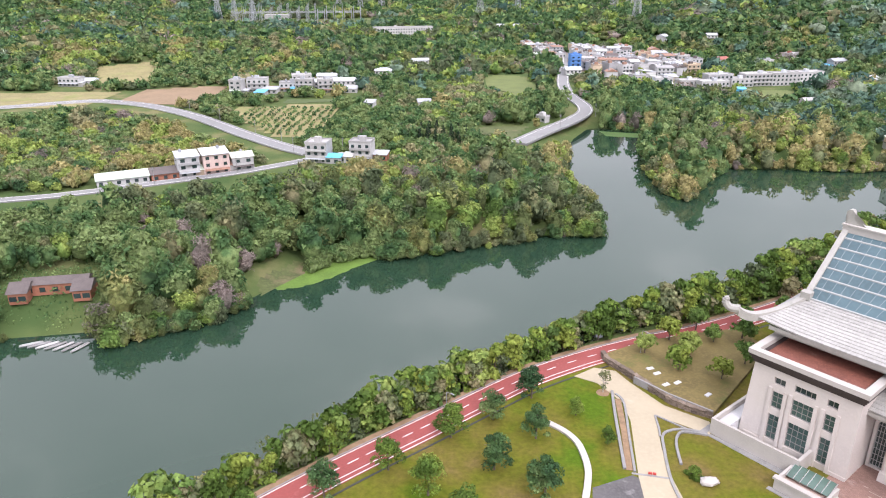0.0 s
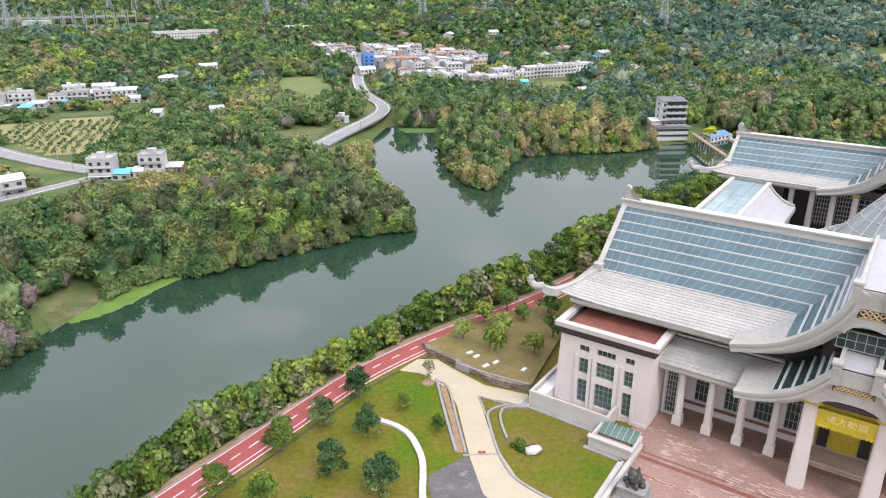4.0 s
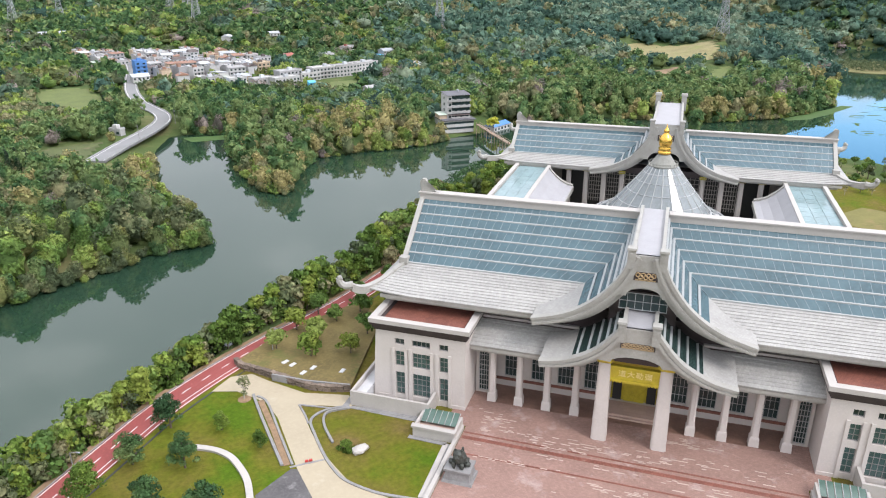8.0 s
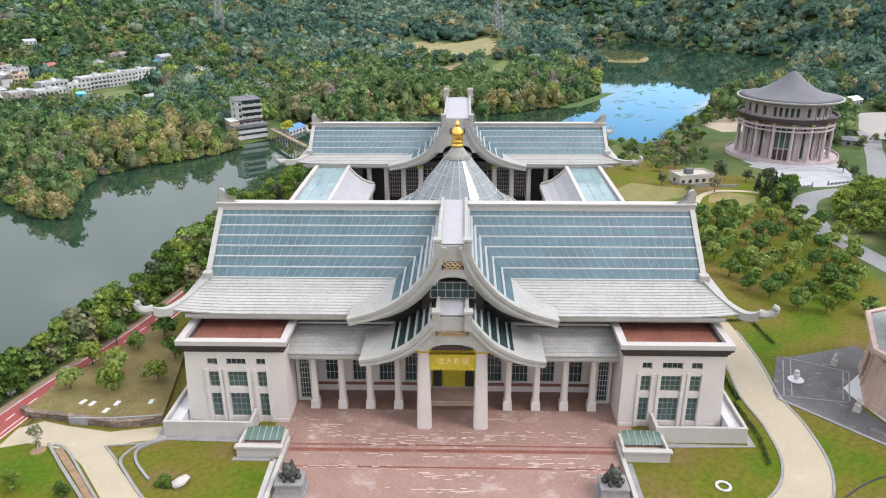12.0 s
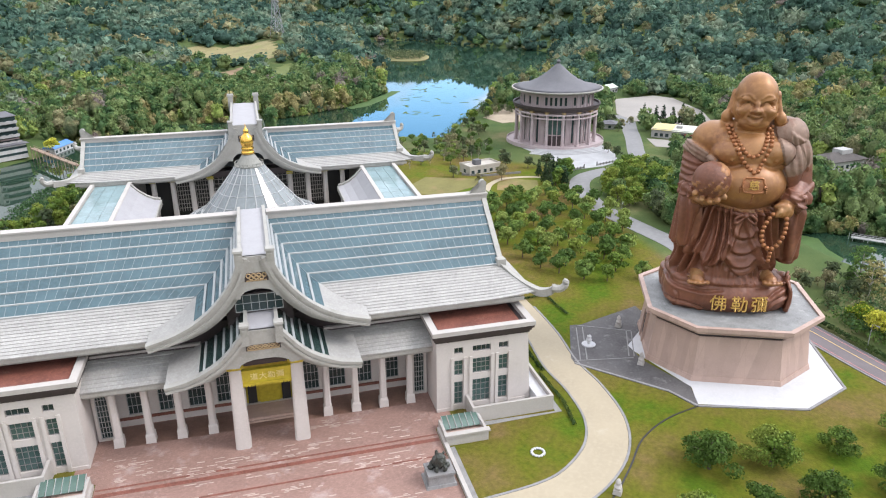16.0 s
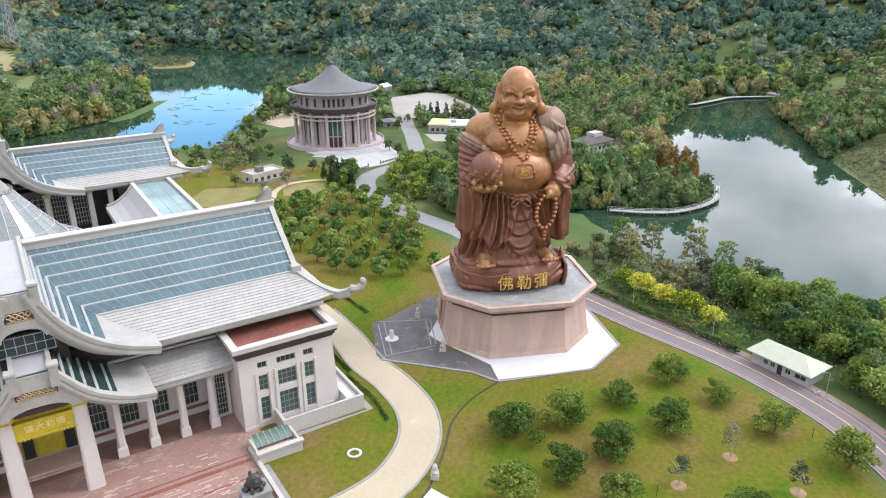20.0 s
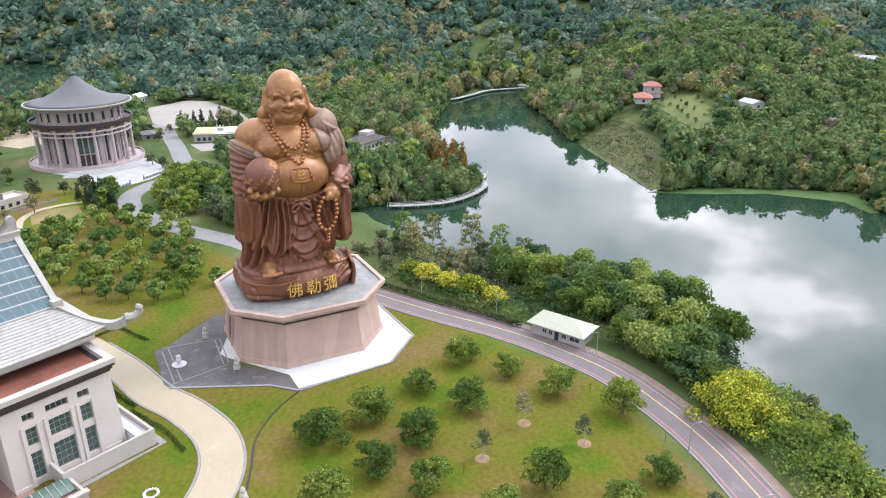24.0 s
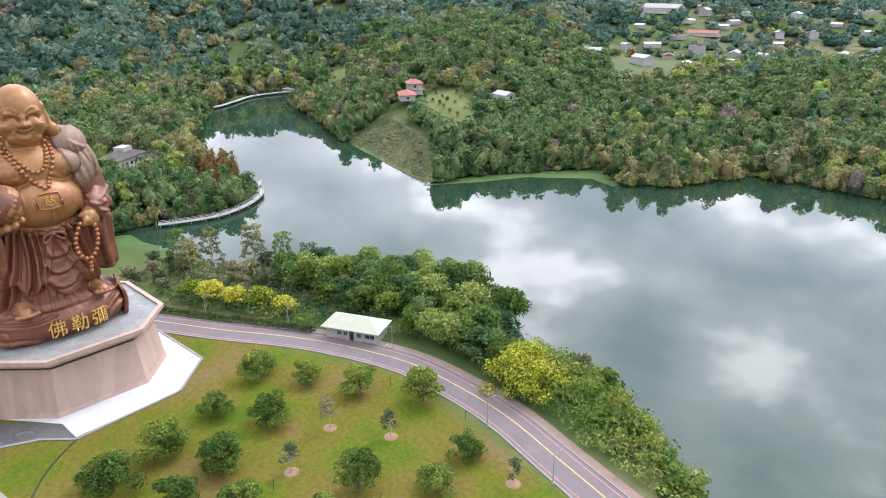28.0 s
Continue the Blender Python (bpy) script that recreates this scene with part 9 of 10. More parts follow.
M["roof_yellow"] = material("yellow_sheet_roof", (0.52, 0.45, 0.20), 0.6, vary=0.12, scale=0.3, fine=2)
M["annex"] = material("cream_render", (0.42, 0.39, 0.34), 0.8, vary=0.15, scale=0.3, fine=2)
NO_SPOT.append((386, 114.5, 33))
for k in range(5):
    bm = B()
    r1 = 28.5 + 2.0 * k
    ring = [(386 + r1 * math.cos(radians(a)), 114.5 + r1 * math.sin(radians(a))) for a in range(176, 247, 7)]
    ring += [(386 + 26.8 * math.cos(radians(a)), 114.5 + 26.8 * math.sin(radians(a))) for a in range(246, 175, -7)]
    prism(bm, ring, 0, 1.0 - 0.19 * (k + 1) + 0.05)
    solid("steps", bm, M["forecourt"], "curved pale stone steps of the round hall", "steps", kind="structure")
flat("forecourt", [(359, 123), (344, 104), (329, 86), (340, 76), (353, 71), (372, 78), (384, 87), (366, 96), (358, 110), (360, 124)], 0.12, M["forecourt"], "pale grey paved forecourt of the round hall", "plaza", thick=0.3)
# railing and gate posts before the forecourt
fr = thing("forecourt_fence", "low grey fence with stone posts before the round hall", "fence")
for k in range(15):
    x, y = 327 + 26 * k / 14, 86.5 - 15.5 * k / 14
    if k in (4, 5, 6):
        continue
    bm = B()
    taper(bm, x - 0.3, x + 0.3, y - 0.3, y + 0.3, 0, 2.2 if k in (3, 7) else 1.3, 0.05, 0.05)
    part("post", bm, M["kerb"], fr)
    if k not in (3, 14):
        bm = B()
        strip(bm, [(x, y), (x + 26 / 14, y - 15.5 / 14)], 0.12, 1.0, 0.7)
        part("panel", bm, M["kerb"], fr)

# lanes and car park beyond
for nm, line, w, mat, label in (("road", [(474, 97), (458, 89), (432, 82), (406, 74.5), (380, 68), (357, 62), (342, 66), (330, 74), (316, 79), (300, 76.5), (286, 69), (272, 58), (258, 42), (244, 26), (226, 14)], 9.0, "far_asphalt", "pale lane winding past the round hall"),
                                ("road", [(359, 60), (346, 48), (332, 40), (312, 30)], 7, "far_asphalt", "pale side lane behind the grove"),
                                ("path", [(262, 108), (276, 111), (288, 114), (299, 112), (306, 104), (309, 97)], 2.6, "path", "cream garden path")):
    ln = smooth_line(line, 5)
    band(nm, ln, w, 0.14, M[mat], label, nm, thick=0.3)
    NO_LINE.append((ln, w * 0.5 + 3))
lot = [(477, 100), (534, 114), (562, 92), (556, 76), (511, 50), (462, 36), (458, 84)]
M["lot"] = material("pale_gravel", (0.29, 0.27, 0.245), 0.9, vary=0.12, scale=0.05, fine=0.8)
flat("car_park", lot, 0.2, M["lot"], "empty pale gravel car park", "car park", thick=0.7)
open_ground(lot, 4)
flat("parking_bay", [(418, 158), (430, 176), (478, 182), (492, 176), (470, 158), (430, 148)], 0.15, M["sand"], "beige gravel parking ground behind the round hall", "car park", thick=0.4)
flat("yard", [(396, 36), (393, 60), (411, 68), (414, 38)], 0.15, M["lot"], "pale yard before the low building", "yard", thick=0.4)
# dry lawns with worn edges
for poly in ([(287, 146), (294, 124), (290, 116), (264, 126), (262, 136), (272, 146)], [(281, 108), (292, 112), (301, 108), (303, 97), (288, 91)]):
    flat("lawn", poly, 0.06, M["drylawn"], "dry olive lawn with worn brown edges", "lawn", kind="structure", thick=0.1)
lb = house(421.5, 54, -93, 25, 12, 1, "house_white", "flat", "house_white", "long low white building with a cream and yellow roof", fh=4.2, group="", windows=False)
for x0, x1, mt, lbl in ((-12.5, -1.2, "roof_yellow", "pale yellow sheet roof"), (-1.1, 12.5, "roof_cream", "cream sheet roof")):
    bm = B()
    loft(bm, [[(q, -7.2, 4.9), (q, 6.4, 6.2), (q, 6.4, 6.4), (q, -7.2, 5.1)] for q in (x0, x1)])
    part("sheet_roof", bm, M[mt], lb, lbl)
# the open bay's shaded inside, drawn as a black panel on the wall
bm = B()
box(bm, 1.0, 12.2, -6.35, -6.05, 0.3, 3.6)
part("open_bay", bm, M["black"], lb)
for x in (-10.5, -7.5, -4.5):
    bm = B()
    box(bm, x, x + 1.8, -6.2, -5.9, 1.2, 3.0)
    part("window", bm, M["window"], lb)
bm = B()
box(bm, 6.0, 12.0, -7.0, -6.4, 3.2, 4.0)
part("awning", bm, M["roof_red"], lb, "red awning")
bm = B()
rail_line = [(297, 132), (299, 122), (306, 114), (312, 108)]
strip(bm, rail_line, 0.25, 1.0, 1.2)
solid("garden_wall", bm, M["kerb"], "low grey wall beside the small annex", "wall", kind="structure")
house(307, 127, -34, 17, 9, 1, "annex", "flat", "slate", "small flat cream annex with a raised dark skylight", fh=3.4, group="")
house(556, 130, -20, 30, 10, 1, "house_grey", "gable", "roof_green", "open shed with faded green sheet roof", fh=4.0, group="")
house(432, 94, 10, 9, 7, 1, "house_white", "hip", "slate", "small gatehouse with a grey hipped roof", fh=3.0, group="")
bh = house(383, -26, -42, 24, 13, 1, "house_white", "hip", "roof_villa", "white villa with a dark hipped roof on the headland", fh=4.0, z=0.6, group="")
NO_SPOT.append((366, -26, 15))
NO_SPOT.append((350, -25, 11))
bm = B()
box(bm, -14, 14, -7.4, 7.4, -5.0, 0)
part("basement", bm, M["house_grey"], bh)
bm = B()
box(bm, 0, 7, -2.5, 3.0, 4.0, 8.6)
part("roof_box", bm, M["house_white"], bh, "white box rising from the roof")
house(398, -8, -42, 10, 8, 1, "house_grey", "hip", "roof_villa", "small dark roofed pavilion by the villa", fh=3.0, group="")
# boardwalk round the headland
bw = thing("boardwalk", "white railed boardwalk on posts over the water", "boardwalk")
BW = smooth_line([(294.5, -30), (293.5, -45), (296, -58), (305.5, -70), (317, -78), (328, -80.5), (338, -83)], 5)
bm = B()
strip(bm, BW, 2.2, -4.6, 0.35)
part("deck", bm, M["house_white"], bw)
for s in (-1.05, 1.05):
    for z in (-3.5, -4.05):
        bm = B()
        strip(bm, BW, 0.12, z, 0.14, s)
        part("handrail", bm, M["house_white"], bw)
for i in range(0, len(BW), 2):
    bm = B()
    for s in (-0.9, 0.9):
        box(bm, BW[i][0] + s * 0.7 - 0.12, BW[i][0] + s * 0.7 + 0.12, BW[i][1] + s * 0.7 - 0.12, BW[i][1] + s * 0.7 + 0.12, -8, -3.5)
    part("post", bm, M["house_white"], bw)
stock("rust", 2, lambda k: tree_kind("cypress", "rust coloured autumn cypress by the water", "leaf_rust", g, [(0.3 * math.cos(q * 2), 0.3 * math.sin(q * 2), 1.5 + q * 0.9, 1.9 * (1 - q / 12) + 0.3) for q in range(11)], 420, 0.5, 9.0, 0.2, 0, 1.0, group="cypresses"))
for x, y in jitter_fill([(318, -64), (330, -74), (352, -76), (372, -66), (356, -58), (332, -58)], 5.5, 1.4):
    plant("rust", x, y, -1.5, PRNG.uniform(0.8, 1.15))
NO_SPOT.append((342, -67, 18))
# red roofed houses on the hill
house(430, -208, -20, 16, 10, 1, "house_white", "hip", "roof_red", "cream house with a bright red tiled roof", z=11.5, group="hill houses")
house(447, -222, -20, 13, 10, 2, "house_white", "hip", "roof_red", "two storey cream house with red roof", z=12.5, group="hill houses")
house(395, -262, 10, 12, 9, 1, "house_grey", "gable", "house_roof", "grey farm shed among the trees", group="hill houses")
# small bridge at the lake's end
bm = B()
strip(bm, [(598, -176), (560, -196), (540, -206)], 7, -0.5, 1.2)
solid("causeway", bm, M["far_asphalt"], "flat concrete bridge at the head of the lake", "bridge")
NO_LINE.append(([(598, -176), (540, -206)], 6))
bm = B()
HEAD = smooth_line([(556, -98), (560, -112), (580, -132), (595, -146), (601, -165), (603, -182)], 5)
strip(bm, HEAD, 2.6, -4.2, 0.6)
solid("shore_walk", bm, M["house_grey"], "pale concrete walk along the head of the lake", "path", kind="structure")
NO_LINE.append((HEAD, 5))
NO_LINE.append(([(x * 0.97, y * 0.97) for x, y in ((598, -176), (560, -196), (540, -206))], 9))
# the plain to the south
PLAIN = [(559, -460), (755, -788), (639, -1072), (336, -577), (416, -440), (478, -400)]
for x, y in jitter_fill(PLAIN, 50, 20):
    house(x, y, HG.uniform(0, 180), HG.uniform(8, 18), HG.uniform(7, 10), HG.choice((1, 1, 2)), HG.choice(("house_white", "house_white", "house_grey")), HG.choice(("flat", "gable", "gable")), HG.choice(("house_roof", "house_roof", "house_white", "roof_red")), "low pale farmhouse on the far plain", group="plain houses", windows=False)
house(640, -640, 20, 44, 20, 1, "house_white", "gable", "house_white", "large white factory sheds on the plain", fh=6, group="")
house(540, -600, 30, 30, 12, 1, "house_white", "gable", "roof_red", "long low house with a red roof", group="plain houses")
for x, y, w in ((880, -990, 60), (1050, -1040, 26), (1000, -680, 24), (760, -660, 30)):
    house(x, y, 20, w, 12, 2, "house_white", "flat", "house_roof", "white building on the far slopes", group="plain houses")

# country roads
for nm, line, w, label in (("road", [(34, 392), (50, 420), (70, 452), (84, 480), (88.5, 505), (87, 530), (85, 560), (87, 600), (93, 650), (106, 726), (118, 800), (122, 880)], 9.5, "pale two lane road curving into the village"),
                           ("road", [(-360, 486), (-318, 494), (-270, 520), (-236, 512), (-205, 493), (-169, 461), (-125, 411), (-95, 380), (-78, 366)], 9.5, "pale causeway road with white parapets"),
                           ("road", [(-260, 262), (-187, 283), (-163, 293), (-135, 309), (-105, 327), (-84, 345), (-71, 357)], 6.5, "narrow road past the shop houses")):
    ln = smooth_line(line, 5)
    r_ = band(nm, ln, w, 0.75, M["far_asphalt"], label, "road", thick=1.2)
    for s in (-0.3, 0.3):
        band("edge_line", ln, 0.3, 0.77, M["paint_white"], "", "", s * w * 1.4, 0.01, parent=r_)
    if w > 9:
        for s in (-1, 1):
            band("parapet", ln, 0.3, 1.4, M["house_grey"], "", "", s * w * 0.52, 0.8, parent=r_)
    NO_LINE.append((ln, w * 0.5 + 5))
    for k_ in (0.975, 0.95, 0.925):
        NO_LINE.append(([(x * k_, y * k_) for x, y in ln if math.hypot(x, y) > 330], w * 0.5 + 6))
for k, (x, y) in enumerate(((-180, 478), (-150, 447), (-118, 411), (-98, 391), (-86, 366), (-60, 366), (-104, 326), (-135, 305), (62, 432), (90, 470))):
    bm = B()
    tube(bm, [(0, 0, 0), (0, 0, 9)], [0.16, 0.1], 6)
    box(bm, -0.9, 0.9, -0.06, 0.06, 8.2, 8.35)
    box(bm, -0.6, 0.6, -0.06, 0.06, 7.5, 7.62)
    solid("utility_pole", bm, M["kerb"], "pale concrete utility pole with crossarms", "pole", "utility poles", m=pose(x, y, 0.2, 0, 0, 40 + 20 * k))
bm = B()
box(bm, -1.6, 1.6, -0.2, 0.2, 2, 7)
tube(bm, [(0, 0, 0), (0, 0, 2)], 0.2, 6)
solid("billboard", bm, M["house_white"], "white roadside billboard on a post", "sign", m=pose(95, 488, 0.5, 0, 0, -30))

# fields
def field(name, poly, mat, label, lift=0.25):
    xs, ys = [p[0] for p in poly], [p[1] for p in poly]
    n = 14
    X, Y = np.meshgrid(np.linspace(min(xs), max(xs), n), np.linspace(min(ys), max(ys), n))
    P_ = np.column_stack([X.ravel(), Y.ravel()])
    inside_ = signed(P_, poly) < 0
    z_ = height(P_) + lift
    bm_ = B()
    vs = [bm_.verts.new((x_, y_, h_)) for (x_, y_), h_ in zip(P_, z_)]
    for i in range(n - 1):
        for j in range(n - 1):
            q = [i * n + j, i * n + j + 1, (i + 1) * n + j + 1, (i + 1) * n + j]
            if sum(inside_[k] for k in q) >= 3:
                bm_.faces.new([vs[k] for k in q])
    bmesh.ops.delete(bm_, geom=[v for v in bm_.verts if not v.link_faces], context="VERTS")
    return solid(name, bm_, mat, label, "field", kind="structure")


M["straw"] = material("straw_field", (0.235, 0.205, 0.09), 0.95, vary=0.3, scale=0.08, fine=0.6, stain=((0.17, 0.19, 0.05), 0.06, 0.52))
M["earth"] = material("brown_field", (0.23, 0.16, 0.095), 0.95, vary=0.2, scale=0.06, fine=0.6)
M["grass"] = material("bright_grass", (0.115, 0.145, 0.038), 0.95, vary=0.3, scale=0.06, fine=0.8)
M["crop"] = material("dark_crop", (0.07, 0.10, 0.03), 0.95, vary=0.3, scale=0.1, fine=1.0)
M["scrubby"] = material("rough_slope", (0.085, 0.105, 0.034), 0.95, vary=0.35, scale=0.12, fine=1.0, bump=0.8, stain=((0.17, 0.13, 0.075), 0.08, 0.53))
for key, mat, label in (("orchard", "straw", "dry straw coloured orchard ground"), ("dark_crop", "crop", "dark green vegetable field"), ("ploughed", "earth", "ploughed brown field"), ("meadow", "straw", "dry tan meadow"), ("upper_meadow", "straw", "dry hillside meadow"), ("verge", "grass", "grassy slope beside the road"), ("lane_side", "scrubby", "rough grass beside the road"), ("village_green", "grass", "green field below the terraces"), ("yellow", "straw", "yellow stubble field"), ("fallow", "earth", "bare tan fallow plot"), ("pasture", "grass", "green pasture strip"), ("slope", "scrubby", "rough terraced grassy slope by the lake"), ("young", "grass", "grassy plantation of young trees"), ("far_green", "grass", "green lawn at the head of the lake"), ("plain", "crop", "green terraced plots"), ("far_plain", "scrubby", "rough dry plots on the plain"), ("clearing", "scrubby", "bare clearing with garden plots")):
    field("field_" + key, FIELDS[key], M[mat], label)
# rows of bushes in the orchard and young trees on the hill
BR = np.random.RandomState(31)
cl = []
for k in range(16):
    for j in range(14):
        x, y = -140 + 5.0 * k + BR.uniform(-1, 1), 410 + 6.5 * j + BR.uniform(-1, 1)
        if signed([(x, y)], FIELDS["orchard"])[0] > -2:
            continue
        cl.append((x, y, 0.9 + ground_at(x, y), 1.3))
V, F = cards(BR, cl, 3600, 0.6, -0.2)
tagged(new("orchard_bushes", raw_mesh("orchard_bushes", V, F, [M["leaf"]])), "rows of small round orchard bushes", "bushes", kind="stuff")
for x, y in jitter_fill(FIELDS["young"], 9, 1.5):
    plant("olive", x, y, ground_at(x, y), PRNG.uniform(0.22, 0.42))
for x, y in jitter_fill([(-25, 413), (7, 421), (9, 382), (-20, 378)], 4.2, 0.8):
    plant("conifer", x, y, 0, PRNG.uniform(0.75, 0.9))
for x, y in jitter_fill([(306, 152), (345, 168), (376, 176), (414, 177), (402, 162), (374, 152), (330, 140)], 8.4, 2.6):
    plant(PRNG.choice(("olive", "grove", "thin")), x, y, 0, PRNG.uniform(0.5, 0.75))
for x, y in jitter_fill([(329, 155), (352, 164), (362, 150), (350, 134), (336, 136), (322, 142)], 6.6, 1.8):
    plant(PRNG.choice(("olive", "grove", "thin")), x, y, 0, PRNG.uniform(0.55, 0.8))
for x, y, s_ in ((297, 112, 0.8), (318, 118, 0.8), (322, 108, 0.7), (326, 100, 0.8), (292, 134, 0.7), (330, 124, 0.8), (288, 120, 0.5), (360, 74, 0.7), (368, 80, 0.7)):
    plant("olive", x, y, 0, s_)
# sparse young trees between the halls and the bay
for x, y in jitter_fill([(250, 262), (300, 278), (330, 255), (362, 182), (360, 160), (340, 150), (345, 128), (318, 142), (300, 150), (280, 165)], 8.2, 2.6):
    plant("thin" if PRNG.random() < 0.4 else PRNG.choice(("olive", "grove", "grove")), x, y, 0, PRNG.uniform(0.5, 0.8))
for x, y in jitter_fill([(396, 176), (440, 186), (474, 190), (474, 150), (446, 164), (424, 172)], 7.5, 2.0):
    plant("olive" if PRNG.random() < 0.6 else "broad", x, y, 0, PRNG.uniform(0.5, 0.7))
for x, y in jitter_fill([(408, 90), (440, 78), (462, 92), (470, 140), (430, 140), (418, 112)], 9, 2.5):
    plant("olive", x, y, 0, PRNG.uniform(0.5, 0.7))
for x, y in jitter_fill([(352, 38), (392, 30), (410, 12), (350, -8), (318, -2), (312, 22)], 7, 2):
    plant("broad", x, y, 0, PRNG.uniform(0.7, 0.95))
for x, y in jitter_fill([(240, 168), (262, 150), (236, 130), (222, 146)], 8, 2):
    plant("olive", x, y, 0, PRNG.uniform(0.5, 0.8))

for x, y in jitter_fill([(304, 68), (334, 68), (348, 58), (336, 46), (314, 35), (280, 30), (268, 34), (278, 50), (290, 62)], 6.6, 1.6):
    plant("broad", x, y, 0, PRNG.uniform(0.7, 0.95))
for x, y in jitter_fill([(310, 100), (326, 92), (318, 84), (302, 82), (288, 84), (292, 90)], 5.6, 1.2):
    plant("conifer" if PRNG.random() < 0.4 else "broad", x, y, 0, PRNG.uniform(0.7, 0.95))

# floating weed along the banks
M["weed_bright"] = material("fresh_floating_weed", (0.10, 0.18, 0.025), 0.9, vary=0.3, scale=0.15, fine=1.5)
M["weed"] = material("floating_weed", (0.055, 0.11, 0.022), 0.9, vary=0.3, scale=0.15, fine=1.5)
for poly in ([(-57, 209), (-47, 214), (-38, 224), (-29, 235), (-33, 240), (-46, 234), (-58, 214)], [(296, -150), (288, -178), (284, -203), (266, -229), (250, -229), (250, -234), (278, -245), (293, -206), (299, -180)], [(262, -24), (270, -17), (278, -12), (293, -11), (291, -19), (280, -22), (272, -27)], [(452, 296), (478, 297), (520, 300), (534, 303), (538, 296), (512, 291), (492, 287), (466, 284), (450, 289)], [(90, 455), (115, 448), (112, 436), (92, 440)]):
    if poly[0][0] < 0:
        poly = [(x + PRNG.uniform(-0.8, 0.8), y + PRNG.uniform(-0.8, 0.8)) for x, y in smooth_line(poly, 6, True)]
    flat("floating_weed", poly, WATER + 0.03, M["weed_bright" if poly[0][0] < 0 else "weed"], "bright green floating weed along the bank", "water weed", kind="stuff", thick=0.03)
# low reed island in the bay, pale grass at its edge
ISLE = [(741, 440), (722, 416), (722, 392), (740, 377), (776, 388), (800, 414), (796, 444), (768, 452)]
bm = B()
prism(bm, smooth_line(ISLE, 5, True), WATER - 0.5, WATER + 0.5)
isle = solid("reed_island", bm, M["straw"], "low islet of pale dry reeds in the bay", "island", kind="structure")
g_isle = np.random.RandomState(71)
q = jitter_fill([(x * 0.94 + 45, y * 0.94 + 25) for x, y in ISLE], 3.2, 1.4)
cl = np.column_stack([q, WATER + g_isle.uniform(1.2, 5.0, len(q)), g_isle.uniform(1.6, 3.0, len(q))])
V, F = cards(g_isle, cl, 22 * len(q), 0.5, -0.15)
tagged(new("reeds", raw_mesh("reeds", V, F, [M["leaf_olive"]])), "olive and straw coloured reeds on the islet", "reeds", kind="stuff")
# rafts of weed drifting on the open bay
for k in range(46):
    r_, th_ = PRNG.uniform(500, 690), radians(PRNG.uniform(22.5, 29.0))
    cx, cy, a_ = r_ * math.cos(th_), r_ * math.sin(th_), PRNG.uniform(0, 3.14)
    l_, w_ = PRNG.uniform(1.5, 6.0), PRNG.uniform(0.6, 1.4)
    ring_ = [(cx + math.cos(a_) * l_ * math.cos(u) - math.sin(a_) * w_ * math.sin(u), cy + math.sin(a_) * l_ * math.cos(u) + math.cos(a_) * w_ * math.sin(u)) for u in [0.7 * j + PRNG.uniform(-0.2, 0.2) for j in range(9)]]
    flat("floating_weed", ring_, WATER + 0.03, M["weed"], "small raft of dark weed drifting on the bay", "water weed", kind="stuff", thick=0.03)
# moored punts
for k in range(7):
    bm = B()
    loft(bm, [[(x, y * w, z) for y, z in ((-1, 0.35), (-0.7, 0), (0.7, 0), (1, 0.35), (0.85, 0.35), (0.6, 0.1), (-0.6, 0.1), (-0.85, 0.35))] for x, w in ((-3.0, 0.3), (-2.2, 0.6), (0, 0.7), (2.2, 0.6), (3.0, 0.3))])
    solid("punt", bm, M["kerb"] if k % 2 else M["house_white"], "narrow pale weathered punt moored at the bank", "boat", "punts", m=pose(-117 + 2.4 * k, 171.5 - 0.25 * k, WATER - 0.05, 0, 0, 30 + 6 * k))


# pylons and the switchyard
def pylon(x, y, h, yaw, name="pylon"):
    ob_ = thing(name, "grey steel lattice power pylon", "pylon", pose(x, y, ground_at(x, y) - 0.5, 0, 0, yaw), "pylons")
    wide = lambda z: 5.2 * (1 - z / h) ** 1.15 + 0.8
    lv = [h * k / 9 for k in range(10)]
    for sx, sy in ((-1, -1), (1, -1), (1, 1), (-1, 1)):
        bm_ = B()
        tube(bm_, [(sx * wide(z), sy * wide(z), z) for z in lv], 0.42, 4)
        part("leg", bm_, M["steel"], ob_)
    bm_ = B()
    for z0, z1 in zip(lv, lv[1:]):
        a_, b_ = wide(z0), wide(z1)
        for (p, q) in (((-1, -1), (1, -1)), ((1, -1), (1, 1)), ((1, 1), (-1, 1)), ((-1, 1), (-1, -1))):
            tube(bm_, [(p[0] * a_, p[1] * a_, z0), (q[0] * b_, q[1] * b_, z1)], 0.22, 3)
            tube(bm_, [(q[0] * a_, q[1] * a_, z0), (p[0] * b_, p[1] * b_, z1)], 0.22, 3)
            tube(bm_, [(p[0] * b_, p[1] * b_, z1), (q[0] * b_, q[1] * b_, z1)], 0.14, 3)
    part("bracing", bm_, M["steel"], ob_)
    for z in (0.66, 0.78, 0.9):
        bm_ = B()
        for s in (-1, 1):
            tube(bm_, [(s * 0.8, 0, h * z), (s * 7.5, 0, h * z + 0.4)], 0.45, 3)
            tube(bm_, [(s * 0.8, 0, h * z + 2.2), (s * 7.5, 0, h * z + 0.4)], 0.35, 3)
        part("crossarm", bm_, M["steel"], ob_)


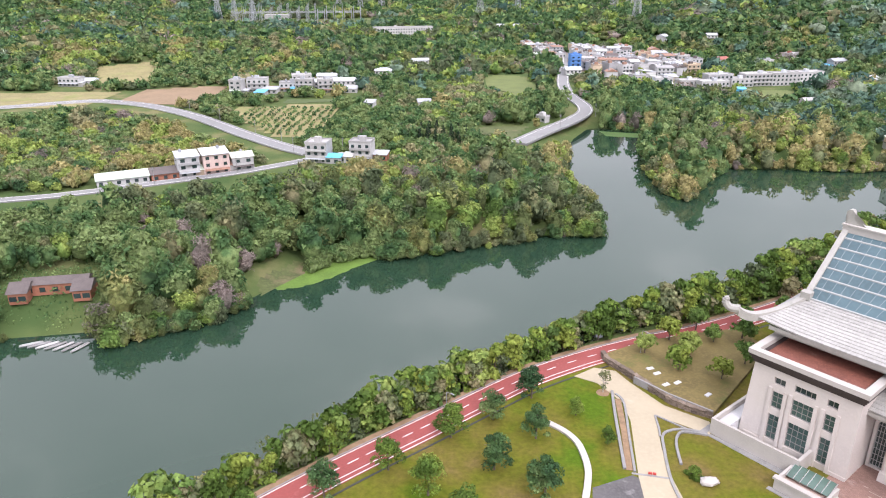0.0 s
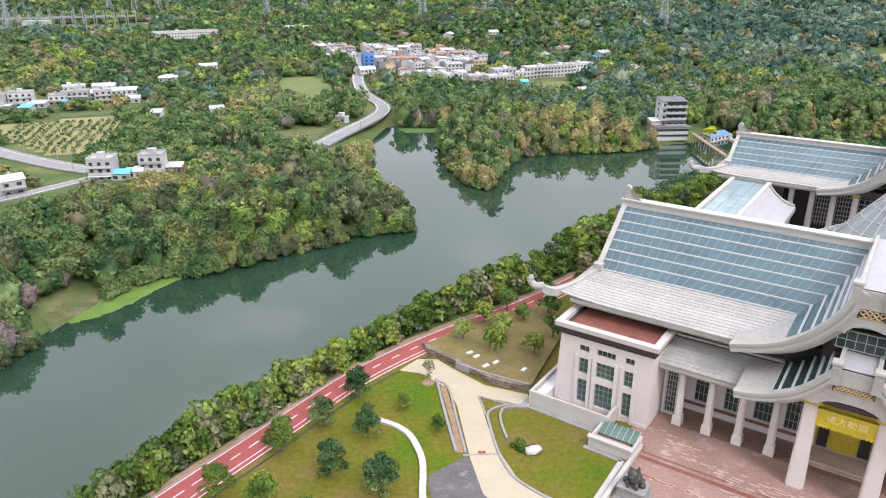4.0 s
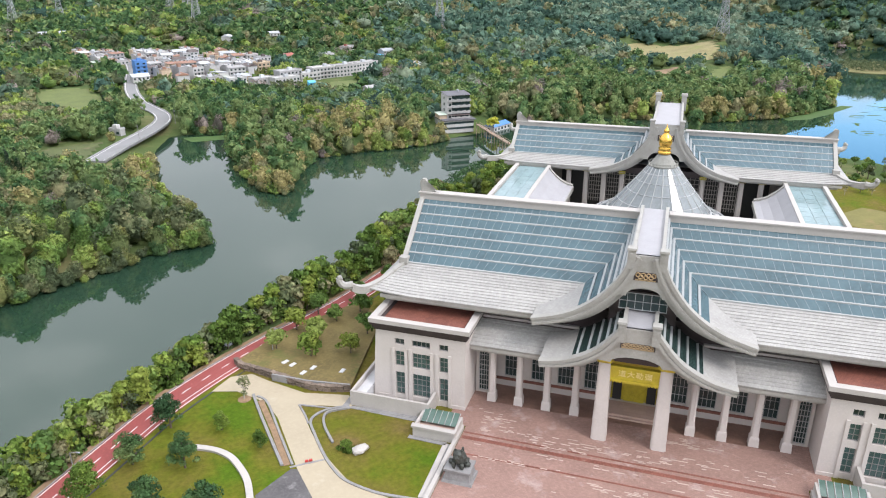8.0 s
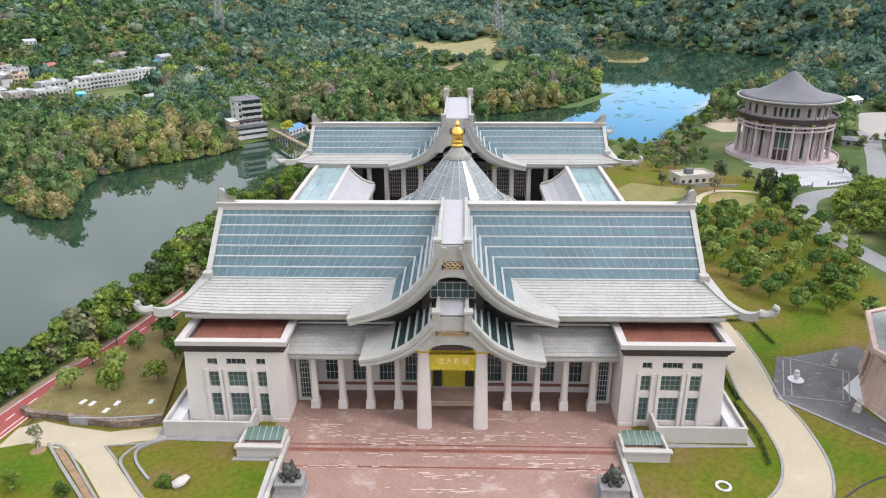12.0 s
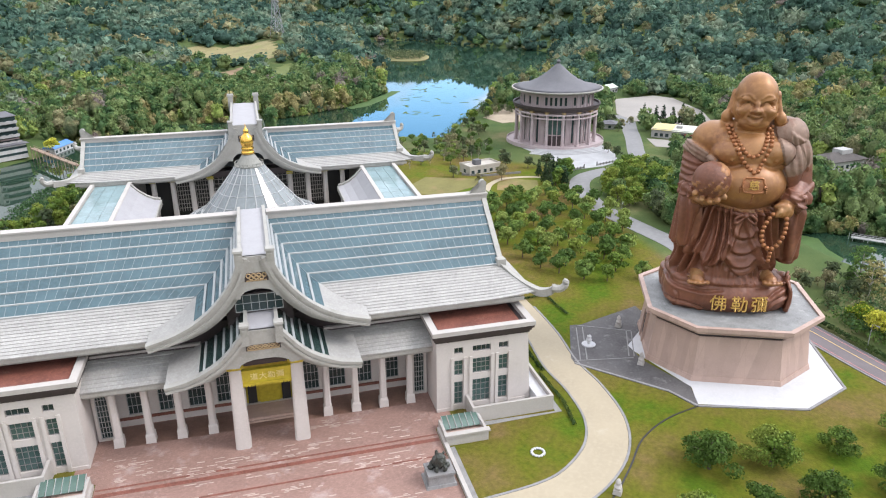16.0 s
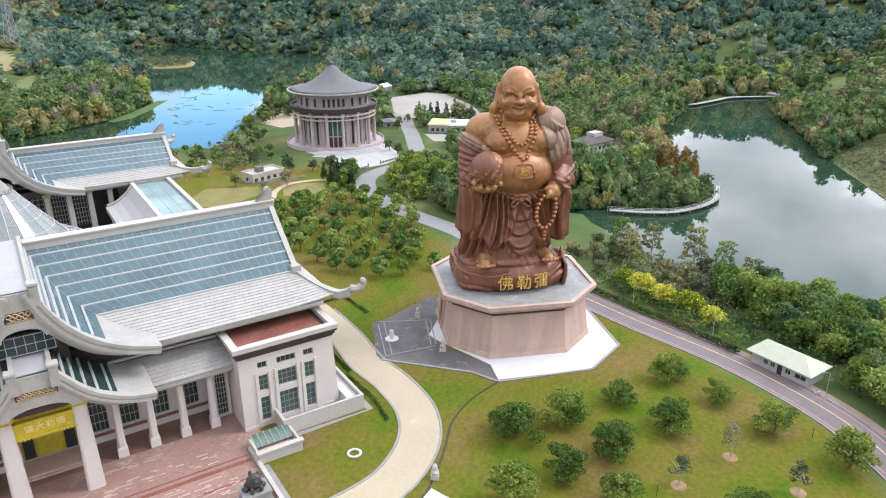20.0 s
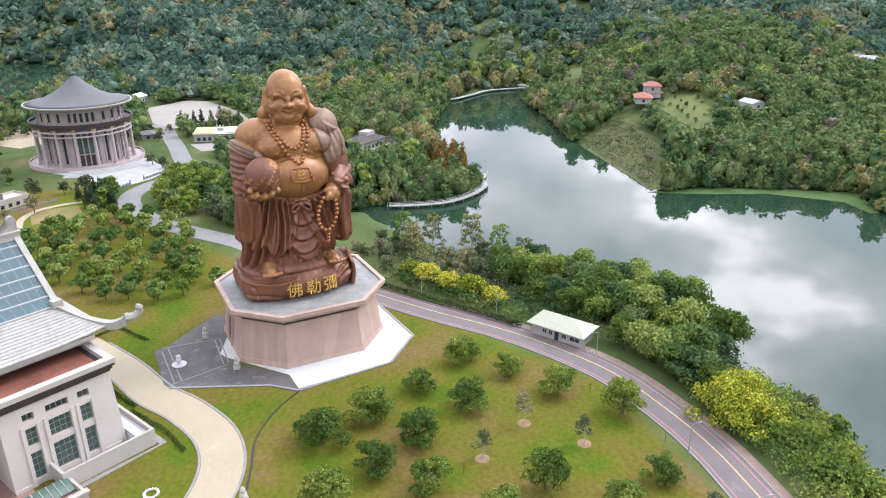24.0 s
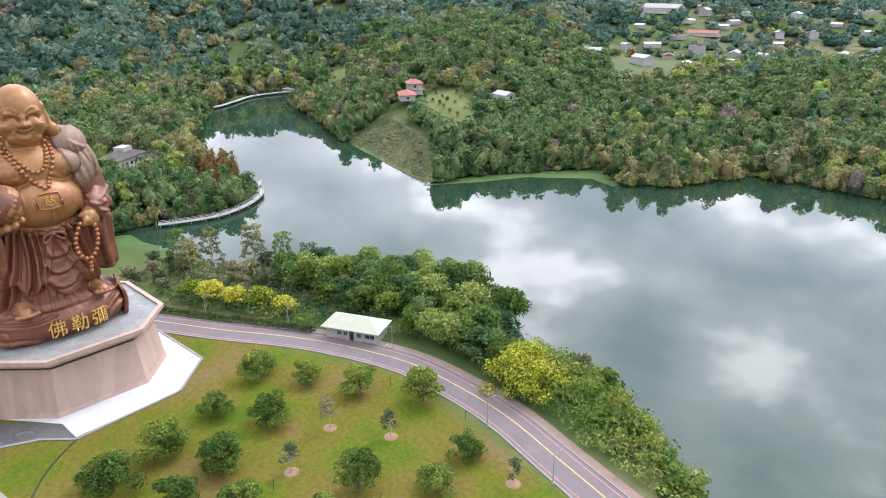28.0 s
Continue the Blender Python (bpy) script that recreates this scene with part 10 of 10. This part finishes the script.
PYLONS = [(686, 536, 60), (467, 771, 62), (843, 1485, 60), (971, 1847, 50), (-432, 1341, 50), (-388, 1295, 46), (-359, 1305, 46), (-242, 1522, 56), (-199, 1523, 56), (-156, 1523, 56), (37, 1300, 52), (105, 1347, 54), (267, 1302, 60), (292, 1296, 60), (250, 1060, 64), (1299, 306, 55)]
for x, y, h in PYLONS:
    pylon(x, y, h, HG.uniform(0, 90))
    NO_SPOT.append((x, y, 14))
    NO_SPOT.append((x * 0.96, y * 0.96, 16))
sy = thing("switchyard", "grey electrical switchyard of steel gantries", "substation", pose(-272, 1290, ground_at(-272, 1290), 0, 0, 9))
for k in range(14):
    for j in range(3):
        bm = B()
        x, y = -105 + 15.5 * k, -22 + 24 * j
        for s in (-6, 6):
            tube(bm, [(x + s, y, -2), (x + s, y, 20 + 5 * (k % 3))], 0.34, 4)
        box(bm, x - 6.5, x + 6.5, y - 0.4, y + 0.4, 15, 15.8)
        part("gantry", bm, M["steel"], sy)
bm = B()
box(bm, -60, -20, -14, 6, -2, 12)
part("control_house", bm, M["house_white"], sy)
open_ground([(-400, 1110), (-130, 1120), (-120, 1350), (-430, 1350)], 0)



def thicket(poly, step, h0, h1, leaf, label, seed, z_of=None, n_card=26):
    """Dense low undergrowth over a stretch of ground, one object."""
    g = np.random.RandomState(seed)
    q = jitter_fill(poly, step, step * 0.45)
    if not len(q):
        return
    d = lake_distance(q)
    q = q[d > -0.6]
    z = height(q)
    cl = np.column_stack([q, z + g.uniform(h0, h1, len(q)) * 0.5, g.uniform(0.6, 1.0, len(q)) * step * 0.85])
    V, F = cards(g, cl, n_card * len(q), 0.36, -0.15)
    tagged(new("undergrowth", raw_mesh("undergrowth", V, F, [M[leaf]])), label, "shrubs", kind="stuff")


thicket([(130, -79), (112, -80.5), (86, -83), (50, -84.5), (50, -95), (92, -105), (132, -110)], 2.1, 2.0, 5.0, "leaf_bright", "bright green undergrowth on the steep bank", 41, n_card=34)
thicket([(130, -83), (112, -84.5), (86, -86), (50, -88), (50, -95), (92, -105), (132, -110)], 2.6, 5.0, 10.0, "leaf_lawn", "tall green shrubs and bamboo on the bank", 42, n_card=34)
thicket([(198, -24), (186, -36), (174, -48), (166, -60), (150, -73), (130, -82), (128, -100), (160, -110), (186, -108), (204, -84), (214, -62), (228, -40), (226, -22), (212, -16)], 3.0, 1.5, 4.5, "leaf", "dark green undergrowth between lane and lake", 43)
thicket([(204, -26), (192, -38), (184, -48), (196, -60), (212, -60), (224, -42), (216, -24)], 2.6, 2.5, 6.5, "leaf_olive", "olive shrubs between lane and lake", 44)
thicket([(-80, 70), (-50, 101), (-26, 124), (0, 147), (18, 160), (40, 171), (62, 182), (84, 191), (100, 203), (118, 236), (97, 216), (55, 191), (18, 170), (-22, 139), (-70, 92)], 2.2, 2.5, 7.0, "leaf", "leafy undergrowth along the lake bank", 45)
thicket([(-80, 74), (-50, 104), (-26, 127), (0, 150), (18, 163), (40, 174), (62, 185), (84, 195), (97, 214), (55, 190), (18, 169), (-22, 138), (-70, 92)], 2.6, 6.0, 14.0, "leaf_bamboo", "feathery bamboo along the lake bank", 46, n_card=40)
thicket([(96, 190), (140, 214), (190, 250), (240, 290), (228, 312), (180, 292), (118, 238)], 3.0, 2.0, 6.0, "leaf", "dense scrub on the bank beside the temple", 47)
thicket([(400, -154), (426, -192), (357, -183), (290, -152), (320, -155)], 2.3, 0.3, 1.0, "leaf_olive", "rough knee-high scrub on the terraced slope", 48, n_card=14)
thicket([(396, -158), (420, -188), (360, -178), (300, -156), (330, -160)], 5.5, 0.3, 0.8, "leaf_rust", "dry brown bracken on the terraced slope", 49, n_card=12)
thicket([(-160, 180), (-100, 178), (-92, 200), (-110, 240), (-160, 240)], 4.2, 0.8, 2.6, "leaf", "garden shrubs round the brick farmhouse", 50, n_card=18)
thicket([(152, -75.5), (134, -79), (112, -81), (112, -88), (135, -92), (154, -86)], 2.2, 1.5, 4.0, "leaf_lawn", "leafy shrubs at the edge of the lane", 51, n_card=30)
thicket([(371, 182), (424, 191), (478, 201), (530, 210), (580, 216), (640, 211), (700, 219), (790, 236), (770, 222), (690, 208), (630, 200), (570, 205), (520, 200), (470, 191), (420, 182), (368, 176)], 3.4, 1.5, 4.5, "leaf", "leafy shrubs on the shore of the bay", 54, n_card=16)
thicket([(203, -18), (192, -30), (180, -42), (168, -53), (172, -58), (186, -48), (198, -36), (208, -24)], 2.2, 1.5, 3.6, "leaf_bright", "fresh green shrubs behind the clipped hedge", 52, n_card=30)
def woods():
    g = np.random.RandomState(7)
    pts = []
    # steps widen with distance
    r_ = 120.0
    while r_ < 3000:
        s = max(5.6, 0.0135 * r_ if r_ < 620 else 0.0138 * r_)
        n = int(radians(196) * r_ / s)
        th = radians(-66.0) + (np.arange(n) + g.uniform(0, 1, n)) / n * radians(196)
        rr = r_ + g.uniform(-0.5, 0.5, n) * s
        pts.append(np.column_stack([rr * np.cos(th), rr * np.sin(th), np.full(n, s)]))
        r_ += s
    # shrubs right down to the water's edge
    shore = np.vstack([np.array(smooth_line(LAKE_NORTH, 8))[:, :2], np.array(smooth_line(LAKE_REAR[3:], 8))[:, :2], np.array(smooth_line(LAKE_B[:27], 8))[:, :2]])
    q = np.repeat(shore, 14, 0) + g.normal(size=(len(shore) * 14, 2)) * 6
    pts.append(np.column_stack([q, np.full(len(q), 3.4)]))
    P = np.vstack(pts)
    d = lake_distance(P[:, :2])
    small = P[:, 2] < 3.5
    P, d = P[~small | ((d > 0) & (d < 5.5))], d[~small | ((d > 0) & (d < 5.5))]
    keep = d > 0.5 + 0.12 * P[:, 2]
    P, d = P[keep], d[keep]
    ok = np.ones(len(P), bool)
    for poly, m in NO_WOOD:
        ok &= signed(P[:, :2], poly) > m
    for line, m in NO_LINE:
        ok &= off_line(P[:, :2], line) > m
    for x, y, m in NO_SPOT:
        ok &= np.hypot(P[:, 0] - x, P[:, 1] - y) > m
    # thinner scrub on part of the low country
    thin = waves(P[:, :2], 0.018, 9)
    r2 = np.hypot(P[:, 0], P[:, 1])
    ok &= ~((thin > 0.35) & (r2 > 330) & (r2 < 1000) & (g.uniform(size=len(P)) < 0.35))
    plain = signed(P[:, :2], PLAIN) < 0
    ok &= ~(plain & (g.uniform(size=len(P)) < 0.5))
    P, d, r2, plain = P[ok], d[ok], r2[ok], plain[ok]
    z = height(P[:, :2], d)
    north = sm(np.degrees(np.arctan2(P[:, 1], P[:, 0])), 48, 78)
    tone = waves(P[:, :2], 0.03, 13) + g.normal(size=len(P)) * 0.46 - 0.08 + 0.40 * north + 0.9 * (signed(P[:, :2], [(-270, 470), (-217, 519), (-160, 440), (-150, 386), (-216, 390)]) < 0)
    bare = g.uniform(size=len(P)) < 0.025
    edge = d < 14
    # the zones run into one another, so the hazed leaf colour shows no seam
    g_mix = np.random.RandomState(17)
    rz = r2 + 170 * waves(P[:, :2], 0.011, 21) + g_mix.normal(size=len(P)) * 70
    bank_n = north + g_mix.normal(size=len(P)) * 0.3 + 0.25 * waves(P[:, :2], 0.012, 23)
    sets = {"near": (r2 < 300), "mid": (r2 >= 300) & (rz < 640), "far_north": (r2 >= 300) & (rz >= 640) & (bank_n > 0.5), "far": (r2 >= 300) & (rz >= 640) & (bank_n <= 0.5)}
    ico = B()
    bmesh.ops.create_icosphere(ico, subdivisions=1, radius=1.0)
    core_v, core_f = np.array([v.co for v in ico.verts]), np.array([[v.index for v in f.verts] for f in ico.faces])
    ico.free()
    nv = len(core_v)
    # tufts a tree, their size beside the crown's radius, lobes a crown
    spec = {"near": (430, 0.135, 9), "mid": (165, 0.185, 7), "far_north": (36, 0.30, 5), "far": (36, 0.30, 5)}
    kinds = [("leaf", "dense green woodland"), ("leaf_olive", "olive and straw coloured thickets"), ("leaf_bamboo", "feathery yellowish bamboo thickets"), ("leaf_bright", "bright green scrub and young trees"), ("leaf_grey", "bare grey-brown twiggy trees")]
    for zone_, sel in sets.items():
        zone = zone_[:4].rstrip("_")
        n_card, rel, n_lobe = spec[zone_]
        for ki, (leaf, label) in enumerate(kinds):
            t = tone
            if ki == 0:
                m = sel & (t < 0.5) & ~(edge & (t > 0.1))
            elif ki == 1:
                m = sel & (t >= 0.5) & (t < 0.85)
            elif ki == 2:
                m = sel & ((edge & (t > 0.1) & (t < 0.5)) | ((t >= 1.25)))
            elif ki == 3:
                m = sel & (t >= 0.85) & (t < 1.25)
            else:
                m = sel & bare
            # crowns on the far hills take the leaf colour with haze in it
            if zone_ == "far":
                leaf = ("leaf_far_hazed", "leaf_olive", "leaf_far_hazed", "leaf_far_hazed", "leaf_far_hazed")[ki]
            if ki < 4:
                m = m & ~bare
            Q = P[m]
            n = len(Q)
            if not n:
                continue
            rad = Q[:, 2] * g.uniform(0.5, 0.9, n) * g.choice([0.8, 1.0, 1.35], n, p=[0.3, 0.45, 0.25])
            # tall by the water and on the wooded shores, low in the scrub of the open country
            tall = 1 - sm(d[m], 30, 80)
            hgt = rad * g.uniform(1.3, 2.2, n) * (0.85 if ki == 3 else 1.0) * (1 + 0.55 * tall * (Q[:, 2] > 3.5))
            hgt = np.minimum(hgt, 13.0 + 5.5 * tall)
            hgt *= 1 - 0.42 * (sm(r2[m], 330, 380) * (1 - sm(r2[m], 720, 800)) * north[m]) * (1 - tall)
            if zone == "far":
                hgt = np.minimum(rad * g.uniform(0.9, 1.7, n), 16.0) * (0.65 if zone_ == "far_north" else 1.0)
            hgt = hgt * np.where(plain[m], 0.5, 1.0)
            base = np.column_stack([Q[:, :2], z[m]])
            # dim heart of the crown
            fill = 0.82 if zone == "far" else 0.74
            cv = np.repeat(core_v[None], n, 0) * g.uniform(0.7, 1.1, (n, nv, 1)) * fill
            cv[..., 0] *= rad[:, None]
            cv[..., 1] *= rad[:, None]
            cv[..., 2] = (cv[..., 2] * 0.55 + 0.42) * hgt[:, None]
            cv += base[:, None]
            f0 = core_f[None] + (np.arange(n) * nv)[:, None, None]
            # lobes of the crown, the higher ones nearer its axis
            az, up = g.uniform(0, 6.283, (n, n_lobe)), g.uniform(0, 1, (n, n_lobe)) ** 0.8
            out_ = rad[:, None] * np.sqrt(g.uniform(0.15, 1, (n, n_lobe))) * (0.78 - 0.5 * up)
            lr = rad[:, None] * g.uniform(0.36, 0.62, (n, n_lobe))
            lc = np.stack([out_ * np.cos(az), out_ * np.sin(az), hgt[:, None] * (0.26 + 0.56 * up)], -1) + base[:, None]
            # tufts over the lobes
            pick = g.randint(0, n_lobe, (n, n_card))
            row = np.arange(n)[:, None]
            dd = g.normal(size=(n, n_card, 3))
            dd[..., 2] = np.abs(dd[..., 2]) * 1.1 - 0.3
            dd /= np.linalg.norm(dd, axis=2)[..., None]
            c = lc[row, pick] + dd * (lr[row, pick] * g.uniform(0.72, 1.16, (n, n_card)))[..., None] * np.array([1, 1, 0.85])
            nn = dd + g.normal(size=dd.shape) * 0.5
            nn /= np.linalg.norm(nn, axis=2)[..., None]
            tt = np.cross(nn, g.normal(size=dd.shape))
            tt /= np.linalg.norm(tt, axis=2)[..., None]
            bb = np.cross(nn, tt)
            s = (rad[:, None] * rel * g.uniform(0.6, 1.35, (n, n_card)))[..., None]
            if ki == 2:
                tt, bb = tt * 1.5, bb * 0.6
            if ki == 4:
                tt, bb = tt * 1.5, bb * 0.3
            V = np.stack([c + tt * s, c - tt * s * 0.55 + bb * s * 0.85, c - tt * s * 0.45 - bb * s * 0.9], 2).reshape(-1, 3)
            allv = np.vstack([cv.reshape(-1, 3), V])
            tri = np.vstack([f0.reshape(-1, 3), np.arange(len(V)).reshape(-1, 3) + n * nv])
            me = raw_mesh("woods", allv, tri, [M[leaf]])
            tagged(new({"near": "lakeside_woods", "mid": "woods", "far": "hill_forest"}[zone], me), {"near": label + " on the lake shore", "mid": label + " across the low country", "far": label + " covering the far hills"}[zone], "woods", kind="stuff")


woods()
